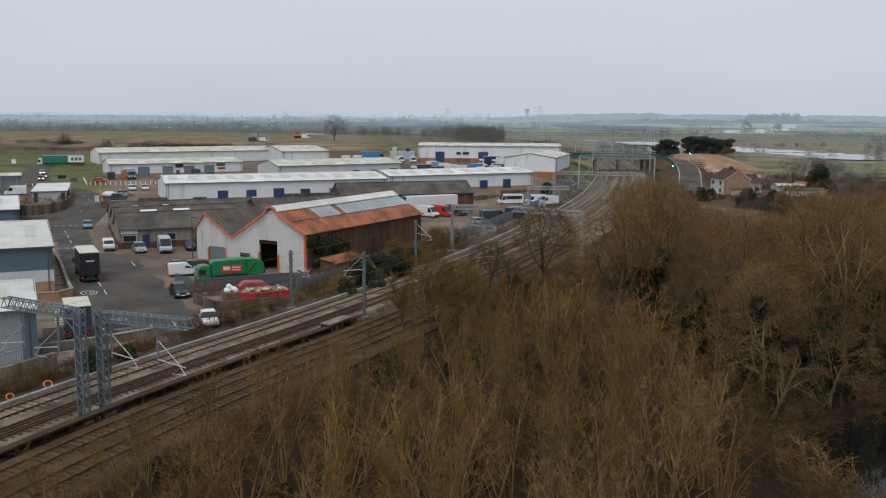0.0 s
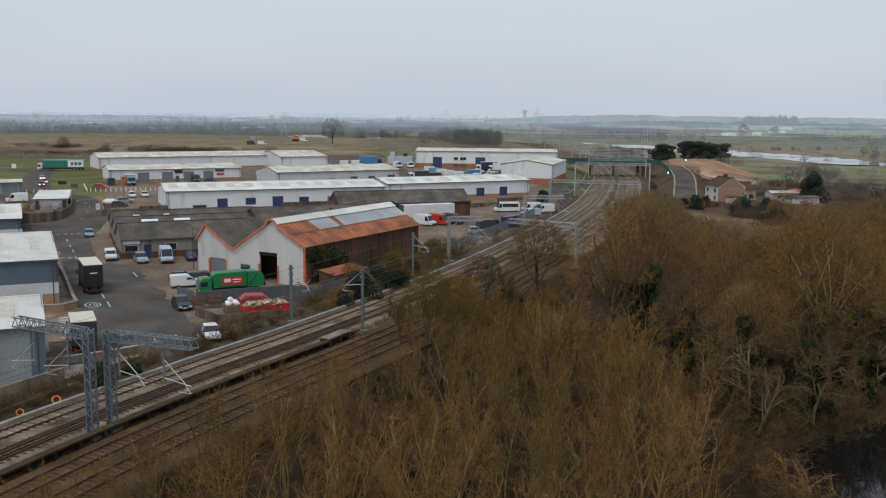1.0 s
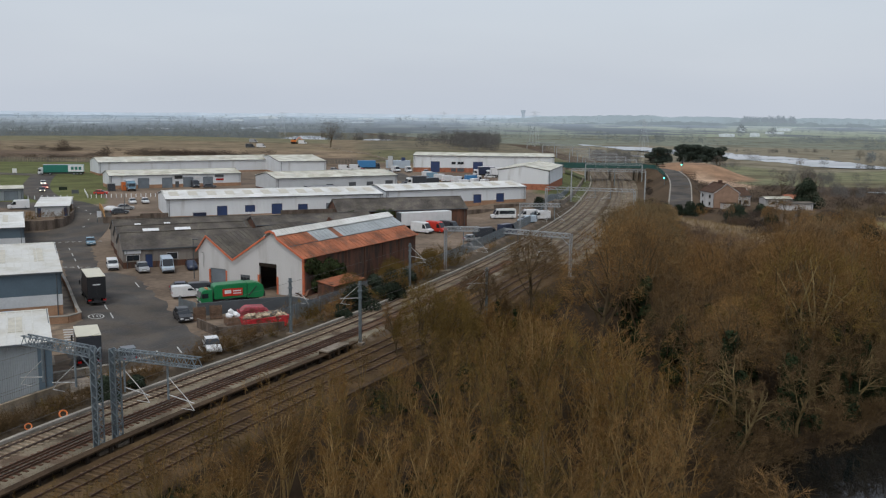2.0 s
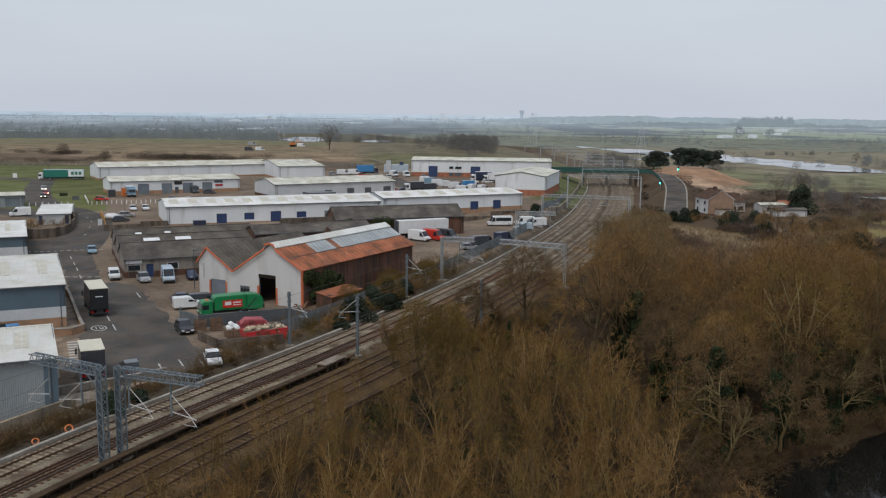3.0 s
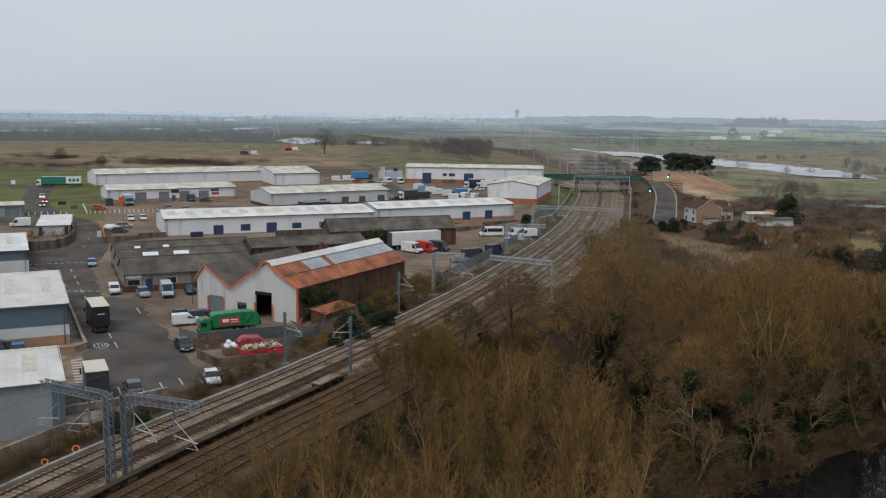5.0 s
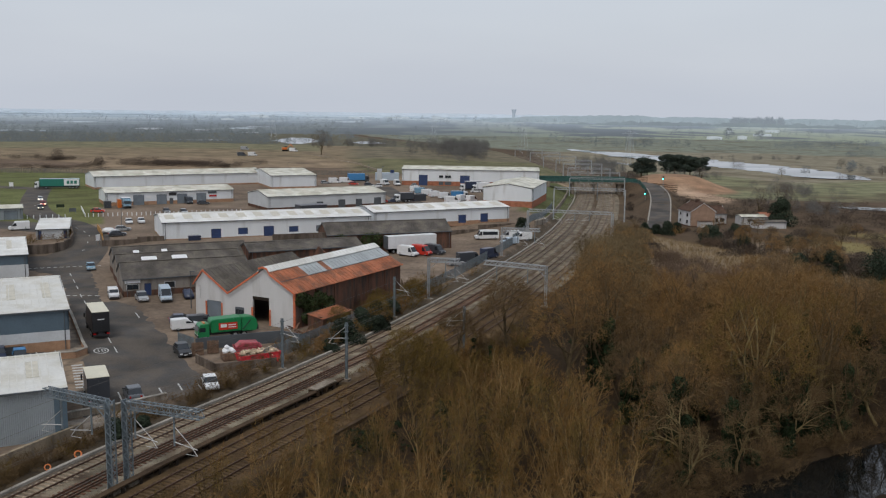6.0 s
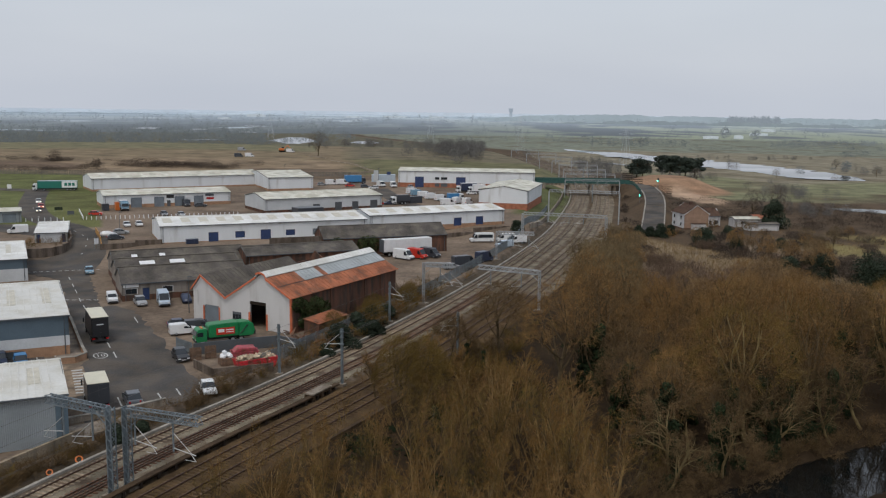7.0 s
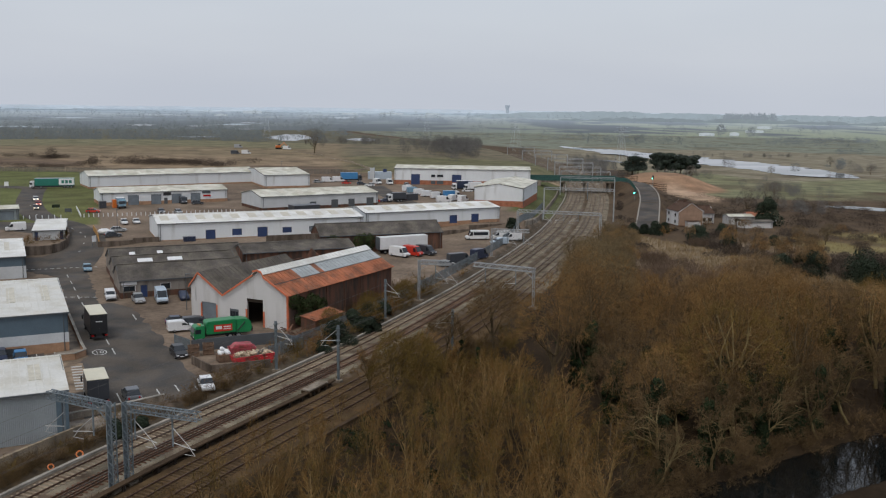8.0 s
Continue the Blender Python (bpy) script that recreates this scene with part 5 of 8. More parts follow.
FORMS = {
    # many-stemmed young wood
    "coppice": dict(stems=5, lean=13, tall=0.9, radius=0.085, bend=0.13, lift=0.07, levels=2, kids=(14, 4), fork=(24, 58), ratio=(0.16, 0.34), twigs=9, twig=(0.25, 0.7),
                    twig_r=0.0125, twig_lift=0.15, thin=0.011, spray=0.9, **{"from": (0.42, 0.15)}),
    # a broad crown on one bole
    "spreading": dict(stems=1, lean=3, tall=0.62, radius=0.26, bend=0.09, lift=0.03, levels=3, kids=(11, 7, 5), fork=(32, 66), ratio=(0.42, 0.6), twigs=9, twig=(0.4, 0.95),
                      spray=0.75, twig_r=0.021, twig_lift=0.2, thin=0.035, **{"from": (0.3, 0.22, 0.2)}),
    # a tall narrow woodland tree
    "slender": dict(stems=2, lean=6, tall=0.8, radius=0.17, bend=0.07, lift=0.05, levels=3, kids=(11, 6, 4), fork=(26, 52), ratio=(0.28, 0.44), twigs=6, twig=(0.45, 1.1),
                    spray=0.75, twig_r=0.021, twig_lift=0.3, thin=0.035, **{"from": (0.28, 0.22, 0.2)}),
    # low scrub
    "scrub": dict(stems=9, lean=38, tall=0.85, radius=0.03, bend=0.12, lift=0.05, levels=1, kids=(6,), fork=(22, 55), ratio=(0.35, 0.6), twigs=13, twig=(0.3, 0.8),
                  twig_r=0.014, twig_lift=0.25, spray=0.6, thin=0.02, **{"from": (0.15,)}),
}


RAW = {}


def tree_model(form, seed, tall, bark, twig, label,  ivy=0.0, name="bare_tree", category="tree", group="", change=None):
    """A bare tree: bole and limbs in one part, the fine crown in another."""
    rng = random.Random(seed)
    o = {**FORMS[form], **(change or {})}
    wood, fine = Bark(), Bark()
    for k in range(o["stems"]):
        a = rng.uniform(0, math.tau)
        lean = radians(rng.uniform(0.4, 1.3) * o["lean"]) if o["stems"] > 1 else radians(rng.uniform(0, o["lean"]))
        d = Vector((math.sin(lean) * math.cos(a), math.sin(lean) * math.sin(a), math.cos(lean)))
        grow(wood, fine, rng, Vector((math.cos(a), math.sin(a), 0)) * 0.15 * (o["stems"] > 1) + Vector((0, 0, -0.4)), d, tall * o["tall"] * rng.uniform(0.85, 1.08), o["radius"] * tall / 12, 0, o)
    k = tall / max(v[2] for v in fine.v)
    for b in (wood, fine):
        b.v = [(x * k, y * k, z * k) for x, y, z in b.v]
    ob = thing(name, pose(0, 0, -400), label, category, group)
    part("trunk", raw_mesh("trunk", wood.v, wood.f, bark), bark, ob)
    part("crown", raw_mesh("crown", fine.v, fine.f, twig), twig, ob)
    RAW[ob.name] = ((wood.v, wood.f, bark), (fine.v, fine.f, twig))
    if ivy:
        part("ivy", leaf_mesh("ivy", [((0, 0, ivy * k / 6), (0.6 + 0.25 * math.sin(k * 2.1 + seed), 0.6 + 0.2 * math.cos(k * 1.7 + seed), ivy / 7)) for k in range(1, 7)], 1500, 0.15, seed, IVY), IVY, ob, "dark ivy round the trunk")
    return ob


def domed_tree(seed, tall, wide, bark, twig, label, ivy=0.0, limbs=9, tips=230, tuft=20, low=0.36, twig_r=0.0125, fan=0.75, group=""):
    """A bare tree with a rounded crown: forked limbs, branches out to the skin of a dome, and a tuft of twigs at the end of each."""
    rng = random.Random(seed)
    wood, fine = Bark(), Bark()
    mid = Vector((0, 0, tall * (low + 0.3)))
    half = Vector((wide / 2, wide / 2, tall * (0.7 - low)))
    lobes = [(Vector((rng.gauss(0, 1), rng.gauss(0, 1), rng.gauss(0.3, 0.7))).normalized(), rng.uniform(-0.16, 0.2)) for _ in range(9)]

    def skin(n):
        """How far the uneven dome reaches from its middle towards n."""
        k = 1 + sum(a * max(0, n.dot(q)) ** 6 for q, a in lobes)
        return Vector((n.x * half.x, n.y * half.y, n.z * half.z * (1 if n.z > 0 else 0.62))) * k

    nodes = []

    def branch(bark_to, p, e, r0, r1, n, sides, bow):
        """A bowed branch from p to e."""
        side = Vector((rng.gauss(0, bow), rng.gauss(0, bow), rng.gauss(0, bow * 0.5) - bow * 0.5)) * (e - p).length
        last = p
        for k in range(1, n + 1):
            t = k / n
            q = p.lerp(e, t) + side * 4 * t * (1 - t) * 0.25 + Vector((rng.gauss(0, 0.03), rng.gauss(0, 0.03), 0)) * (k < n)
            bark_to.bar(last, q, r0 + (r1 - r0) * (k - 1) / n, r0 + (r1 - r0) * t, sides)
            nodes.append((q.copy(), r0 + (r1 - r0) * t))
            last = q

    r = 0.019 * tall
    top = Vector((rng.gauss(0, 0.04) * tall, rng.gauss(0, 0.04) * tall, tall * (low + 0.25)))
    branch(wood, Vector((0, 0, -0.4)), top, r, r * 0.5, 5, 8, 0.05)
    stem = [q for q in nodes if q[0].z > tall * low * 0.6] or nodes[-2:]
    for k in range(limbs):
        a = k * 2.39996 + rng.uniform(-0.4, 0.4)
        elev = radians(12 + 66 * (k + 0.5) / limbs + rng.uniform(-8, 8))
        n = Vector((math.cos(a) * math.cos(elev), math.sin(a) * math.cos(elev), math.sin(elev)))
        p, rr = stem[min(len(stem) - 1, int(len(stem) * k / limbs))]
        branch(wood, p, mid + skin(n) * rng.uniform(0.62, 0.85), rr * 0.62, 0.035, 6, 6, 0.35)
    for k in range(tips):
        z = 1 - 1.45 * (k + 0.5) / tips
        a = k * 2.39996 + rng.uniform(-0.3, 0.3)
        h = math.sqrt(max(0, 1 - z * z))
        n = Vector((math.cos(a) * h, math.sin(a) * h, z))
        e = mid + skin(n) * (rng.uniform(0.86, 1.0) if rng.random() < 0.75 else rng.uniform(0.5, 0.85))
        p, rr = min(nodes, key=lambda q: (q[0] - e).length_squared + (4 if q[1] < 0.02 else 0))
        if (e - p).length > 0.05:
            branch(wood if rr > 0.05 else fine, p, e, min(rr * 0.7, 0.045), 0.016, 2, 3, 0.25)
        out = (n + Vector((0, 0, 0.45))).normalized()
        for _ in range(3):
            fine.spike(e, e + swerve(rng, out, fan) * rng.uniform(0.5, 1.1), 0.014)
        for _ in range(tuft):
            q = e + Vector((rng.gauss(0, 0.3), rng.gauss(0, 0.3), rng.gauss(0, 0.3)))
            fine.sliver(q, q + swerve(rng, out, fan) * rng.uniform(0.4, 1.0), twig_r * rng.uniform(0.7, 1.3), rng)
    ob = thing("bare_tree", pose(0, 0, -400), label, "tree", group)
    part("trunk", raw_mesh("trunk", wood.v, wood.f, bark), bark, ob)
    part("crown", raw_mesh("crown", fine.v, fine.f, twig), twig, ob)
    RAW[ob.name] = ((wood.v, wood.f, bark), (fine.v, fine.f, twig))
    if ivy:
        clumps = [((0.35 * math.sin(k * 2.1 + seed), 0.35 * math.cos(k * 1.7 + seed), ivy * (k + 0.5) / 9), (0.75 + 0.35 * math.sin(k * 2.6 + seed), 0.75 + 0.3 * math.cos(k * 1.9 + seed), ivy / 9)) for k in range(9)]
        part("ivy", leaf_mesh("ivy", clumps, 2600, 0.16, seed, IVY), IVY, ob, "dark ivy round the trunk")
    return ob


def leaf_mesh(name, clumps, count, size, seed, material):
    """Many small leaves on the skins of some clumps, given as middle and half sizes."""
    rng = random.Random(seed)
    v, f = [], []
    weight = [c[1][0] * c[1][2] for c in clumps]
    for _ in range(count):
        (cx, cy, cz), (rx, ry, rz) = rng.choices(clumps, weight)[0]
        n = Vector((rng.gauss(0, 1), rng.gauss(0, 1), rng.gauss(0, 1))).normalized()
        s = rng.uniform(0.72, 1.08)
        p = Vector((cx + n.x * rx * s, cy + n.y * ry * s, cz + n.z * rz * s))
        n = swerve(rng, n, 0.5)
        u = n.orthogonal().normalized() * size * rng.uniform(0.6, 1.3)
        w = n.cross(u)
        u = (u * math.cos(s * 40) + w * math.sin(s * 40))
        w = n.cross(u)
        k = len(v)
        v += [tuple(p - u - w * 0.4), tuple(p + u * 0.2 - w), tuple(p + u + w * 0.4), tuple(p - u * 0.2 + w)]
        f.append((k, k + 1, k + 2, k + 3))
    return raw_mesh(name, v, f, material)


G1, G2 = "trees of the riverside wood", "young trees beside the railway"
COPPICE = [tree_model("coppice", 11 + k, 11.2, PALEBARK if k != 3 else BARK, (TWIG_OCHRE, TWIG, TWIG_OCHRE, TWIG_OLIVE, TWIG_OCHRE)[k],
                      "many-stemmed bare young tree with upright ochre twigs", group=G2) for k in range(5)]
BIG = [domed_tree(31 + k, (15.0, 16.0, 15.0, 14.0, 14.5)[k], (9.5, 9.0, 8.5, 10.0, 8.5)[k], (BARK, MIDBARK, BARK, MIDBARK, BARK)[k], (TWIG, TWIG_OCHRE, TWIG_DARK, TWIG_OLIVE, TWIG)[k],
                  "bare tree with a rounded russet crown" + (" and ivy-clad trunk" if k in (1, 2) else ""), ivy=(0, 9.5, 8.5, 0, 0)[k], tips=(180, 150, 160, 190, 170)[k], low=0.27, tuft=17, group=G1) for k in range(5)]
IVIED = [domed_tree(61 + k, 14.0, 7.0, BARK, (TWIG_DARK, TWIG)[k], "thin-crowned bare tree thickly clad in dark ivy", ivy=(10.5, 8.5)[k], tips=110, tuft=10, group=G1) for k in range(2)]
SLIM = [tree_model("slender", 51 + k, 14, BARK, (TWIG, TWIG_DARK, TWIG_DARK)[k], "tall bare woodland tree, dull brown crown" + (" and ivied trunk" if k == 1 else ""), ivy=(0, 7, 0)[k], group=G1) for k in range(3)]
DARKTREE = domed_tree(77, 13, 8.0, BARK, TWIG_DARK, "dark bare tree standing beside the tracks", limbs=8, tips=230, tuft=22, low=0.38, twig_r=0.016)
SCRUB = [tree_model("scrub", 91 + k, 3.0, BARK, (TWIG_DARK, TWIG, TWIG_OLIVE)[k], "low bare thicket bush with tangled brown twigs", name="bare_bush", category="bush", group="bare bushes") for k in range(3)]
BUSHY = domed_tree(131, 9.0, 7.5, BARK, TWIG_OLIVE, "dense rounded olive-brown bare tree beside the tracks", limbs=10, tips=260, tuft=24, low=0.12, twig_r=0.016)
GNARLED = [tree_model("spreading", 171 + k, 13.5, MIDBARK, TWIG_DARK, "old crooked bare tree with pale limbs" + ("" if k else " and ivied trunk"), group=G1, ivy=(7.5, 0)[k], change=dict(bend=0.2, lift=-0.03, thin=0.01, twigs=6, kids=(9, 7, 5), radius=0.2)) for k in range(2)]
FARTREE = [domed_tree(151 + k, (14.0, 13.0, 13.5)[k], (7.5, 8.5, 8.0)[k], BARK, (SOFTTWIG, TWIG, OLIVEGREY)[k], "bare woodland tree with a soft brown crown", tips=150, tuft=16, twig_r=0.02, group=G1) for k in range(3)]
SALLOW = [domed_tree(161 + k, 5.5, 5.5, BARK, GREYTWIG, "low grey-brown sallow thicket", limbs=7, tips=80, tuft=14, low=0.1, twig_r=0.022, group=G1) for k in range(2)]
LONE = domed_tree(207, 15, 12, BARK, mat("grey_far_twigs", (0.13, 0.115, 0.1), 0.95, var=0.2, bump=0), "lone bare tree on the field edge", limbs=11, tips=240, tuft=14, low=0.18, twig_r=0.032)
MODELS = [LONE, BUSHY] + IVIED + SALLOW + GNARLED + FARTREE + COPPICE + BIG + SLIM + [DARKTREE] + SCRUB


scrub_places = []


def plant(model, x, y, size=1.0, rng=random, dz=0.0, wide=1.0):
    """A copy of a tree on the ground; bushes in the thick of the wood and past the first few hundred go into one tangle."""
    m = pose(x, y, ground_z(x, y) - 0.1 + dz, rng.uniform(-3, 3), rng.uniform(-3, 3), rng.uniform(0, 360)) @ Matrix.Diagonal((size * wide, size * wide, size, 1))
    if model in SCRUB and rail_side(x, y) > 22:
        scrub_places.append((model, m))
        return None
    return copy_thing(model, m)


WOOD_AREA = [(-34, 22), (-34, 60), (-6, 86), (2, 96), (13, 106), (20, 114), (25, 128), (29, 148), (40, 156), (48, 150), (58, 150), (68, 148), (82, 146), (100, 138), (120, 124), (120, 97), (92, 96), (70, 93), (52, 86), (38, 76), (26, 62), (18, 44), (8, 24)]
SALLOW_AREA = [(26, 134), (30, 166), (38, 205), (48, 244), (60, 250), (60, 226), (60, 205), (72, 190), (84, 172), (74, 156), (58, 154), (44, 160), (33, 154)]


far_places = []


def plant_wood():
    rng = random.Random(5)

    def spread(step, y0, y1, x0=-40, x1=115, area=WOOD_AREA):
        y = y0
        while y < y1:
            x = x0
            while x < x1:
                px, py = x + rng.uniform(-0.42, 0.42) * step, y + rng.uniform(-0.42, 0.42) * step
                if bool(inside(area, px, py)) and not bool(inside(POND, px, py)):
                    yield px, py, float(rail_side(px, py))
                x += step
            y += step

    def stature(x, y):
        """How tall the trees stand: high by the line and by the water, lower between."""
        return float(np.interp(x / y, [0.2, 0.255, 0.285, 0.37, 0.43, 0.6], [1.16, 1.16, 0.82, 0.82, 1.08, 1.0])) * (1 + float(ease(x, 34, 46)) * (0.12 - 0.24 * float(ease(y, 106, 122)))) * (1 - 0.5 * float(ease(x / y, 0.42, 0.8)) * float(ease(y, 108, 124)))

    def copse_edge(y):
        return float(np.interp(y, [24, 50, 58, 70, 78, 88, 104], [10, 16.5, 19.5, 22, 22, 19.5, 15]))

    # young coppice between the line and the pond
    for x, y, d in spread(4.2, 24, 106):
        if d < 19.8 or (d < 24 and rng.random() > 0.85) or x > copse_edge(y) or y > 97 + 0.4 * min(x, 15) or float(shore(x, y)) > -1.8:
            continue
        size = 0.5 + 0.3 * float(ease(d, 21, 32)) + 0.12 * float(ease(d, 34, 48)) + 0.1 * rng.gauss(0, 1)
        plant(rng.choice(COPPICE), x, y, max(0.3, size) * (1 - 0.16 * float(ease(y, 88, 104))), rng, wide=rng.uniform(0.9, 1.25))
    # round-headed trees of the older wood
    for x, y, d in spread(6.4, 84, 132, 14, 118):
        if float(shore(x, y)) > -7 or d < 33 or x < copse_edge(y) + 5:
            continue
        plant(rng.choice(BIG[:1] + BIG[2:] if x < 40 else BIG), x, y, rng.uniform(0.78, 1.08) * stature(x, y), rng, wide=rng.uniform(0.9, 1.1))
    # crooked trees leaning over the water
    for x, y, d in spread(5.0, 52, 104, 18, 74):
        out = -float(shore(x, y))
        if d > 42 and 0.8 < out < 11 and x > copse_edge(y) + 2:
            plant(rng.choice(GNARLED + [IVIED[0]]), x, y, rng.uniform(0.6, 0.8) * (0.8 if y < 72 else 1), rng)
    for x, y, k in ((24.1, 107.3, 0.72), (26.9, 107.6, 0.66), (37.7, 86.8, 0.86), (39.2, 89.2, 0.9), (41.8, 88.7, 0.75), (53.1, 101.0, 0.86), (33.0, 101.5, 0.7), (31.5, 84.5, 0.7), (46.0, 97.0, 0.82), (29.6, 91.0, 0.62), (44.6, 119, 0.85), (34.8, 81.5, 0.66), (29.0, 82.4, 0.86), (27.2, 86.0, 0.8), (39.2, 91.4, 0.95), (43.4, 92.6, 0.92), (36.0, 94.5, 0.9), (49.5, 98.4, 0.9), (31.8, 88.2, 0.84), (26.5, 92.5, 0.76)):
        plant(rng.choice(IVIED), x, y, k, rng, wide=1.15)
    # tangle along the banks
    for (ax, ay), (bx, by) in zip(POND[:7], POND[1:8]):
        n = int(math.hypot(bx - ax, by - ay) * 1.0)
        for k in range(n):
            t = (k + rng.random()) / n
            x, y = ax + (bx - ax) * t - rng.uniform(-1.0, 1.8), ay + (by - ay) * t + rng.uniform(-1.2, 3.0)
            plant(SCRUB[0], x, y, rng.uniform(0.6, 1.0), rng, wide=1.5)
    for (ax, ay), (bx, by) in zip(POND[-5:], POND[-4:] + POND[:1]):
        n = int(math.hypot(bx - ax, by - ay) * 0.7)
        for k in range(n):
            t = (k + rng.random()) / n
            x, y = ax + (bx - ax) * t - rng.uniform(-0.8, 3.0), ay + (by - ay) * t
            plant(rng.choice(SCRUB[:2]), x - 1.2, y, rng.uniform(0.9, 1.4), rng, wide=1.6)
    for _ in range(60):
        x, y = rng.uniform(18, 46), rng.uniform(54, 95)
        if float(shore(x, y)) < -0.5 and x > copse_edge(y) + 1:
            plant(SCRUB[0], x, y, rng.uniform(1.0, 1.7), rng, wide=1.2)
    # the back of the wood, and the sallows behind it
    def far(model, x, y, k):
        far_places.append((model, pose(x, y, ground_z(x, y) - 0.1, rng.uniform(-3, 3), rng.uniform(-3, 3), rng.uniform(0, 360)) @ Matrix.Diagonal((k, k, k, 1))))
    for x, y, d in spread(5.6, 128, 158, -40, 125):
        if d > 24:
            far(FARTREE[2] if x / y < 0.27 else rng.choice(FARTREE[:2]), x, y, rng.uniform(0.85, 1.02) * stature(x, y))
    for x, y, d in spread(4.2, 132, 240, 24, 90, SALLOW_AREA):
        if d > 20.5:
            if d < 33 and y > 150:
                far(FARTREE[2] if rng.random() < 0.5 else rng.choice(FARTREE), x, y, rng.uniform(0.46, 0.6) * (1 + 0.25 * (y < 185)))
            else:
                far(rng.choice(SALLOW), x, y, rng.uniform(0.55, 0.9) * (1 + 0.25 * (y < 175) - 0.2 * (y > 215)))
    # overgrown hedge between the reeds and the field
    hedge = [(80, 238), (88, 226), (92, 214), (96, 204), (99, 193)]
    for (ax, ay), (bx, by) in zip(hedge, hedge[1:]):
        for _ in range(9):
            t = rng.random()
            far(rng.choice(SALLOW + FARTREE[:2]), ax + (bx - ax) * t + rng.gauss(0, 2.2), ay + (by - ay) * t + rng.gauss(0, 2.2), rng.uniform(0.36, 0.55))
    # scrub under and before the trees
    for x, y, d in spread(5.5, 26, 125):
        if d > 20.6 and rng.random() < 0.16:
            plant(rng.choice(SCRUB), x, y, rng.uniform(0.6, 1.2), rng)


plant_wood()


def join_trees(name, places, label):
    """Woodland too dense to tell tree from tree, in one object."""
    verts, faces, slots = [], [], []
    mats = [BARK, SOFTTWIG, TWIG, GREYTWIG, TWIG_DARK, TWIG_OLIVE, OLIVEGREY]
    for model, m in places:
        for v, f, material in RAW[model.name]:
            if not v:
                continue
            b = len(verts)
            a = np.array(v) @ np.array(m.to_3x3()).T + np.array(m.translation)
            verts += a.tolist()
            faces += [tuple(i + b for i in q) for q in f]
            slots += [mats.index(material)] * len(f)
    me = raw_mesh(name, verts, faces, *mats)
    me.polygons.foreach_set("material_index", slots)
    tagged(new(name, me), label, "woods", kind="stuff")


join_trees("far_woodland", far_places, "dense bare woodland with soft brown crowns")
_r = random.Random(9)
plant(DARKTREE, 13.2, 113.8, 1.0, _r)
plant(DARKTREE, 5.6, 111.0, 0.62, _r)
for x, y, s in ((-1.2, 96.4, 0.98), (1.8, 99.6, 0.86), (3.8, 103.6, 0.6)):
    plant(BUSHY, x, y, s, _r, wide=0.84)
for x, y, s in ((-4.2, 97.2, 0.5), (-0.6, 100.8, 0.56), (3.4, 107.6, 0.5), (8.2, 112.4, 0.46), (10.6, 111.5, 0.4), (7.2, 106.6, 0.42)):
    plant(_r.choice(SLIM), x, y, s, _r, wide=1.15)
for _ in range(30):
    p, _way = along(_r.uniform(105, 132), _r.uniform(19.6, 27.5))
    plant(_r.choice((SCRUB[0], SCRUB[2], SCRUB[2])), p[0], p[1], _r.uniform(0.9, 1.6), _r, wide=1.1)
for s in np.arange(50, 150, 3.2):
    p, _ = along(s + _r.uniform(-1, 1), 20.4 + abs(_r.gauss(0, 2.6)))
    plant(_r.choice(SCRUB), p[0], p[1], _r.uniform(0.45, 1.25), _r)
# saplings leaning over the outer track
for s in np.arange(34, 98, 4.6):
    p, _way = along(s + _r.uniform(-1, 1), 19.6 - abs(_r.gauss(0, 0.9)))
    plant(_r.choice(COPPICE), p[0], p[1], _r.uniform(0.3, 0.56), _r, wide=1.1)
# bushes between the yards and the line
for _ in range(11):
    p, _way = along(_r.uniform(44, 84), _r.uniform(-3.6, -1.6))
    plant(_r.choice(SCRUB), p[0], p[1], _r.uniform(0.4, 0.85), _r)
for _ in range(24):
    p, _way = along(_r.uniform(91, 122), _r.uniform(-4.4, -1.3))
    plant(_r.choice(SCRUB), p[0], p[1], _r.uniform(0.5, 0.95), _r)
for s in np.arange(72, 215, 4.4):
    for off in (-2.4, -4.6):
        if _r.random() < (0.5 if off > -3 else 0.35):
            p, _ = along(s + _r.uniform(-1.5, 1.5), off + _r.uniform(-0.5, 0.5))
            plant(_r.choice(SCRUB), p[0], p[1], _r.uniform(0.35, 0.85), _r)
for s in np.arange(112, 150, 2.6):
    p, _ = along(s + _r.uniform(-1, 1), 8.9 + _r.uniform(-0.6, 0.6))
    plant(_r.choice(SCRUB), p[0], p[1], _r.uniform(0.3, 0.8), _r)
for _ in range(58):
    p, _way = along(_r.uniform(112, 172), _r.uniform(-9.0, -1.2))
    plant(_r.choice(SCRUB), p[0], p[1], _r.uniform(0.6, 1.35), _r, wide=1.2)
for s, off, k in ((139, -3.0, 0.5), (146, -6.0, 0.45), (153, -2.6, 0.5), (160, -5.0, 0.42), (132, -6.4, 0.4)):
    p, _way = along(s, off)
    plant(BUSHY, p[0], p[1], k, _r, wide=1.2)
for _ in range(40):
    p, _way = along(_r.uniform(36, 78), _r.uniform(-3.7, -1.4))
    plant(SCRUB[0], p[0], p[1], _r.uniform(0.45, 0.95), _r, wide=1.3)
for _ in range(16):
    p, _way = along(_r.uniform(88, 106), _r.uniform(-5.0, -1.8))
    plant(SCRUB[0], p[0], p[1], _r.uniform(0.5, 0.85), _r, wide=1.2)
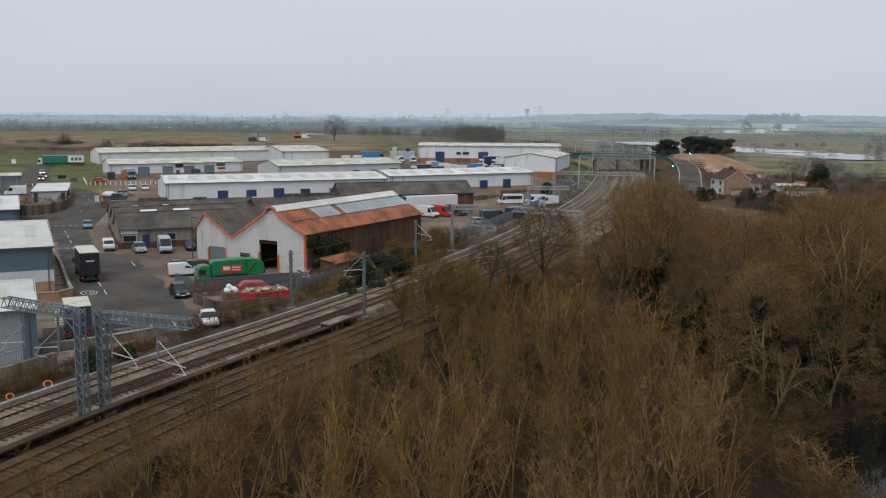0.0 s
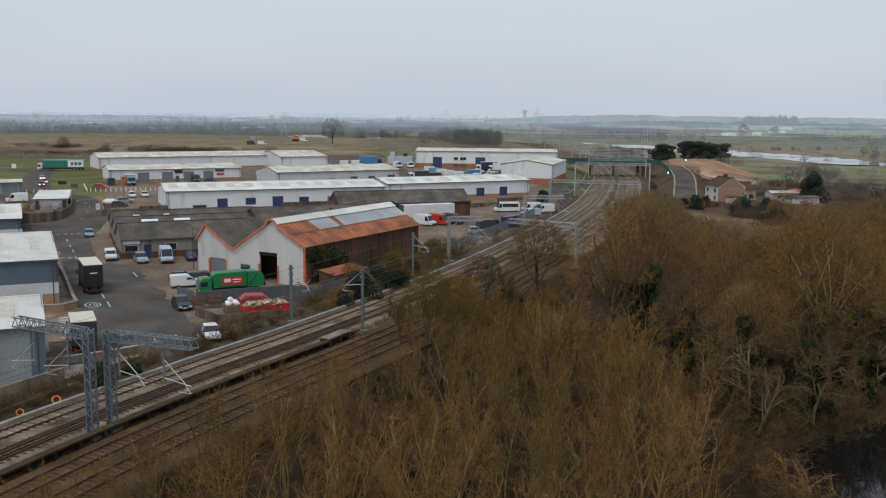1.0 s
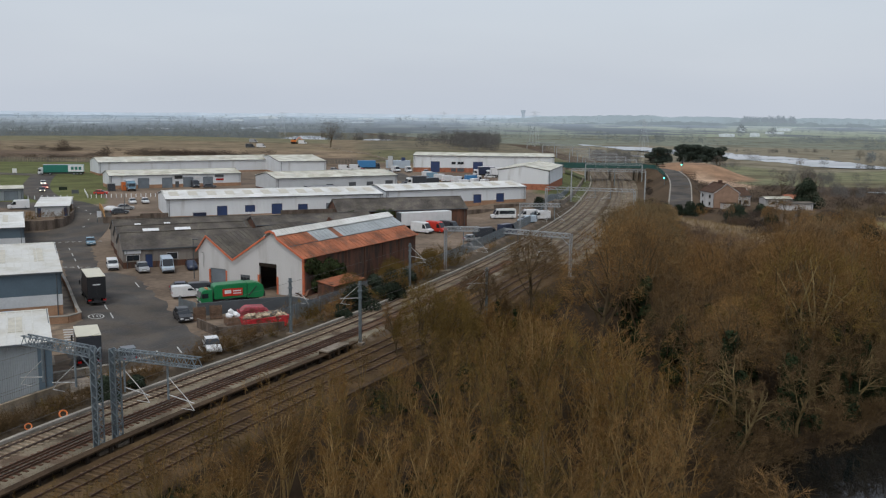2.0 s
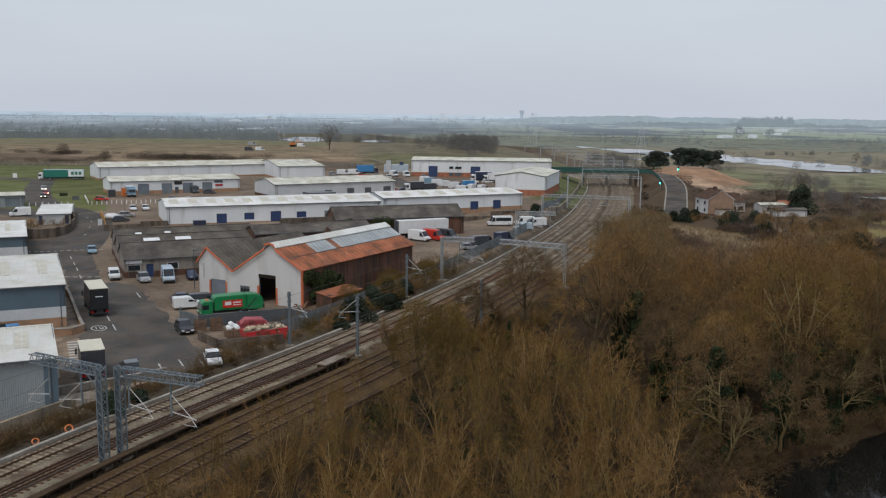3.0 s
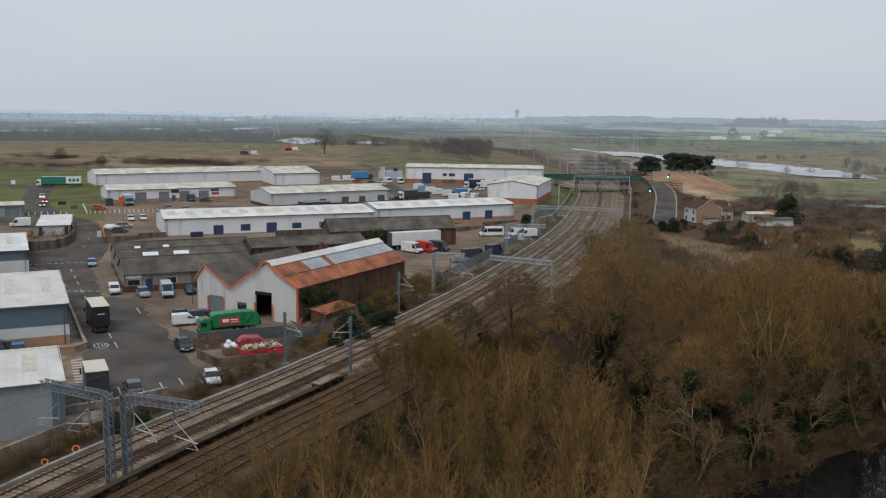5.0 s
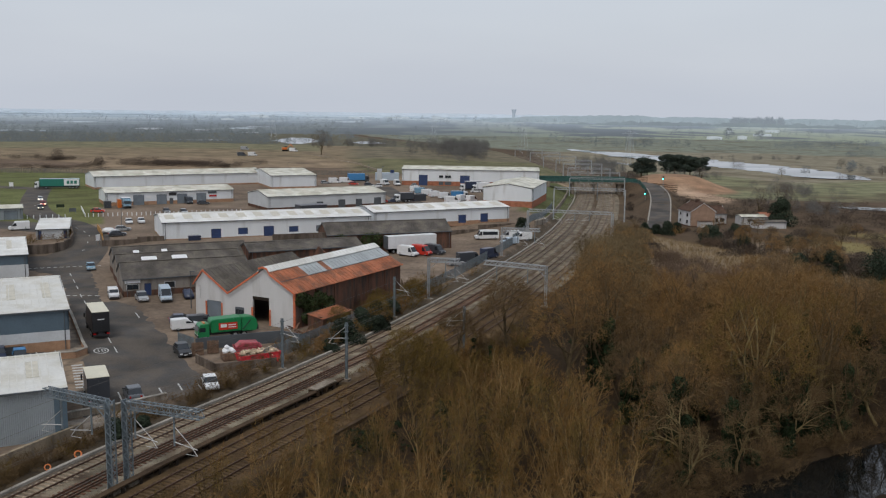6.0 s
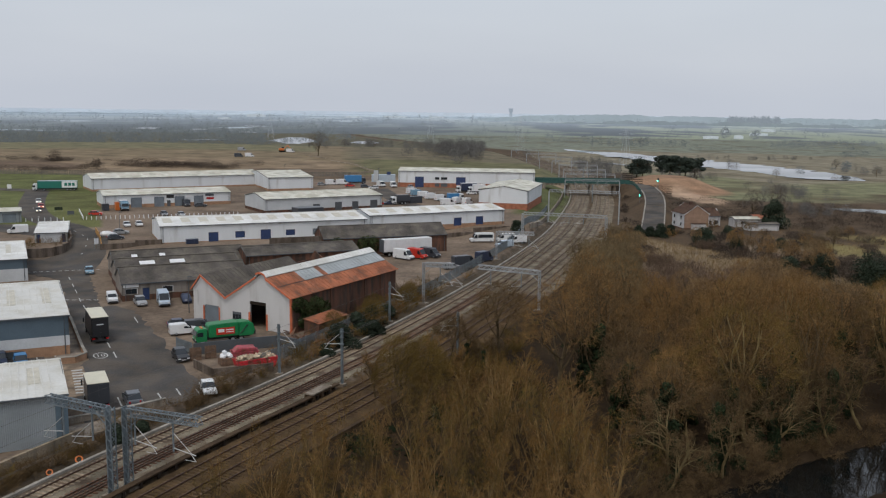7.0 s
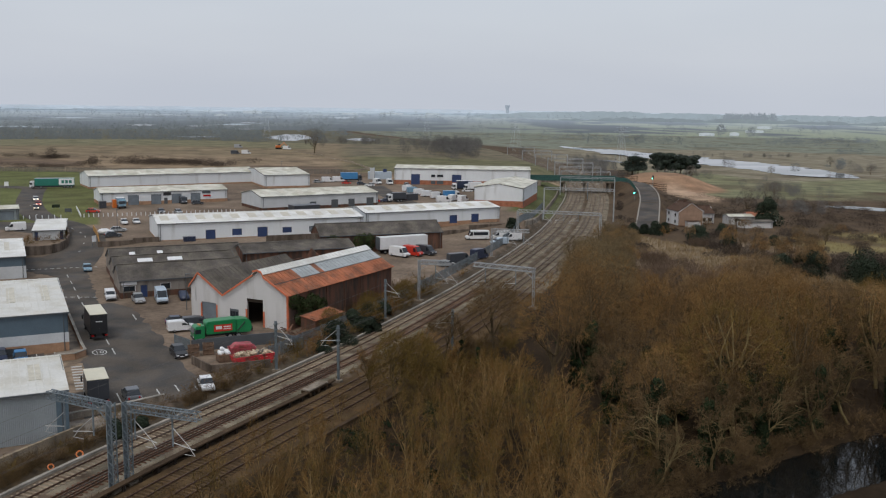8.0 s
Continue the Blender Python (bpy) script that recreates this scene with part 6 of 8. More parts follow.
for _ in range(26):
    p, _way = along(_r.uniform(116, 165), _r.uniform(20.5, 29))
    plant(_r.choice(SCRUB), p[0], p[1], _r.uniform(0.5, 1.1), _r, wide=1.5)
for _ in range(20):
    t = _r.random()
    plant(_r.choice(SCRUB), -99 + 11 * t + _r.uniform(-1, 1), 200 + 8 * t + _r.uniform(0, 9), _r.uniform(0.4, 0.8), _r, wide=1.3, dz=0.6)
# scrub and lone trees over the meadows
for _ in range(8):
    a, r = _r.uniform(0.22, 0.58), _r.uniform(225, 420)
    x, y = math.sin(a) * r, math.cos(a) * r - 17
    if rail_side(x, y) > 24 and float(lane_bank(x, y)) < -2.2 and not (84 < x < 128 and 276 < y < 304):
        plant(_r.choice(SCRUB), x, y, _r.uniform(0.6, 1.7), _r, wide=1.5)
for x, y, s in ((128, 330, 0.65), (135, 318, 0.6), (141, 342, 0.7), (150, 480, 0.6), (300, 640, 0.5), (290, 560, 0.45), (220, 545, 0.4), (166, 400, 0.5)):
    plant(_r.choice(SLIM) if y < 250 else LONE, x, y, s, _r)
for x, y, s in ((94, 205, 0.5), (98, 203, 0.6), (101, 210, 0.62), (104, 213, 0.5), (91, 262, 0.4), (99, 258, 0.45), (103, 262, 0.4), (97, 236, 0.42), (90, 240, 0.35), (108, 232, 0.4), (113, 245, 0.42), (121, 244, 0.38), (126, 254, 0.4), (134, 262, 0.35), (84, 250, 0.3)):
    plant(_r.choice(FARTREE), x, y, s, _r, wide=1.2)
# field edges and the lone tree on the rise
plant(LONE, -70, 585, 1.1, _r, wide=1.05)
plant(LONE, -76, 850, 0.6, _r, wide=1.4)
plant(LONE, -52, 900, 0.7, _r, wide=1.5)
join_trees("woodland_scrub", scrub_places, "low bare thicket of tangled brown twigs under the trees")
for m in MODELS:
    for o in (*m.children_recursive, m):
        bpy.data.objects.remove(o)


def evergreen(x, y, tall, wide, seed, name="evergreen_tree", label="dark green evergreen tree", stem=0.25, flat=False, category="tree"):
    rng = random.Random(seed)
    ob = thing(name, pose(x, y, ground_z(x, y) - 0.1 + float(mound(x, y)), 0, 0, rng.uniform(0, 360)), label, category)
    bm = bmesh.new()
    tube(bm, (0, 0, -0.2), (0.1, 0, tall * 0.8), 0.035 * tall, 0.012 * tall, 7)
    for k in range(5):
        a = rng.uniform(0, math.tau)
        z = tall * rng.uniform(0.35, 0.7)
        tube(bm, (0, 0, z), (math.cos(a) * wide * 0.7, math.sin(a) * wide * 0.7, z + tall * 0.15), 0.012 * tall, 0.004 * tall, 5)
    part("trunk", bm, BARK, ob)
    clumps = []
    for k in range(22):
        a, z = rng.uniform(0, math.tau), rng.random()
        reach = wide * (0.75 if flat else 0.95 * (1 - z) ** 0.7) * rng.uniform(0.3, 1)
        c = wide * rng.uniform(0.3, 0.48)
        clumps.append(((math.cos(a) * reach, math.sin(a) * reach, tall * (stem + (1 - stem) * z * 0.92)), (c, c, c * (0.5 if flat else 0.85))))
    part("crown", leaf_mesh("crown", clumps, 5200, tall * 0.02 + 0.05, seed, PINE if flat else HEDGE), HEDGE, ob)
    return ob


evergreen(121, 290, 9.5, 5.0, 1, stem=0.02)
for k, (x, y, t) in enumerate(((129, 530, 12), (134, 536, 11), (153, 545, 13), (158, 540, 12.5), (163, 546, 12), (170, 549, 13), (150, 552, 12))):
    evergreen(x, y, t, 6.4, 20 + k, "pine_tree", "dark flat-topped pine near the mound", 0.25, True)
for k, (x, y, t, w) in enumerate(((75, 262, 3.6, 3.0), (79, 266, 3.0, 2.6), (72, 264, 2.8, 2.6), (70, 270, 2.4, 2.2), (84, 249, 4.2, 3.2), (87, 254, 3.2, 2.8), (90, 237, 3.0, 2.6), (96, 262, 3.0, 2.6), (104, 240, 2.6, 2.4), (93, 246, 2.4, 2.0), (97, 196, 5.0, 4.4), (104, 187, 7.0, 6.2), (111, 184, 6.5, 6.0), (91, 201, 4.0, 3.4), (98, 206, 4.0, 2.6))):
    evergreen(x, y, t, w, 60 + k, "evergreen_bush", "rounded dark evergreen bush in the rough meadow", 0.05, False, "bush")
for k, (x, y, t, w) in enumerate(((-11.2, 122.5, 3.2, 3.0), (-6.5, 130, 2.6, 2.2), (29, 250, 2.6, 2.6), (-31.6, 80, 2.4, 1.4), (-30, 84, 1.6, 1.1), (-13, 118, 1.6, 1.6), (-9.5, 133.0, 2.6, 2.2), (-7.0, 137.5, 3.0, 2.4), (-4.5, 142.0, 2.0, 2.2))):
    evergreen(x, y, t, w, 90 + k, "ivy_bush", "dense dark green ivy-covered bush", 0.05, False, "bush")
iv = thing("wall_ivy", pose(-24.65, 132, 0.4, 0, 0, 60.6), "thick dark ivy climbing the shed side wall", "ivy")
part("leaves", leaf_mesh("leaves", [((1.6 + 1.5 * k, -5.85, 4.7 - 0.5 * (k % 3) - 0.2 * k), (1.5, 0.45, 1.3)) for k in range(6)] + [((3 + 1.4 * k, -5.8, 1.6), (1.4, 0.4, 1.2)) for k in range(3)], 3400, 0.15, 3, WALLIVY), WALLIVY, iv)

iv = thing("wall_ivy", pose(-23.5, 209, 0.4, 0, 0, 20), "dark ivy mantling the old brick goods store", "ivy")
part("leaves", leaf_mesh("leaves", [((2.2 + k, -0.25, 2.2 + 0.5 * (k % 2)), (1.2, 0.45, 2.2)) for k in range(3)] + [((10 + 1.5 * k, -0.25, 2.6), (1.4, 0.4, 2.2)) for k in range(3)], 3000, 0.16, 8, WALLIVY), WALLIVY, iv)


def undergrowth():
    """Fallen stems, brambles and saplings over the woodland floor."""
    rng = random.Random(21)
    b = Bark()
    n = 0
    while n < 24000:
        x, y = rng.uniform(-34, 100), rng.uniform(26, 190)
        if not bool(inside(WOOD_AREA, x, y)) or rail_side(x, y) < 20.4 or bool(inside(POND, x, y)):
            continue
        z = ground_z(x, y)
        for _ in range(7):
            p = Vector((x + rng.gauss(0, 0.5), y + rng.gauss(0, 0.5), z - 0.05))
            b.spike(p, p + Vector((rng.gauss(0, 0.5), rng.gauss(0, 0.5), rng.uniform(0.5, 1.9))), 0.02)
            n += 1
    tagged(new("undergrowth", raw_mesh("undergrowth", b.v, b.f, UMBER)), "tangled brown brambles over the woodland floor", "undergrowth", kind="stuff")
    b = Bark()
    for _ in range(9000):
        p, _way = along(rng.uniform(30, 190), rng.choice((rng.uniform(17.0, 20.6), rng.uniform(17.0, 20.6), rng.uniform(8.0, 9.2), rng.uniform(13.6, 14.4))))
        p = Vector((*p, ground_z(*p) + 0.05))
        b.spike(p, p + Vector((rng.gauss(0, 0.2), rng.gauss(0, 0.2), rng.uniform(0.15, 0.6))), 0.03)
    for _ in range(5200):
        s, off = rng.uniform(46, 96), rng.uniform(-3.8, -1.3)
        if noise.noise((s * 0.22, off * 0.4, 2.0)) < -0.12:
            continue
        p, _way = along(s, off)
        p = Vector((*p, ground_z(*p) - 0.05))
        b.spike(p, p + Vector((rng.gauss(0, 0.4), rng.gauss(0, 0.4), rng.uniform(0.4, 1.5))), 0.022)
    tagged(new("trackside_weeds", raw_mesh("trackside_weeds", b.v, b.f, TWIG_DARK)), "low dead brown weeds beside the outer tracks", "weeds", kind="stuff")
    b = Bark()
    for _ in range(16000):
        a, r = rng.uniform(0.16, 0.6), rng.uniform(190, 330)
        x, y = math.sin(a) * r, math.cos(a) * r - 17
        z = -1.3
        p = Vector((x, y, z + 0.0))
        b.spike(p, p + Vector((rng.gauss(0, 0.25), rng.gauss(0, 0.25), rng.uniform(0.4, 1.1))), 0.05)
    for _ in range(15000):
        x, y = rng.uniform(58, 112), rng.uniform(168, 262)
        if not bool(inside([(60, 222), (64, 262), (70, 258), (76, 244), (86, 224), (93, 208), (98, 192), (112, 178), (100, 168), (84, 178), (70, 200)], x, y)):
            continue
        p = Vector((x, y, ground_z(x, y) - 0.05))
        b.spike(p, p + Vector((rng.gauss(0, 0.25), rng.gauss(0, 0.25), rng.uniform(0.5, 1.3))), 0.06)
    tagged(new("rough_grass", raw_mesh("rough_grass", b.v, b.f, DRYGRASS)), "tussocks of dry straw-coloured grass in the meadow", "grass", kind="stuff")


undergrowth()
_g = random.Random(77)
ivy_spots = []
while len(ivy_spots) < 70:
    p, _way = along(_g.uniform(45, 150), 20.5 + abs(_g.gauss(0, 9)))
    w = _g.uniform(0.6, 1.8)
    if not bool(inside(WOOD_AREA, *p)):
        continue
    ivy_spots.append(((p[0], p[1], ground_z(*p) + 0.1), (w, w * _g.uniform(0.6, 1.2), _g.uniform(0.3, 0.9))))
for _ in range(20):
    t = _g.uniform(0, 1)
    p = (28.5 + 26 * t + _g.uniform(-2.5, 0.5), 72.5 + 17 * t + _g.uniform(0.5, 6))
    ivy_spots.append(((p[0], p[1], ground_z(*p) + 0.4), (_g.uniform(0.6, 1.3), _g.uniform(0.6, 1.3), _g.uniform(0.6, 2.0))))
tagged(new("ground_ivy", leaf_mesh("ground_ivy", ivy_spots, 16000, 0.17, 5, IVY)), "dark green ivy sprawling over the woodland floor", "ivy", kind="stuff")


def thickets():
    """Bramble and scrub masses on the fields, banks and meadows, and the woods and hedgerows beyond."""
    rng = random.Random(41)
    near, mid = Bark(), Bark()

    def mass(b, x, y, wide, tall, n, size, high=0.0):
        d = float(rail_side(x, y))
        if -9 < d < 22:
            return
        z = ground_z(x, y)
        b.fuzz((x, y, z + high + tall * 0.45), (wide, wide, tall * 0.55), n, size, rng)

    # one mesh for each distance, with more haze in its colour farther off
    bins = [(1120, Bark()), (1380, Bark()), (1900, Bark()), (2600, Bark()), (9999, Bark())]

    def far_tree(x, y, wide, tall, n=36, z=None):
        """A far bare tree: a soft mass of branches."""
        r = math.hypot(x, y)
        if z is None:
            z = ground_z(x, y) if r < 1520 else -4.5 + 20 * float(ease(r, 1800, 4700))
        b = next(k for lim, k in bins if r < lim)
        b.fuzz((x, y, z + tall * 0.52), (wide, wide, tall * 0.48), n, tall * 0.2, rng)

    # dark bramble on the straw field
    for cx, cy, w, n in ((-207, 498, 5, 7), (-222, 500, 7, 4), (-175, 470, 4, 4), (-146, 481, 10, 22), (-132, 490, 10, 16), (-205, 444, 16, 9), (-182, 448, 8, 6), (-118, 484, 9, 9), (-112, 476, 6, 5), (-160, 500, 8, 5), (-100, 500, 6, 3)):
        for _ in range(n * 2):
            mass(near, cx + rng.gauss(0, w), cy + rng.gauss(0, 4.5), rng.uniform(2.5, 5.5), rng.uniform(1.4, 3.2), 260, 0.42)
    mass(near, -207, 498, 3.5, 6.0, 700, 0.6)
    mass(near, -174, 471, 2.5, 5.0, 300, 0.8)
    # scrub along the lane, the houses and the rough meadow
    for _ in range(190):
        a, r = rng.uniform(0.2, 0.56), rng.uniform(232, 330)
        x, y = math.sin(a) * r, math.cos(a) * r - 17
        lane = np.interp(y, [p[1] for p in LANE[:7]], [p[0] for p in LANE[:7]])
        if abs(x - lane) < 6 or (84 < x < 128 and 270 < y < 304):
            continue
        mass(near, x, y, rng.uniform(1.5, 4), rng.uniform(1.0, 2.4), 420, 0.42)
    for _ in range(130):
        a, r = rng.uniform(0.3, 0.62), rng.uniform(208, 268)
        x, y = math.sin(a) * r, math.cos(a) * r - 17
        if x + 0.5 * y > 196:
            mass(near, x, y, rng.uniform(1.5, 3.5), rng.uniform(1.2, 3.4), 420, 0.45)
    for _ in range(150):
        a, r = rng.uniform(0.26, 0.56), rng.gauss(372, 24)
        mass(near, math.sin(a) * r, math.cos(a) * r - 17, rng.uniform(2, 5), rng.uniform(1.0, 2.6), 180, 0.5)
    for _ in range(60):
        t = rng.random()
        mass(near, 66 + 26 * t + rng.gauss(0, 1.5) - 6, 262 + 105 * t + rng.gauss(0, 4), rng.uniform(1.0, 2.0), rng.uniform(0.7, 1.6), 90, 0.6)
    # woods behind the estate and across the river
    for cx, cy, w, h, n, tall in ((22, 640, 30, 60, 60, 10), (40, 760, 36, 60, 50, 9), (-30, 760, 60, 40, 30, 7), (108, 560, 16, 60, 50, 6), (125, 640, 18, 50, 36, 6), (150, 505, 20, 20, 16, 5),
                                  (290, 770, 50, 10, 24, 4), (240, 690, 6, 8, 4, 5), (300, 600, 20, 20, 8, 6), (330, 560, 30, 30, 16, 5), (182, 420, 16, 30, 24, 5), (150, 330, 12, 14, 12, 5)):
        for _ in range(n):
            mass(mid, cx + rng.gauss(0, w * 0.5), cy + rng.gauss(0, h * 0.5), tall * rng.uniform(0.3, 0.5), tall * rng.uniform(0.7, 1.2), 420, tall * 0.075)
    def wooded(r0, r1, a0, a1, n, tall, cut):
        """Trees scattered in patches over far land, between two distances and two bearings."""
        for _ in range(n):
            r, a = rng.uniform(r0, r1), rng.uniform(a0, a1)
            x, y = math.sin(a) * r, math.cos(a) * r
            if noise.noise((x * 0.006, y * 0.0028, 3)) + 0.5 * noise.noise((x * 0.02, y * 0.01, 6)) < cut:
                continue
            if r < 1400 and (-0.178 < x / y < -0.122 or -0.088 < x / y < -0.042):
                continue
            far_tree(x, y, tall * rng.uniform(0.3, 0.6), tall * rng.uniform(0.5, 1.4), 40 if r < 1500 else 24)

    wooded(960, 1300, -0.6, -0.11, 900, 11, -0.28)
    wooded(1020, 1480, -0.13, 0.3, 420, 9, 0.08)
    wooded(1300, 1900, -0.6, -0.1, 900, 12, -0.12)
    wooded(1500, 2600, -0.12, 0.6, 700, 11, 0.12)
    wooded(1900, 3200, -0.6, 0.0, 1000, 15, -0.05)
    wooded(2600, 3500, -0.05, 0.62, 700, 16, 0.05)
    # hedgerows and copses across the river
    for ax, ay, bx, by, n, tall in ((212, 1064, 250, 1082, 14, 5), (420, 1080, 640, 1270, 110, 9), (390, 830, 430, 860, 20, 6), (330, 1010, 520, 1080, 50, 4), (120, 1180, 330, 1250, 50, 6), (430, 1420, 700, 1400, 60, 6),
                                    (-215, 1046, -160, 1030, 16, 10), (150, 1420, 420, 1480, 60, 6), (280, 960, 330, 985, 14, 4), (-60, 1240, 110, 1260, 50, 7), (480, 1000, 620, 960, 40, 6)):
        for _ in range(n):
            t = rng.random()
            far_tree(ax + (bx - ax) * t + rng.gauss(0, 3), ay + (by - ay) * t + rng.gauss(0, 9), tall * rng.uniform(0.4, 0.7), tall * rng.uniform(0.6, 1.1), 30)
    for x, y, w, h, n in ((-107, 1200, 7, 13, 160), (527, 1582, 8, 20, 200), (560, 1525, 8, 16, 200), (-118, 1205, 5, 9, 80), (-98, 1196, 6, 10, 90), (297, 617, 3.6, 7.5, 260), (261, 609, 3.4, 4.0, 200), (290, 622, 2.5, 3.5, 120)):
        far_tree(x, y, w, h, n)
    for k in range(60):
        far_tree(1020 + 170 * rng.random(), 3010 + 120 * rng.random(), 11, rng.uniform(24, 36), 150, -2)
    for k in range(26):
        far_tree(1230 + 560 * (k + rng.random()) / 26, 3100 + 380 * k / 26, 9, rng.uniform(18, 30), 150, -2)
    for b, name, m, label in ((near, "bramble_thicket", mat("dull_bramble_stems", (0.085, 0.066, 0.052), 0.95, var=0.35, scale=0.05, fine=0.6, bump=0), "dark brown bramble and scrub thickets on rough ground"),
                              # copses: distance haze put into the branches' base colour
                              (mid, "hedgerow_woods", mat("haze_greyed_branches", (0.152, 0.148, 0.142), 0.95, var=0.3, scale=0.03, fine=0.3, bump=0), "bare copses greyed with haze beside railway and river"),
                              # far woods glow, haze put into each distance's colour
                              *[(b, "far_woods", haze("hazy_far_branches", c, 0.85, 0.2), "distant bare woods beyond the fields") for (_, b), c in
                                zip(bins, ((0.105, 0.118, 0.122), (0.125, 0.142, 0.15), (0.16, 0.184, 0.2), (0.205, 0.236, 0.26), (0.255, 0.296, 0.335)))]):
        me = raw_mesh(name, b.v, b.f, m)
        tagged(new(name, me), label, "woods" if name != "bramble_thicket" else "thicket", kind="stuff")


thickets()

# ---- vehicles ----
PAINTS = {}


def paint(name, colour):
    if name not in PAINTS:
        PAINTS[name] = mat(name + "_vehicle_paint", colour, 0.32, 0.0, var=0.07, scale=0.8, fine=5, bump=0.02)
    return PAINTS[name]


RGB = dict(white=(0.68, 0.69, 0.7), silver=(0.3, 0.31, 0.32), black=(0.02, 0.021, 0.024), navy=(0.025, 0.035, 0.07), blue=(0.05, 0.2, 0.42), sky=(0.17, 0.3, 0.4), red=(0.5, 0.035, 0.02),
           green=(0.015, 0.2, 0.07), grey=(0.1, 0.11, 0.125), dark=(0.045, 0.05, 0.06), orange=(0.6, 0.16, 0.03), cream=(0.6, 0.56, 0.42), tan=(0.3, 0.2, 0.12), teal=(0.02, 0.17, 0.13), pale=(0.42, 0.5, 0.58), olive=(0.1, 0.11, 0.08))


def wheel_at(parent, x, y, r, wide=0.22):
    bm = bmesh.new()
    tube(bm, (x, y - wide / 2, r), (x, y + wide / 2, r), r, sides=16)
    w = part("wheel", bm, TYRE, parent)
    bm = bmesh.new()
    s = 1 if y > 0 else -1
    tube(bm, (x, y, r), (x, y + s * (wide / 2 + 0.012), r), r * 0.6, sides=12)
    part("rim", bm, ALLOY, w)


def lamps(parent, xf, xr, y, z, size=0.2, lit=False):
    for s in (-1, 1):
        slab("headlight", HEADLIT if lit else HEAD, parent, xf - 0.05, xf + 0.03, s * y - size, s * y + size, z - 0.08, z + 0.1)
        slab("tail_light", TAIL, parent, xr - 0.03, xr + 0.05, s * y - 0.1, s * y + 0.1, z - 0.02, z + 0.25)


HEADLIT = glow("lit_headlight", (1.0, 0.85, 0.62), 3.0)


def car(x, y, heading, colour, label, suv=False, lit=False, group="parked cars", cover=False):
    L, W, H = (4.5, 1.8, 1.62) if suv else (4.25, 1.74, 1.45)
    ob = thing("car", frame_at(x, y, heading, 0.05), label, "car", group)
    h = L / 2
    if cover:
        bm = bmesh.new()
        prism(bm, [(-h, 0.1), (h, 0.1), (h, 0.8), (h * 0.5, 1.0), (h * 0.15, H), (-h * 0.6, H), (-h, 1.0)], -W / 2, W / 2, pinch=lambda z: 1 - 0.22 * max(0, z - 0.7))
        soften(bm, 0.12, 3)
        part("fitted_cover", bm, paint(colour, RGB[colour]), ob, smooth=True)
        return ob
    belt = H * 0.62
    bm = bmesh.new()
    prism(bm, [(-h, 0.35), (-h * 0.93, 0.2), (h * 0.93, 0.2), (h, 0.4), (h * 0.98, belt * 0.78), (h * 0.5, belt), (-h * 0.9, belt * 1.02), (-h * 0.99, belt * 0.8)], -W / 2, W / 2,
          pinch=lambda z: 1 - 0.06 * max(0, z - 0.4))
    soften(bm, 0.06, 2)
    part("body", bm, paint(colour, RGB[colour]), ob)
    bm = bmesh.new()
    prism(bm, [(h * 0.5, belt - 0.03), (h * 0.14, H - 0.05), (-h * 0.62, H - 0.05), (-h * 0.9, belt - 0.03)], -W / 2 * 0.95, W / 2 * 0.95, pinch=lambda z: 1 - 0.3 * max(0, z - belt))
    soften(bm, 0.03, 1)
    part("glasshouse", bm, GLASS, ob, "dark windows")
    bm = bmesh.new()
    prism(bm, [(h * 0.12, H - 0.07), (h * 0.06, H), (-h * 0.58, H), (-h * 0.64, H - 0.07)], -W / 2 * 0.84, W / 2 * 0.84)
    soften(bm, 0.03, 1)
    part("roof", bm, paint(colour, RGB[colour]), ob)
    for s in (-1, 1):
        for x0, x1 in ((-0.04, 0.04), (-h * 0.34, -h * 0.3)):
            slab("pillar", paint(colour, RGB[colour]), ob, x0, x1, s * W / 2 * 0.9 - 0.03, s * W / 2 * 0.9 + 0.03, belt - 0.02, H - 0.05)
    for s in (-1, 1):
        slab("mirror", BLACK, ob, h * 0.36, h * 0.45, s * (W / 2 + 0.08) - 0.08, s * (W / 2 + 0.08) + 0.08, belt, belt + 0.14)
        for xx in (h * 0.62, -h * 0.6):
            wheel_at(ob, xx, s * (W / 2 - 0.11), 0.32)
    lamps(ob, h - 0.02, -h + 0.02, W / 2 - 0.28, 0.62, lit=lit)
    slab("number_plate", WHITE, ob, h - 0.02, h + 0.025, -0.26, 0.26, 0.4, 0.51)
    return ob


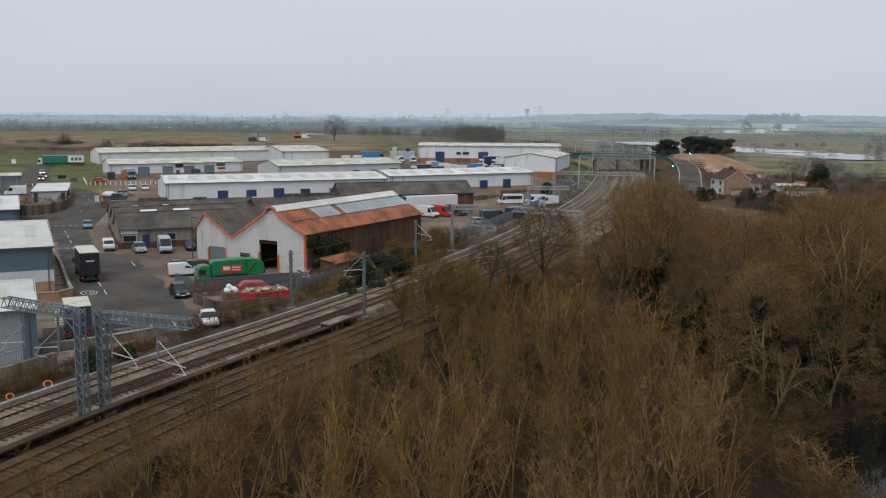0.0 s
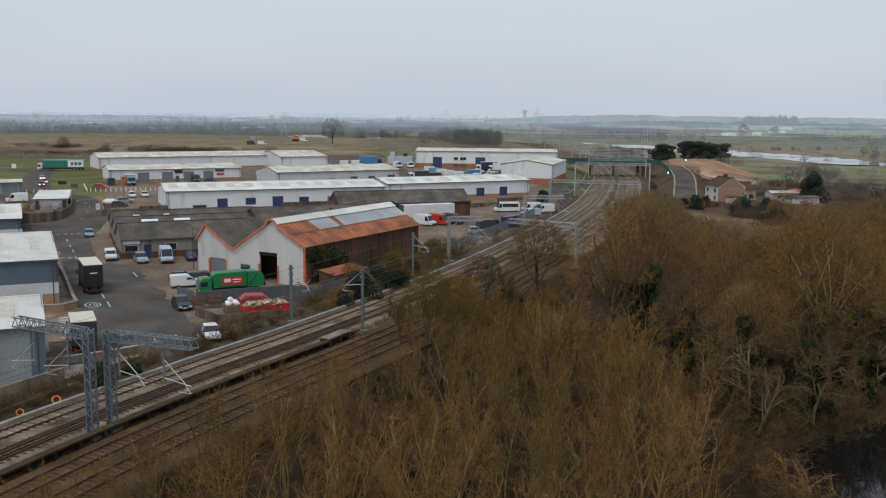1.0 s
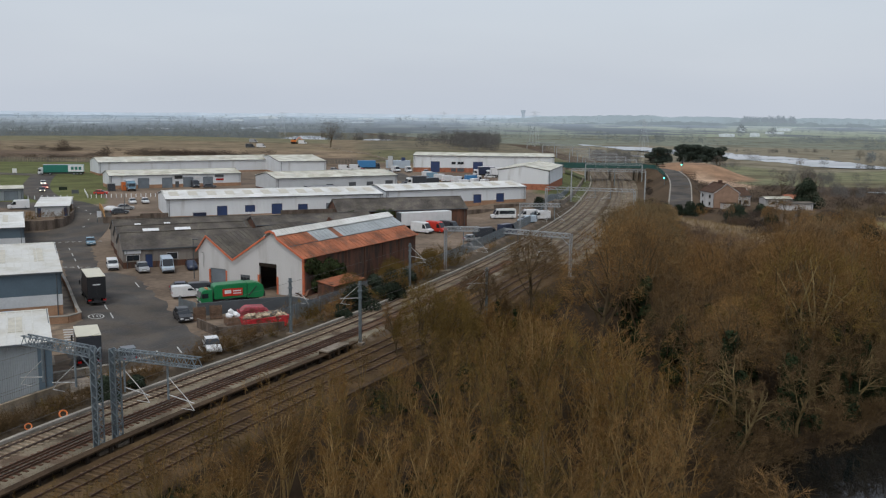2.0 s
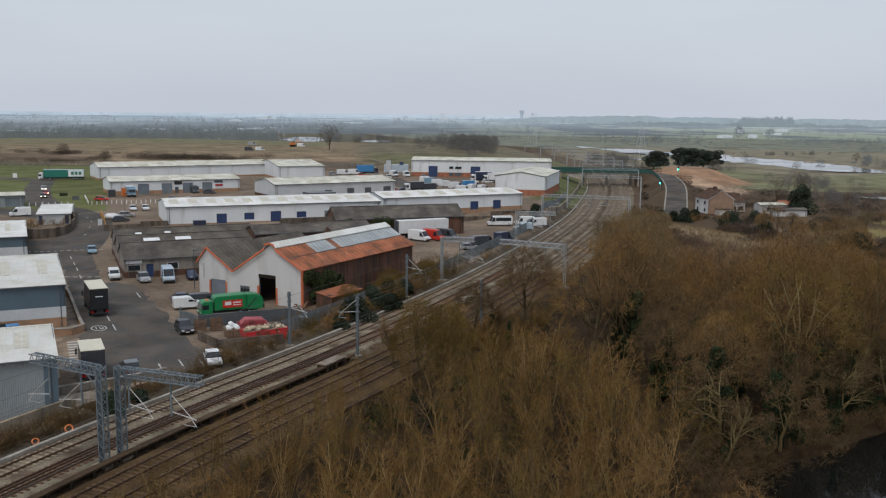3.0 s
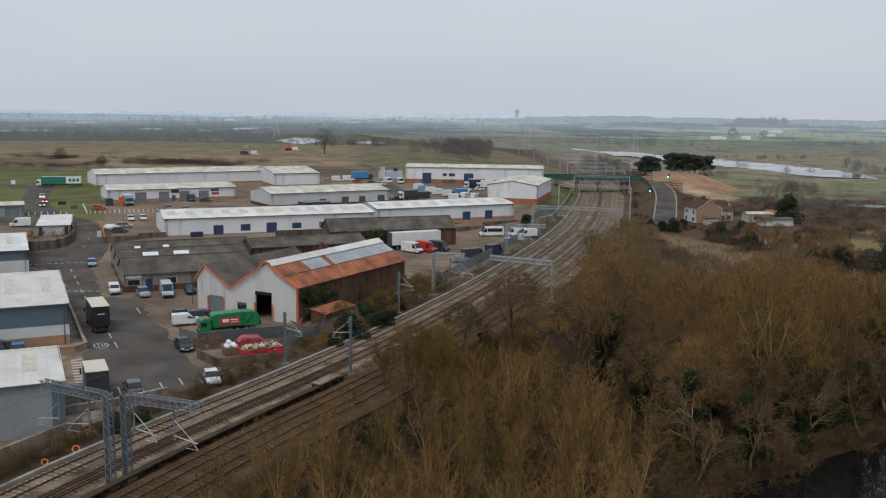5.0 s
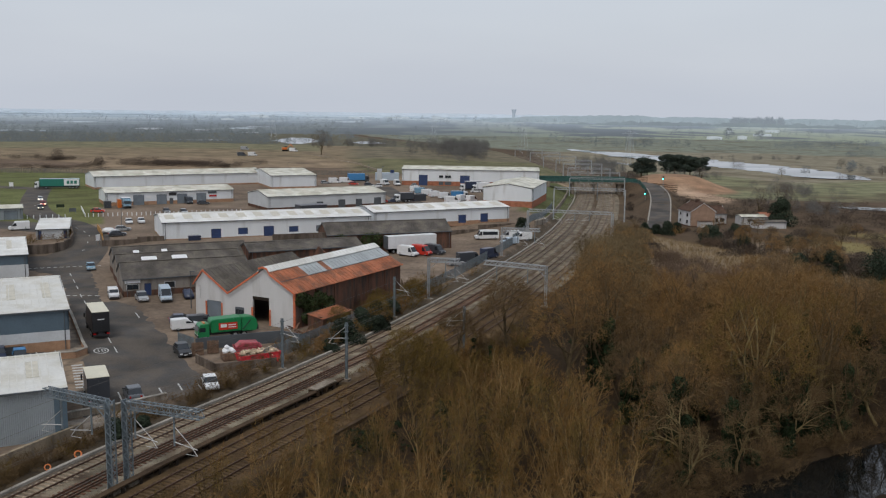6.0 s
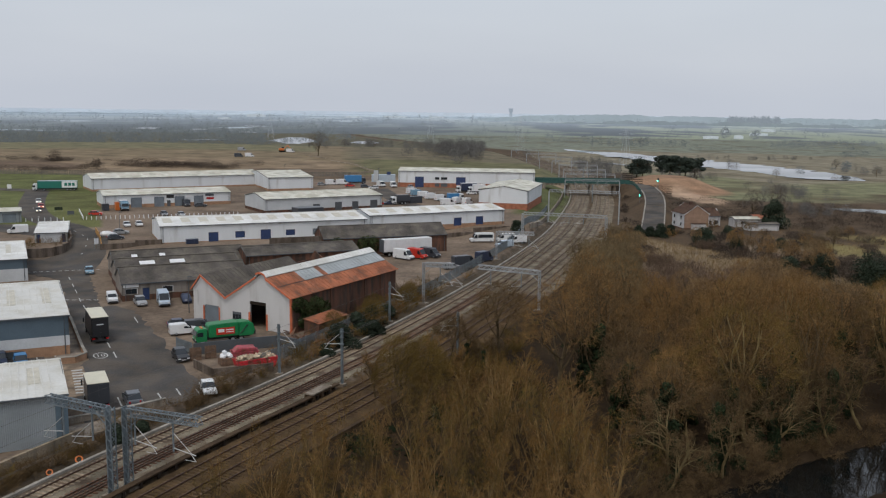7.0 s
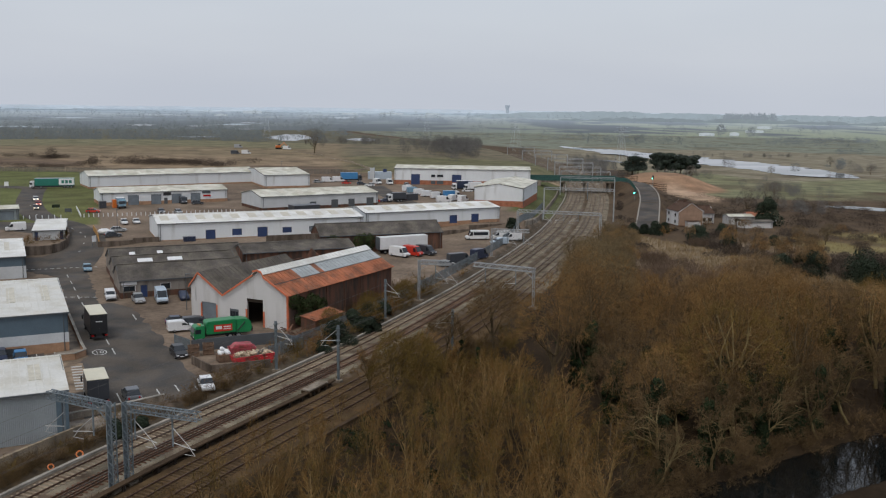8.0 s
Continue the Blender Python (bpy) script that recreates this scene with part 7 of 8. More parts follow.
def van(x, y, heading, colour, label, L=5.4, H=2.35, group="parked vans", windows=False, small=False):
    W = 1.78 if small else 1.98
    ob = thing("van", frame_at(x, y, heading, 0.05), label, "van", group)
    h = L / 2
    nose = 0.95 if small else 0.75
    bm = bmesh.new()
    prism(bm, [(-h, 0.3), (h - 0.1, 0.25), (h, 0.55), (h - 0.05, 0.95), (h - nose, 1.12), (h - nose - 0.75, H - 0.12), (h - nose - 1.1, H), (-h + 0.1, H), (-h, H - 0.12)], -W / 2, W / 2, pinch=lambda z: 1 - 0.05 * max(0, z - 0.9))
    soften(bm, 0.07, 2)
    part("body", bm, paint(colour, RGB[colour]), ob)
    q0, q1 = Vector((h - nose - 0.02, 0, 1.16)), Vector((h - nose - 0.72, 0, H - 0.2))
    bm = bmesh.new()
    prism(bm, [(q0.x, q0.z), (q1.x, q1.z), (q1.x + 0.05, q1.z + 0.03), (q0.x + 0.05, q0.z + 0.03)], -W / 2 * 0.86, W / 2 * 0.86)
    part("windscreen", bm, GLASS, ob)
    for s in (-1, 1):
        bm = bmesh.new()
        prism(bm, [(h - nose - 0.15, 1.16), (h - nose - 0.72, H - 0.38), (h - nose - 1.25, H - 0.38), (h - nose - 1.25, 1.16)], s * (W / 2 - 0.03), s * (W / 2 + 0.005))
        part("side_window", bm, GLASS, ob)
        if windows:
            slab("side_window", GLASS, ob, -h + 0.4, h - nose - 1.45, min(s * (W / 2 - 0.05), s * (W / 2 + 0.005)), max(s * (W / 2 - 0.05), s * (W / 2 + 0.005)), 1.3, H - 0.4)
        slab("mirror", BLACK, ob, h - nose - 0.3, h - nose - 0.18, s * (W / 2 + 0.14) - 0.1, s * (W / 2 + 0.14) + 0.1, 1.15, 1.45)
        for xx in (h - 0.95, -h + 1.0):
            wheel_at(ob, xx, s * (W / 2 - 0.12), 0.34)
    slab("bumper", BLACK, ob, h - 0.1, h + 0.04, -W / 2 + 0.1, W / 2 - 0.1, 0.3, 0.55)
    lamps(ob, h - 0.03, -h + 0.02, W / 2 - 0.3, 0.82)
    return ob


def cab(ob, x0, colour, H=2.9, W=2.4, deep=1.7, blue=False):
    """A forward-control lorry cab whose nose is at x0."""
    bm = bmesh.new()
    prism(bm, [(x0 - deep, 0.5), (x0, 0.45), (x0 + 0.04, 1.4), (x0 - 0.2, H - 0.25), (x0 - 0.45, H), (x0 - deep, H)], -W / 2, W / 2)
    soften(bm, 0.08, 2)
    c = part("cab", bm, paint(colour, RGB[colour]), ob)
    bm = bmesh.new()
    prism(bm, [(x0 + 0.02, 1.5), (x0 - 0.16, H - 0.45), (x0 - 0.12, H - 0.42), (x0 + 0.07, 1.5)], -W / 2 * 0.88, W / 2 * 0.88)
    part("windscreen", bm, GLASS, c)
    for s in (-1, 1):
        slab("side_window", GLASS, c, x0 - 1.1, x0 - 0.3, min(s * W / 2 * 0.97, s * (W / 2 + 0.01)), max(s * W / 2 * 0.97, s * (W / 2 + 0.01)), 1.5, H - 0.6)
        slab("mirror", BLACK, c, x0 - 0.25, x0 - 0.1, s * (W / 2 + 0.18) - 0.1, s * (W / 2 + 0.18) + 0.1, 1.6, 2.3)
    slab("bumper", BLACK, c, x0 - 0.15, x0 + 0.08, -W / 2 + 0.05, W / 2 - 0.05, 0.45, 0.8)
    for s in (-1, 1):
        slab("headlight", HEAD, c, x0 + 0.03, x0 + 0.1, s * 0.85 - 0.2, s * 0.85 + 0.2, 0.82, 1.02)


def lorry(x, y, heading, L, H, cab_colour, box_colour, roof_colour, label, W=2.5, cab_h=2.9, floor=1.1, axles=None, group="", name="lorry"):
    ob = thing(name, frame_at(x, y, heading, 0.05), label, "lorry", group)
    h = L / 2
    cab(ob, h, cab_colour, cab_h)
    slab("chassis", BLACK, ob, -h + 0.1, h - 0.4, -0.45, 0.45, 0.55, floor)
    b = slab("cargo_box", paint(box_colour, RGB[box_colour]), ob, -h, h - 1.95, -W / 2, W / 2, floor, H - 0.06, bevel=0.04)
    slab("box_roof", paint(roof_colour, RGB[roof_colour]), b, -h - 0.02, h - 1.93, -W / 2 - 0.02, W / 2 + 0.02, H - 0.06, H)
    slab("rear_door", paint(box_colour, RGB[box_colour]), b, -h - 0.05, -h - 0.005, -W / 2 + 0.08, -0.02, floor + 0.08, H - 0.2)
    slab("rear_door", paint(box_colour, RGB[box_colour]), b, -h - 0.05, -h - 0.005, 0.02, W / 2 - 0.08, floor + 0.08, H - 0.2)
    for xx in axles or (h - 1.0, -h + 1.9, -h + 0.95 + 2.2):
        for s in (-1, 1):
            wheel_at(ob, xx, s * (W / 2 - 0.2), 0.5, 0.34)
    for s in (-1, 1):
        slab("tail_light", TAIL, ob, -h - 0.06, -h + 0.02, s * 1.0 - 0.2, s * 1.0 + 0.2, 0.75, 0.95)
        slab("side_guard", BLACK, ob, -h + 2.8, h - 2.3, s * (W / 2 - 0.1) - 0.03, s * (W / 2 - 0.1) + 0.03, 0.5, 0.95)
    slab("rear_bumper", BLACK, ob, -h - 0.08, -h + 0.06, -W / 2 + 0.1, W / 2 - 0.1, 0.45, 0.7)
    return ob


black = lorry(-50.3, 126.2, 117, 9.6, 4.25, "dark", "black", "cream", "black rigid box lorry with a cream roof parked by the kerb")
slab("lettering_bar", WHITE, black, -4.87, -4.855, -0.5, 0.5, 3.0, 3.15)
lorry(-38.4, 93.0, 115, 7.2, 3.7, "white", "dark", "cream", "dark box lorry with a cream roof by the low wall")


def bin_lorry():
    """Green refuse collection lorry."""
    ob = thing("refuse_lorry", frame_at(-29.6, 124.6, 207, 0.05) @ Matrix.Diagonal((1, 1, 0.84, 1)), "bright green refuse lorry with a red side panel", "lorry")
    h = 4.7
    g = paint("green", RGB["green"])
    cab(ob, h, "green", 2.9)
    slab("chassis", BLACK, ob, -h + 0.8, h - 0.4, -0.5, 0.5, 0.6, 1.15)
    bm = bmesh.new()
    prism(bm, [(-2.0, 1.15), (2.75, 1.15), (2.75, 3.35), (2.5, 3.6), (-2.0, 3.7)], -1.22, 1.22)
    soften(bm, 0.1, 2)
    body = part("body", bm, g, ob)
    for k in range(5):
        for s in (-1, 1):
            slab("rib", g, body, -1.8 + k * 1.05, -1.7 + k * 1.05, s * 1.24 - 0.03, s * 1.24 + 0.03, 1.2, 3.5)
    for s in (-1, 1):
        panel = slab("advert_panel", paint("red", RGB["red"]), body, -1.3, 1.6, s * 1.29 - 0.015, s * 1.29 + 0.015, 1.6, 2.9, label="red advertising panel")
        for x0, x1, z0, z1 in ((0.35, 1.3, 2.05, 2.65), (-1.1, 0.1, 2.35, 2.55), (-1.1, 0.1, 1.95, 2.1)):
            slab("lettering_bar", WHITE, panel, x0, x1, s * 1.315 - 0.008, s * 1.315 + 0.008, z0, z1)
    bm = bmesh.new()
    prism(bm, [(-2.05, 1.0), (-2.05, 3.6), (-3.2, 3.6), (-4.3, 3.2), (-4.6, 1.9), (-4.3, 0.9)], -1.15, 1.15)
    soften(bm, 0.08, 2)
    part("tailgate", bm, g, ob)
    part("hopper", mesh_of_box((-4.72, -4.5, -0.95, 0.95, 1.0, 1.9)), BLACK, ob)
    bm = bmesh.new()
    for s in (-1, 1):
        tube(bm, (-2.2, s * 1.2, 1.4), (-3.4, s * 1.2, 3.0), 0.08)
    part("lifting_ram", bm, BLACK, ob)
    for xx in (h - 1.0, -1.0, -2.35):
        for s in (-1, 1):
            wheel_at(ob, xx, s * 1.0, 0.5, 0.34)
    slab("beacon", paint("orange", RGB["orange"]), ob, h - 1.2, h - 0.9, -0.6, 0.6, 2.9, 3.05)


def mesh_of_box(b):
    bm = bmesh.new()
    box(bm, *b)
    return mesh_of(bm, "hopper", BLACK)


bin_lorry()
# cars and vans round the main yard
van(-37.2, 128.6, 25, "white", "small white panel van parked in the yard", 4.4, 1.85, small=True)
car(-39.0, 133.4, 20, "navy", "dark blue saloon car parked behind the van")
van(-35.3, 131.6, 20, "dark", "dark grey estate van parked beside the shed", 4.8, 1.8, small=True)
car(-33.6, 113.6, -62, "black", "black off-road car parked in the yard", suv=True)
car(-25.9, 98.2, -68, "white", "white hatchback parked by the railway fence")
car(-34.2, 93.6, 117, "grey", "dark grey car backed to the low wall", suv=True)
van(-56.9, 152.6, -66, "white", "small white van parked outside the workshops", 4.2, 1.85, small=True)
car(-51.0, 150.6, -62, "silver", "silver people carrier outside the workshops", suv=True)
van(-46.9, 151.2, -68, "pale", "pale blue high-roofed van outside the workshops", 5.6, 2.5)
car(-43.3, 153.6, -68, "navy", "car under a dark blue fitted cover", cover=True)
car(-72.2, 182.6, -66, "sky", "pale blue car parked at the junction")
car(-58.3, 110.4, -62, "navy", "dark blue car in a marked bay", suv=True)
car(-55.0, 109.6, -62, "blue", "blue hatchback in a marked bay", suv=True)
car(-45.3, 88.3, 115, "red", "red hatchback beside the steel shed")
# vans beside the goods store
van(-3.4, 206.2, -38, "white", "white high-roofed van beside the goods store", 5.6, 2.5)
van(0.0, 207.8, -38, "red", "bright red van beside the goods store", 5.4, 2.5)
van(3.2, 209.8, -38, "dark", "dark grey van beside the goods store", 5.4, 2.4)
van(17.8, 237.6, 188, "white", "white minibus with dark side windows", 6.8, 2.6, windows=True)
van(24.6, 238.6, 190, "white", "white dropside van in the upper yard", 5.4, 2.4)
van(27.8, 236.6, 200, "white", "white panel van by the fence", 5.2, 2.3)
van(16.4, 204, 50, "navy", "dark blue box van by the railway fence", 5.4, 2.6)
van(11.2, 196.8, 28, "dark", "dark covered van by the railway fence", 6.2, 2.6)
car(8.0, 192.8, 20, "silver", "silver car by the railway fence")
van(23.4, 228, 200, "pale", "pale pick-up by the palisade fence", 5.0, 1.9, small=True)


def trailer(x, y, heading, L, H, colour, label):
    ob = thing("box_trailer", frame_at(x, y, heading, 0.05), label, "trailer")
    b = slab("cargo_box", paint(colour, RGB[colour]), ob, -L / 2, L / 2, -1.25, 1.25, 1.2, H, bevel=0.05)
    for k in range(9):
        slab("rib", paint(colour, RGB[colour]), b, -L / 2 + 0.5 + k * L / 9, -L / 2 + 0.56 + k * L / 9, -1.28, -1.25, 1.25, H - 0.05)
    slab("rear_frame", TRIM, b, -L / 2 - 0.04, -L / 2 + 0.1, -1.26, 1.26, 1.15, H + 0.02)
    slab("chassis", BLACK, ob, -L / 2 + 0.2, L / 2 - 0.2, -0.5, 0.5, 0.8, 1.2)
    for xx in (-L / 2 + 1.6, -L / 2 + 2.9, -L / 2 + 4.2):
        for s in (-1, 1):
            wheel_at(ob, xx, s * 1.05, 0.5, 0.34)
    for s in (-1, 1):
        slab("landing_leg", STEEL, ob, L / 2 - 3, L / 2 - 2.8, s * 0.7 - 0.08, s * 0.7 + 0.08, 0, 1.0)
    return ob


trailer(-3.0, 212.9, 27, 13.6, 4.3, "white", "long white box trailer against the goods store")
# the upper yards
FG = "vehicles in the upper yards"
for x, y, a, c, kind, label in ((-81.5, 222, 20, "white", "cover", "car under a white sheet by the yard wall"), (-80.0, 227, 22, "silver", "car", "silver car by the yard wall"), (-78, 217, 25, "dark", "car", "dark saloon by the yard wall"),
                                (-83.6, 243, -65, "white", "car", "white car parked in a row"), (-80.6, 244.5, -65, "white", "car", "white hatchback parked in a row"), (-102, 269.6, 10, "red", "car", "red car by the white posts"),
                                (-76.0, 297, 20, "dark", "car", "dark estate car outside the trade units"), (-81.5, 299, -62, "dark", "van", "dark van outside the trade units"),
                                (-81.0, 271, -62, "grey", "car", "dark grey car by the white posts"), (-75.2, 269.5, -62, "silver", "car", "silver car by the white posts"),
                                (-36, 392, 20, "white", "van", "white van by the boundary fence"), (-40.5, 389, 20, "white", "van", "white panel van by the boundary fence"), (-44.4, 385, 20, "silver", "car", "silver car by the boundary fence"),
                                (-31.5, 381, 10, "red", "car", "red car on the upper tarmac"), (-24.6, 377, 12, "dark", "car", "dark car on the upper tarmac"), (-20.6, 371.5, 185, "white", "car", "white car on the upper tarmac"),
                                (-18, 383, -60, "white", "van", "white van on the upper tarmac"), (-3.6, 352, 30, "white", "van", "white van parked in a row"), (-1.6, 345, 30, "sky", "van", "pale blue van parked in a row"),
                                (1.2, 338.5, 30, "white", "van", "white van parked in a row"), (4.0, 332, 30, "white", "van", "white panel van parked in a row"), (7.6, 326.5, 28, "white", "van", "white van parked in a row"),
                                (20.4, 352, 185, "white", "car", "white estate car near the tall warehouse"), (-4.8, 376, -70, "silver", "car", "silver car at the tall unit"), (-12.6, 381, -75, "white", "van", "white van beside the tall unit"),
                                (-15.5, 309.5, 200, "red", "car", "red car beside the grey unit"), (-11.6, 311, 200, "navy", "car", "dark blue car beside the grey unit"), (13.5, 318, 60, "white", "van", "white van behind the warehouse"),
                                (17.0, 315, 60, "white", "van", "white van behind the warehouse"), (9.8, 312, 20, "white", "van", "white van behind the warehouse roof")):
    if kind == "van":
        van(x, y, a, c, label, 5.4, 2.4, FG)
    else:
        car(x, y, a, c, label, group=FG, cover=kind == "cover")
lorry(-30.5, 395.5, 14, 9.5, 4.0, "dark", "blue", "blue", "bright blue curtain-sided lorry by the boundary fence", group=FG)
lorry(18.5, 359, 192, 8.5, 4.0, "white", "navy", "white", "white and blue box lorry near the tall unit", group=FG)
lorry(22.6, 355, 192, 7.0, 3.8, "white", "white", "white", "white box lorry near the tall unit", group=FG)
lorry(13.0, 326, 20, 6.0, 3.0, "white", "blue", "sky", "small blue tipper lorry behind the warehouse", group=FG)
lorry(-7.6, 312.5, 205, 7, 3.4, "white", "dark", "dark", "dark skip lorry beside the grey unit", group=FG)
lorry(-98.0, 284.0, -62, 6.0, 3.3, "sky", "sky", "white", "pale blue box lorry outside the trade units", group=FG)
green_lorry = lorry(-146, 347.2, 196, 16.5, 4.0, "white", "teal", "pale", "long green curtain-sided lorry with a white cab", group="vehicles on the estate road", axles=(7.2, 4.0, -4.6, -5.9, -7.2))
for s in (-1, 1):
    p = slab("side_panel", WHITE, green_lorry, -8.2, -2.6, s * 1.27 - 0.012, s * 1.27 + 0.012, 1.3, 3.85, label="white end panel")
    for x0 in (-7.4, -6.0, -4.6):
        slab("lettering_bar", paint("teal", RGB["teal"]), p, x0, x0 + 1.0, s * 1.29 - 0.008, s * 1.29 + 0.008, 2.0, 3.2)
for x, y, a, c, label in ((-134, 303, -66, "white", "white car with its headlights lit on the road"), (-126.8, 288, -66, "red", "red car with its headlights lit on the road"), (-123, 277, -66, "dark", "dark car with its headlights lit on the road")):
    car(x, y, a, c, label, lit=True, group="vehicles on the estate road")
van(-107.2, 226.5, 205, "white", "white van parked by the low store", 5.2, 2.3)
for x, y, a, c in ((-110, 560, 20, "white"), (-116, 556, 20, "dark"), (-92, 612, 10, "white"), (-125, 610, 10, "silver")):
    van(x, y, a, c, "%s works van out on the field track" % c, 5.6, 2.5, "vans on the field track")

digger = thing("excavator", frame_at(-98, 614, 20, 0.05), "orange tracked excavator out on the field track", "excavator")
slab("body", paint("orange", RGB["orange"]), digger, -2.2, 1.0, -1.3, 1.3, 1.1, 2.6, bevel=0.1)
slab("cab", GLASS, digger, -0.2, 1.2, 0.2, 1.3, 2.6, 3.3, bevel=0.06)
for s in (-1, 1):
    slab("track", TYRE, digger, -2.0, 2.0, s * 1.1 - 0.35, s * 1.1 + 0.35, 0, 1.05, bevel=0.15)
bm = bmesh.new()
tube(bm, (1.0, -0.3, 2.0), (3.6, -0.3, 4.6), 0.28, 0.22)
tube(bm, (3.6, -0.3, 4.6), (5.6, -0.3, 2.2), 0.22, 0.16)
part("boom", bm, paint("orange", RGB["orange"]), digger)

# ---- yard walls, fences, skips and markings ----
def straight_wall(name, pts, tall, thick, material, label, cap=None, dz=0.0):
    ob = thing(name, Matrix.Identity(4), label, "wall", kind="structure")
    for (ax, ay), (bx, by) in zip(pts, pts[1:]):
        z = min(ground_z(ax, ay), ground_z(bx, by)) + dz
        q = Vector((bx - ax, by - ay, 0))
        m = pose(ax, ay, z, 0, 0, math.degrees(math.atan2(q.y, q.x)))
        bm = bmesh.new()
        box(bm, 0, q.length, -thick / 2, thick / 2, -0.4, tall, m)
        part("panel", bm, material, ob)
        if cap:
            bm = bmesh.new()
            box(bm, -0.05, q.length + 0.05, -thick / 2 - 0.06, thick / 2 + 0.06, tall, tall + 0.1, m)
            part("coping", bm, cap, ob)
    return ob


def palisade(pts, tall, label, material=STEEL, gap=0.3):
    """A palisade fence: rails, posts and pales."""
    ob = thing("palisade_fence", Matrix.Identity(4), label, "fence", kind="structure")
    for (ax, ay), (bx, by) in zip(pts, pts[1:]):
        q = Vector((bx - ax, by - ay, 0))
        z = min(ground_z(ax, ay), ground_z(bx, by))
        m = pose(ax, ay, z, 0, 0, math.degrees(math.atan2(q.y, q.x)))
        bm = bmesh.new()
        for zz in (0.35, tall - 0.45):
            box(bm, 0, q.length, 0.0, 0.05, zz, zz + 0.07, m)
        for k in range(int(q.length / gap)):
            box(bm, k * gap, k * gap + gap * 0.62, -0.02, 0.0, 0.05, tall - 0.08 * (k % 2), m)
        part("panel", bm, material, ob)
        bm = bmesh.new()
        box(bm, -0.06, 0.06, 0.0, 0.1, -0.3, tall, m)
        part("post", bm, material, ob)
    return ob


def line_pts(s0, s1, off, step=3.0):
    return [tuple(along(s, off)[0]) for s in np.arange(s0, s1 + 0.1, step)]


OCHREWALL = mat("ochre_stained_concrete", (0.29, 0.232, 0.165), 0.9, var=0.3, scale=0.4, fine=6, stain=(0.15, 0.122, 0.095), amount=0.4, vertical=True)
STAINED = mat("dirt_stained_concrete_panels", (0.15, 0.12, 0.098), 0.9, var=0.35, scale=0.5, fine=7, stain=(0.09, 0.07, 0.055), amount=0.45, vertical=True)
palisade(line_pts(108, 240, -4.6), 2.2, "grey steel palisade fence along the railway boundary")
palisade(line_pts(240, 330, -5.5), 2.2, "grey steel palisade fence below the grass bank")
straight_wall("retaining_wall", line_pts(262, 400, -3.4, 6), 1.6, 0.4, CONCRETE, "pale concrete retaining wall beside the tracks")
straight_wall("yard_wall", [tuple(p) for p in ((-42.5, 83.3), (-38.6, 86.2), (-34.7, 88.9), (-30.0, 93.2))], 0.75, 0.35, CONCRETE, "low pale concrete wall at the yard edge", TROUGH)
straight_wall("railway_wall", line_pts(20, 76, -4.2, 4), 1.5, 0.35, OCHREWALL, "ochre-stained concrete boundary wall above the railway")
straight_wall("terrace_edge", line_pts(76.4, 86, -4.3, 3.2), 0.35, 0.35, OCHREWALL, "low ochre concrete edge of the terrace")
straight_wall("depot_wall", [(-64.5, 148), (-57.5, 134.5), (-49.2, 117.2), (-47.3, 113.6), (-48.0, 111.4), (-50.4, 110.6)], 0.9, 0.3, BUFFBRICK, "low curving brick wall round the depot forecourt", TROUGH)
flat_area("depot_paving", [(-63.5, 146.5), (-56.5, 133), (-48.6, 116.6), (-47.8, 113.8), (-48.6, 111.8), (-52, 110.5), (-52, 117)], 0.52, PAVING, "pale paving beside the depot", "pavement", 0.3)
flat_area("bay_paving", [(-66, 104), (-50.4, 110.9), (-46.8, 103), (-41.5, 91.8), (-43.2, 85), (-50, 80), (-70, 90)], 0.44, PAVING, "worn paved forecourt with marked bays", "pavement", 0.3)
TANPAVING = mat("tan_block_paving", (0.27, 0.2, 0.14), 0.9, var=0.3, scale=0.35, fine=6, stain=(0.17, 0.13, 0.095))
flat_area("side_path", [(-50.6, 110.2), (-46.2, 109.4), (-40.2, 96.6), (-44.6, 94.6)], 0.472, TANPAVING, "tan paved path beside the steel shed", "pavement", 0.3)
flat_area("lower_terrace", [(-41.6, 82.6), (-38.3, 85.2), (-34.4, 87.9), (-31.2, 90.6)] + line_pts(74, 87, -4.5)[::-1], 0.47, PAVING, "bare pale terrace below the yard wall", "pavement", 0.3)
flat_area("bay_tarmac", [(-65, 103.4), (-51.4, 109.6), (-54.2, 115.4), (-68, 109)], 0.5, TARMAC, "dark tarmac parking bays beside the depot", "pavement", 0.2)
straight_wall("planter_wall", [(-101, 198), (-92.2, 196.8), (-88.6, 197.4), (-86.4, 198.8), (-85.2, 201.4), (-85.3, 205), (-87.2, 211.5), (-89.8, 217.6), (-95.6, 227.5)], 2.2, 0.35, STAINED, "curved dirty retaining wall at the junction")
straight_wall("upper_wall", [(-77.5, 204.5), (-70, 207.8), (-64, 210)], 1.5, 0.3, STAINED, "brown brick yard wall")
ob = straight_wall("hoarding", [(-77.5, 205.5), (-80.0, 212), (-83.5, 220.5), (-87.4, 229)], 1.5, 0.15, mat("faded_ochre_boards", (0.42, 0.22, 0.06), 0.8), "faded ochre boarded fence beside the road")
straight_wall("back_wall", [(-50, 197.5), (-36, 203.2), (-24, 208)], 2.6, 0.35, STAINED, "old brown stained wall behind the workshops", dz=0.6)
straight_wall("back_wall", [(-8, 236), (4, 242), (16, 248), (27, 253.5)], 1.6, 0.35, STAINED, "brown stained wall below the white warehouse")

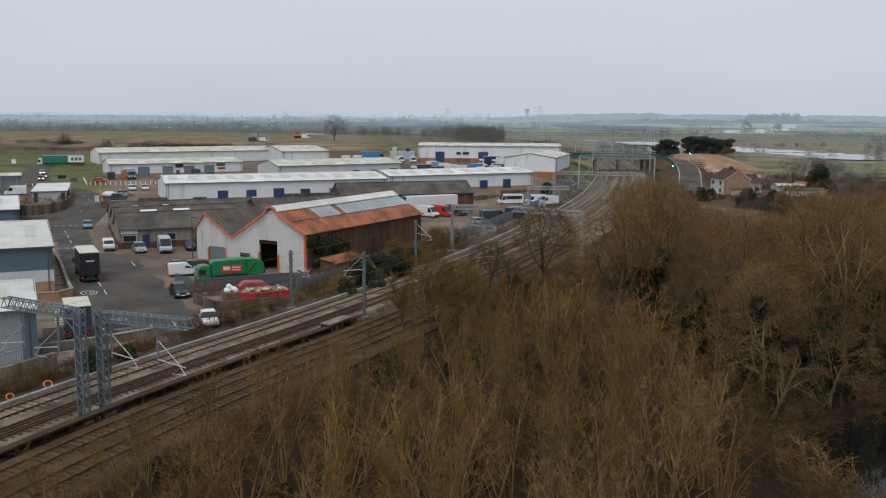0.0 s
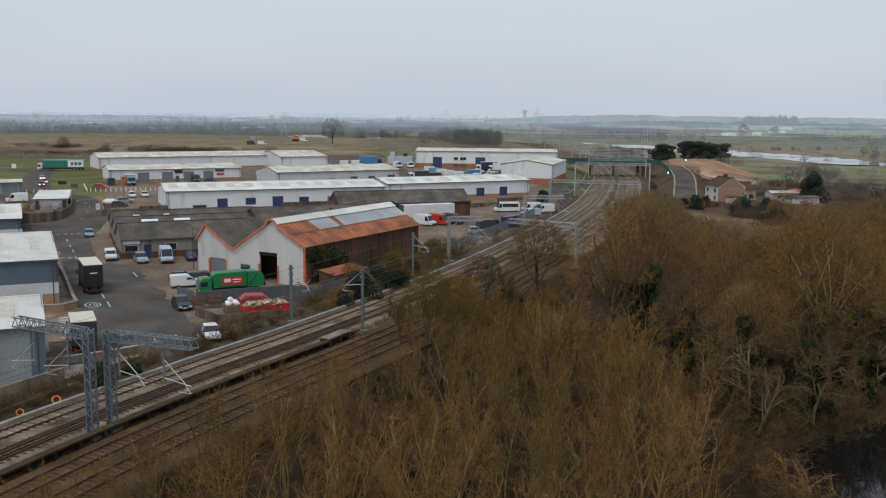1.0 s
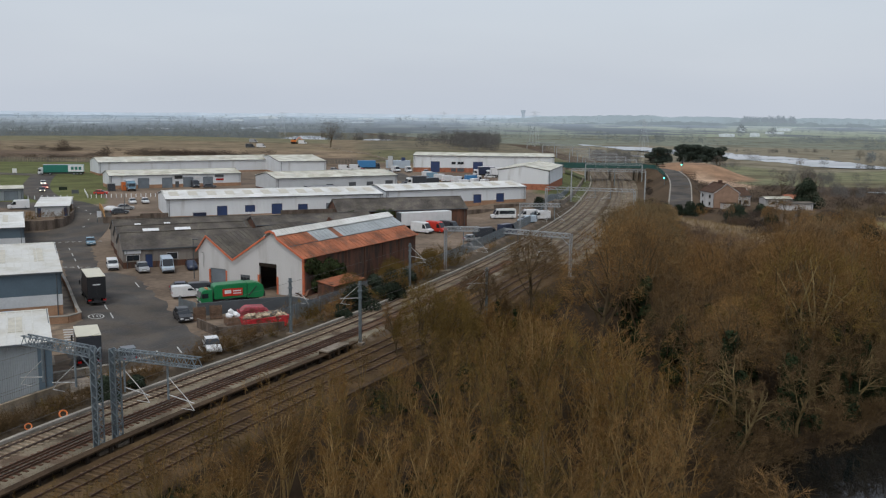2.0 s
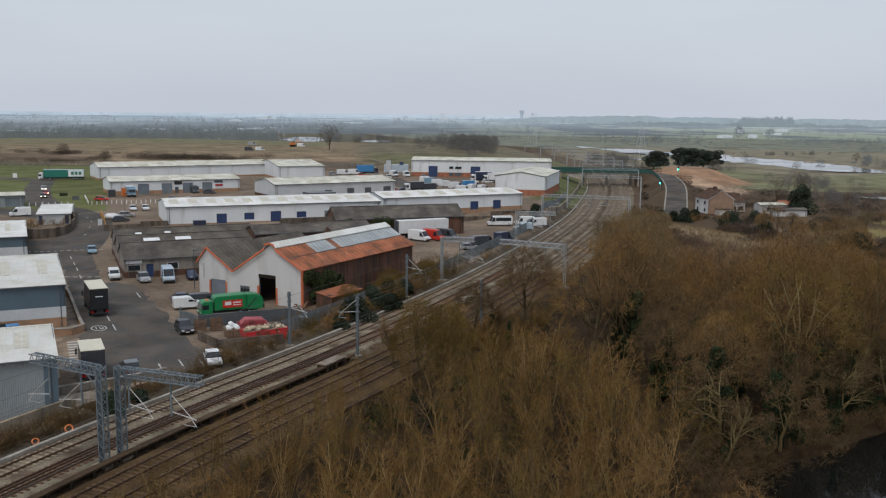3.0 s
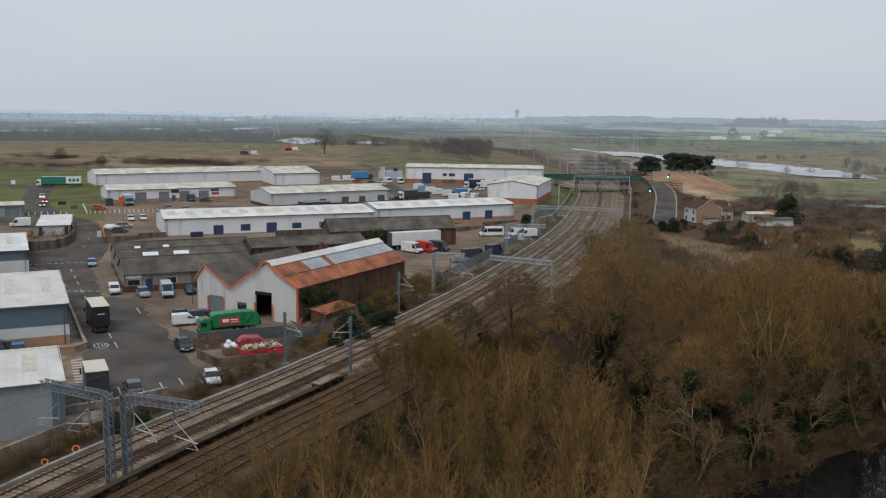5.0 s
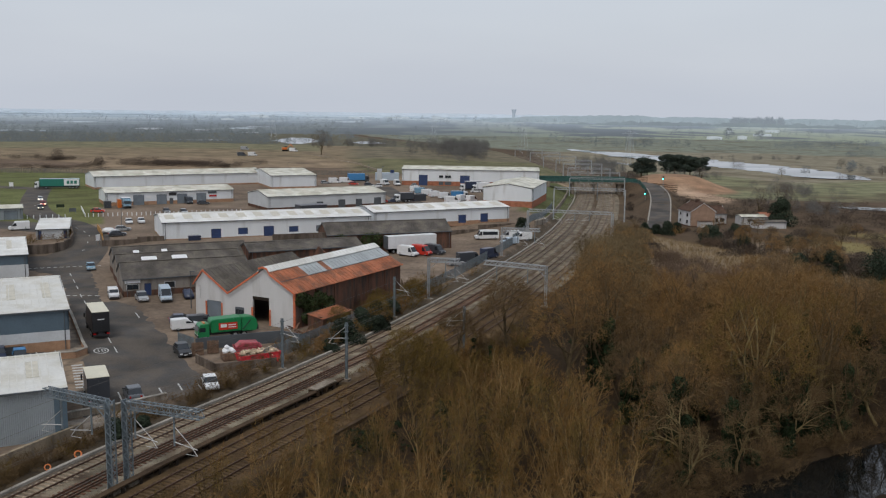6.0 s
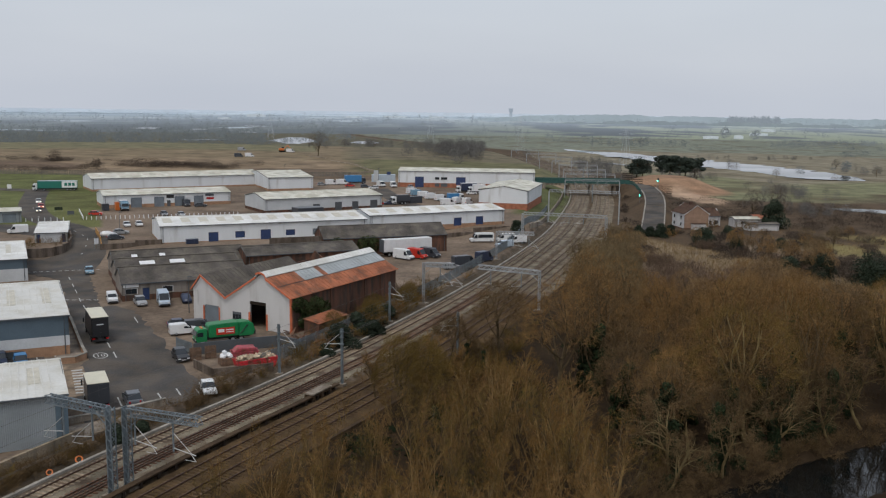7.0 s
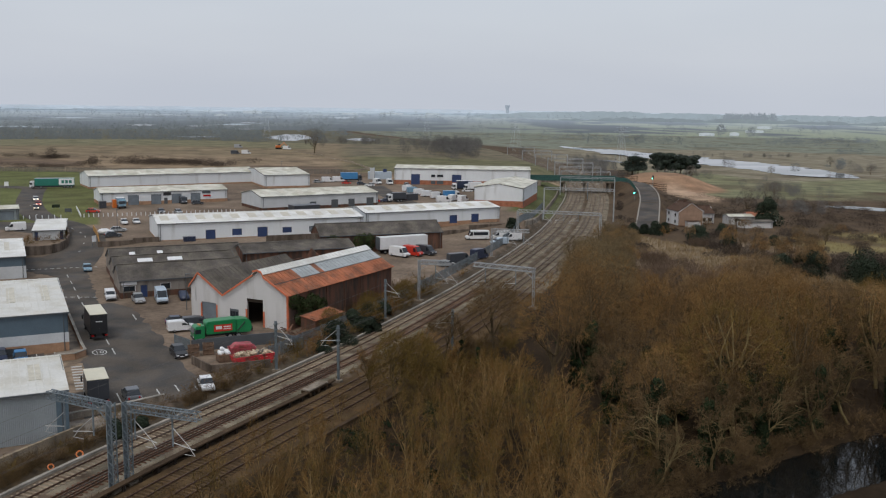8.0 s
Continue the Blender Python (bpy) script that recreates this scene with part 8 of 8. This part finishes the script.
# skip compound by the railway
straight_wall("compound_wall", [(-30.6, 109.5), (-27.0, 105.0), (-19.2, 108.4)], 1.25, 0.2, STAINED, "grey sleeper-panel wall round the skips")
palisade([(-35.8, 119.4), (-32.5, 116.2)], 1.9, "grey sheeted gate panel at the yard entrance", STEEL, 0.12)
straight_wall("compound_wall", [(-32.3, 116), (-27, 118.6), (-20.5, 121.4), (-15.8, 118.2)], 1.8, 0.2, TRIM, "dark sheeted fence behind the skips")


def skip(x, y, angle, L, W, H, colour, label, fill):
    ob = thing("skip", frame_at(x, y, angle, 0.03), label, "skip", "skips in the compound")
    p = mat(colour + "_worn_skip_paint", RGB2[colour], 0.6, var=0.3, scale=0.8, fine=5, stain=(0.2, 0.06, 0.04), amount=0.3)
    t = 0.08
    h = L / 2
    outer = [(-h, H), (-h + 0.5, 0.15), (h - 0.5, 0.15), (h, H)]
    for s in (-1, 1):
        bm = bmesh.new()
        prism(bm, outer, s * W / 2, s * (W / 2 - t))
        side = part("side", bm, p, ob)
        for k in range(5):
            x0 = -h + 0.7 + k * (L - 1.4) / 4
            slab("rib", p, side, x0 - 0.06, x0 + 0.06, min(s * W / 2, s * (W / 2 + 0.07)), max(s * W / 2, s * (W / 2 + 0.07)), 0.2, H - 0.05)
        slab("rim", p, side, -h, h, s * W / 2 - 0.07, s * W / 2 + 0.07, H - 0.08, H + 0.03)
    for s in (-1, 1):
        bm = bmesh.new()
        prism(bm, [(s * h, H), (s * (h - 0.5), 0.15), (s * (h - 0.5 - t), 0.15), (s * (h - t), H)], -W / 2 + t, W / 2 - t)
        part("end", bm, p, ob)
    slab("floor", p, ob, -h + 0.5, h - 0.5, -W / 2 + t, W / 2 - t, 0.15, 0.25)
    rng = random.Random(int(x * 10))
    if fill:
        bm = bmesh.new()
        for k in range(190):
            m = pose(rng.uniform(-h + 0.5, h - 0.5), rng.uniform(-W / 2 + 0.3, W / 2 - 0.3), H * rng.uniform(0.75, 1.2), rng.uniform(-40, 40), rng.uniform(-30, 30), rng.uniform(0, 180))
            a, b = rng.uniform(0.15, 0.7), rng.uniform(0.06, 0.2)
            box(bm, -a, a, -b, b, -0.04, 0.04, m)
        d = new("rubble_load", mesh_of(bm, "rubble_load", RUBBLE))
        d.matrix_world = ob.matrix_world
        tagged(d, "pale broken timber and plasterboard heaped in the skip", "waste", kind="stuff")
    else:
        bm = bmesh.new()
        prism(bm, [(-h * 0.9, H), (h * 0.9, H), (h * 0.7, H + 0.55), (-h * 0.5, H + 0.65)], -W / 2 + 0.1, W / 2 - 0.1)
        soften(bm, 0.1, 1)
        part("lid", bm, p, ob, "faded pink sloping lid")
    return ob


RGB2 = {"red": (0.62, 0.03, 0.04), "faded": (0.4, 0.07, 0.09), "crimson": (0.42, 0.03, 0.05)}
RUBBLE = mat("pale_waste", (0.5, 0.4, 0.29), 0.9, var=0.45, scale=2, fine=8)
skip(-21.9, 109.4, 34, 6.0, 2.4, 1.6, "red", "red skip heaped with pale rubble", True)
skip(-24.4, 114.2, 20, 4.0, 2.0, 1.3, "faded", "faded red skip with a sloping lid", False)
tub = thing("waste_tub", frame_at(-26.4, 111.2, 30, 0.02), "brown open tub heaped with white plastic sacks", "tub")
slab("tub", WOOD, tub, -1.0, 1.0, -0.8, 0.8, 0, 1.1, bevel=0.06)
for k, (x, y, z) in enumerate(((-0.5, -0.3, 1.3), (0.4, 0.2, 1.35), (-0.1, 0.35, 1.7), (0.45, -0.4, 1.25), (-0.4, 0.4, 1.25))):
    bm = bmesh.new()
    bmesh.ops.create_icosphere(bm, subdivisions=2, radius=0.45, matrix=pose(x, y, z, 20 * k, 10 * k, 0) @ Matrix.Diagonal((1, 0.8, 0.7, 1)))
    for v in bm.verts:
        v.co += Vector((noise.noise(v.co * 4), noise.noise(v.co * 4 + Vector((5, 0, 0))), noise.noise(v.co * 4 + Vector((0, 5, 0))))) * 0.1
    part("sack", bm, WHITE, tub, "white plastic sack")
for k, (x, y, a) in enumerate(((-31.4, 113.6, 20), (-29.5, 114.8, 18))):
    c = thing("timber_crate", frame_at(x, y, a, 0.02), "tall weathered timber crate in the yard", "crate", "timber crates")
    for z in (0.1, 0.75, 1.4):
        slab("rail", WOOD, c, -0.8, 0.8, -0.62, -0.56, z, z + 0.14)
        slab("rail", WOOD, c, -0.8, 0.8, 0.56, 0.62, z, z + 0.14)
    for i in range(7):
        for s in (-0.55, 0.5):
            slab("plank", WOOD, c, -0.8 + i * 0.23, -0.62 + i * 0.23, s, s + 0.05, 0, 1.7)
    for s in (-0.8, 0.75):
        slab("side_panel", WOOD, c, s, s + 0.05, -0.5, 0.5, 0, 1.7)
# scrap heap and pallets by the shed
rng = random.Random(3)
bm = bmesh.new()
for k in range(160):
    m = pose(-16.5 + rng.gauss(0, 1.9), 124 + rng.gauss(0, 2.4), 0.5 + abs(rng.gauss(0, 0.35)), rng.uniform(-40, 40), rng.uniform(-40, 40), rng.uniform(0, 180))
    a, b = rng.uniform(0.2, 1.0), rng.uniform(0.04, 0.2)
    box(bm, -a, a, -b, b, -0.05, 0.05, m)
tagged(new("scrap_heap", mesh_of(bm, "scrap_heap", mat("rusty_scrap", (0.16, 0.09, 0.06), 0.9, var=0.5, scale=2, fine=7))), "heap of rusty scrap and timber by the fence", "scrap heap", kind="stuff")

# life rings of orange cable hoop beside the line
for (x, y, r) in ((-33.7, 74.9, 0.34), (-35.4, 71.6, 0.28)):
    ob = thing("cable_hoop", frame_at(x, y, 30, 0.1) @ pose(0, 0, r * 0.9, 55, 0, 0), "bright orange plastic cable hoop beside the track", "cable hoop", "orange hoops")
    bm = bmesh.new()
    for k in range(14):
        a, b = k * math.tau / 14, (k + 1) * math.tau / 14
        tube(bm, (math.cos(a) * r, math.sin(a) * r, 0), (math.cos(b) * r, math.sin(b) * r, 0), r * 0.23, sides=8)
    part("hoop", bm, paint("orange", (0.75, 0.12, 0.03)), ob)

# bollards along the upper yard
bm = bmesh.new()
tube(bm, (0, 0, -0.2), (0, 0, 1.0), 0.13, 0.11, 8)
tube(bm, (0, 0, 1.0), (0, 0, 1.06), 0.11, 0.04, 8)
BOLLARD = mesh_of(bm, "bollard", WHITE)
for k in range(34):
    t = k / 33
    x, y = -100.5 + 42 * t, 257.8 + 17 * t
    b = new("bollard", BOLLARD)
    b.matrix_world = frame_at(x, y, 0)
    tagged(b, "white painted post edging the upper yard", "bollard", "white posts")
for k in range(7):
    b = new("bollard", BOLLARD)
    b.matrix_world = frame_at(-116 + 1.6 * k, 251.5 + 0.6 * k, 0)
    tagged(b, "white painted post at the road corner", "bollard", "white posts")
straight_wall("white_rail", [(-111.5, 281), (-101.5, 258)], 0.8, 0.15, WHITE, "low white rail at the yard corner")


# painted road markings
def dash(x, y, angle, length, wide=0.18, lift=0.012, z=None):
    bm = bmesh.new()
    box(bm, -length / 2, length / 2, -wide / 2, wide / 2, -0.02, lift)
    o = new("road_marking", mesh_of(bm, "road_marking", LINEPAINT))
    o.matrix_world = pose(x, y, (ground_z(x, y) + 0.05 if z is None else z), 0, 0, angle)
    tagged(o, "worn white painted line on the tarmac", "road marking", kind="structure")


for x, y in ((-77.9, 184), (-73.9, 175.8), (-70.4, 168.6), (-67.3, 162.2), (-63.6, 154.3), (-60.4, 148), (-57.2, 141.6)):
    dash(x, y, 115.7, 3.4, z=0.452)
for k in range(5):
    dash(-66.0 + k * 1.35, 154.2 + k * 0.05, 2, 0.85, 0.34, z=0.452)
for k in range(12):
    dash(-85.6 + k * 1.25, 182.6 + k * 0.4, 18, 0.75, 0.3, z=ground_z(-85.6 + k * 1.25, 182.6 + k * 0.4) + 0.1)
for x, y, a, l in ((-47.9, 138.3, 116, 4.5), (-46.7, 121.3, 116, 3.6), (-43.9, 115.8, 116, 3.6), (-35.9, 94.0, 116, 3.8), (-33.3, 94.6, 116, 3.0), (-31.4, 95.9, 116, 3.8), (-29.7, 98.1, 116, 3.0), (-27.2, 98.2, 116, 3.2)):
    dash(x, y, a, l, z=0.452)
for x, y in ((-53.9, 112.4), (-56.6, 111.2), (-51.6, 113.3)):
    dash(x, y, 115, 4.8, 0.14, z=0.502)
for k in range(9):
    dash(-46.3 + k * 0.55, 107.4 - k * 1.24, 22, 1.4, 0.5, z=0.482)
ob = thing("speed_roundel", pose(-45.8, 115.2, 0.452, 0, 0, 27), "worn white painted speed roundel with the number 10", "road marking", kind="structure")
bm = bmesh.new()
for k in range(24):
    a, b = k * math.tau / 24, (k + 1) * math.tau / 24
    q = [(math.cos(t) * r * 1.05, math.sin(t) * r * 1.7) for t, r in ((a, 1), (b, 1), (b, 0.84), (a, 0.84))]
    bm.faces.new([bm.verts.new((*c, 0.012)) for c in q])
part("ring", bm, LINEPAINT, ob)
tx = bpy.data.curves.new("numeral", "FONT")
tx.body, tx.size, tx.align_x, tx.align_y, tx.extrude = "10", 1.5, "CENTER", "CENTER", 0.004
tx.materials.append(LINEPAINT)
tmp = new("numeral", tx)
tmp.parent = ob
tmp.matrix_basis = pose(0, 0, 0.014) @ Matrix.Diagonal((0.9, 1.4, 1, 1))
for x, y, a in ((-80.6, 201, 95), (-82.4, 208.5, 105), (-85.0, 216.5, 112), (-89.0, 224, 122), (-94, 231.5, 124), (-99.5, 240, 130), (-117, 263, 122), (-129, 287, 115)):
    dash(x, y, a, 2.2, 0.2, z=ground_z(x, y) + 0.09)


# lamp posts, signs and small things
def lamp_post(x, y, tall, label="slim grey street lamp post", arm=0.8, angle=0):
    ob = thing("street_lamp", frame_at(x, y, angle), label, "street lamp", "street lamps")
    bm = bmesh.new()
    tube(bm, (0, 0, -0.2), (0, 0, tall), 0.09, 0.055, 8)
    part("column", bm, TRIM, ob)
    slab("lantern", TRIM, ob, -0.15, arm, -0.12, 0.12, tall, tall + 0.14, bevel=0.03)


lamp_post(-40.3, 144.2, 6.6)
lamp_post(-78.5, 222, 6.5)
for x, y in ((-153, 352), (-27, 410), (-20, 398), (-66, 420)):
    lamp_post(x, y, 7)


def signal(x, y, tall, label):
    ob = thing("traffic_signal", frame_at(x, y, -70), label, "traffic signal", "signals at the bridge")
    bm = bmesh.new()
    tube(bm, (0, 0, -0.2), (0, 0, tall), 0.08, sides=8)
    part("post", bm, STEEL, ob)
    head = slab("head", BLACK, ob, -0.35, 0.35, -0.2, 0.2, tall - 0.2, tall + 1.4, bevel=0.04)
    bm = bmesh.new()
    tube(bm, (0, -0.2, tall + 0.15), (0, -0.26, tall + 0.15), 0.3, sides=12)
    part("lit_lens", bm, GREENLIT, head)


GREENLIT = glow("lit_green_lens", (0.1, 1.0, 0.75), 6.0)
signal(101.6, 372, 3.2, "lit green traffic signal beside the lane")
signal(86.5, 340, 2.4, "lit green traffic signal by the railway bank")


def board(x, y, angle, w, h, z, material, label, legs=True):
    ob = thing("sign_board", frame_at(x, y, angle), label, "sign", "signs")
    slab("panel", material, ob, -w / 2, w / 2, -0.04, 0.04, z, z + h)
    if legs:
        for s in (-w / 2 + 0.1, w / 2 - 0.1):
            slab("post", STEEL, ob, s - 0.05, s + 0.05, 0.05, 0.12, -0.2, z + h * 0.8)


board(-163.6, 346, 10, 1.6, 1.7, 0.8, WHITE, "white sign board on the grass verge")
board(-117.2, 278.5, 20, 2.4, 1.0, 0.5, HEDGE, "dark green sign board on the grass verge")
board(-108.8, 267, 20, 2.0, 1.1, 0.5, TRIM, "dark sign board on the grass verge")
board(-78.8, 205.6, 60, 1.2, 1.5, 1.2, WHITE, "white sign board at the yard corner")
board(-15.8, 409, 10, 1.8, 4.4, 0.5, BLUEDOOR, "tall dark blue entrance sign")
board(-21.5, 405, 10, 2.2, 5.2, 0.5, PALECLAD, "tall pale grey entrance sign")
# small stores and containers
for x, y, a, l, w, h, c, label in ((-101.5, 285.5, 28, 2.4, 2.4, 2.6, "orange", "orange steel container outside the trade units"), (-105.0, 283.0, 28, 2.2, 2.0, 2.2, "dark", "dark green waste bin outside the trade units"),
                                   (-112, 318, 30, 9, 2.4, 2.4, "orange", "orange stacked barriers behind a fence"), (-28.5, 297, 31, 8, 2.6, 2.4, "dark", "dark green container behind the grey unit"),
                                   (-41, 273, 31, 9, 5, 2.9, "dark", "dark timber store behind the warehouse"), (-5, 318, 30, 5, 2.4, 2.4, "dark", "dark container by the yard road"),
                                   (-58.5, 211.2, 22.7, 3, 1.4, 1.1, "navy", "dark blue bulk bin against the warehouse"), (-24, 412, 6, 11, 4, 3.4, "pale", "pale cabin by the estate gate"), (-6, 391, -4, 7, 3, 2.6, "white", "white cabin beside the tall unit")):
    ob = thing("container", frame_at(x, y, a, 0.02), label, "container", "containers")
    b = slab("body", paint(c, RGB[c]), ob, 0, l, -w, 0, 0, h, bevel=0.04)
    for k in range(int(l / 0.6)):
        slab("rib", paint(c, RGB[c]), b, 0.25 + k * 0.6, 0.4 + k * 0.6, -w - 0.04, -w, 0.1, h - 0.1)
    slab("roof", paint(c, RGB[c]), ob, -0.05, l + 0.05, -w - 0.05, 0.05, h, h + 0.07)
# boundary fences of the estate and the field
FENCEGREY = mat("weathered_fence_slats", (0.17, 0.155, 0.135), 0.9, var=0.25)
palisade([(-215 + 22 * k, 421 + 2.4 * k) for k in range(8)], 2.4, "long grey fence at the foot of the field", FENCEGREY, 0.7)
palisade([(-61 + 8.5 * k, 437 + 1.0 * k) for k in range(4)], 2.4, "grey fence behind the upper yard", FENCEGREY, 0.7)
straight_wall("field_wall", [(-38, 452), (-26, 470), (-38, 510), (-62, 560), (-86, 600)], 1.1, 0.5, mat("pale_fence_rail", (0.3, 0.25, 0.19), 0.9), "pale fence line climbing beside the field track")


# pylons far off, with haze put into their steel colour
HAZYSTEEL = mat("haze_paled_steel", (0.42, 0.46, 0.49), 0.7, var=0.1)


def pylon(x, y, tall, label="grey lattice electricity pylon in the distance"):
    ob = thing("pylon", frame_at(x, y, 20), label, "pylon", "pylons")
    bm = bmesh.new()
    b = tall * 0.12
    for s in (-1, 1):
        for t in (-1, 1):
            tube(bm, (s * b, t * b, 0), (s * 0.6, t * 0.6, tall), 0.09, 0.06, 4)
    n = 7
    for k in range(n):
        z0, z1 = tall * k / n, tall * (k + 1) / n
        w0, w1 = b + (0.6 - b) * k / n, b + (0.6 - b) * (k + 1) / n
        for s in (-1, 1):
            tube(bm, (-w0, s * w0, z0), (w1, s * w1, z1), 0.035, sides=3)
            tube(bm, (s * w0, -w0, z0), (s * w1, w1, z1), 0.035, sides=3)
    part("tower", bm, HAZYSTEEL, ob)
    for z, w in ((tall * 0.72, 6), (tall * 0.84, 7), (tall * 0.95, 5)):
        bm = bmesh.new()
        tube(bm, (-w, 0, z), (w, 0, z), 0.09, sides=4)
        tube(bm, (-w, 0, z), (0, 0, z + 1.6), 0.06, sides=3)
        tube(bm, (w, 0, z), (0, 0, z + 1.6), 0.06, sides=3)
        part("crossarm", bm, HAZYSTEEL, ob)


pylon(150, 660, 27)
pylon(95, 900, 34)
pylon(6, 1150, 34)
pylon(-215, 1250, 34)
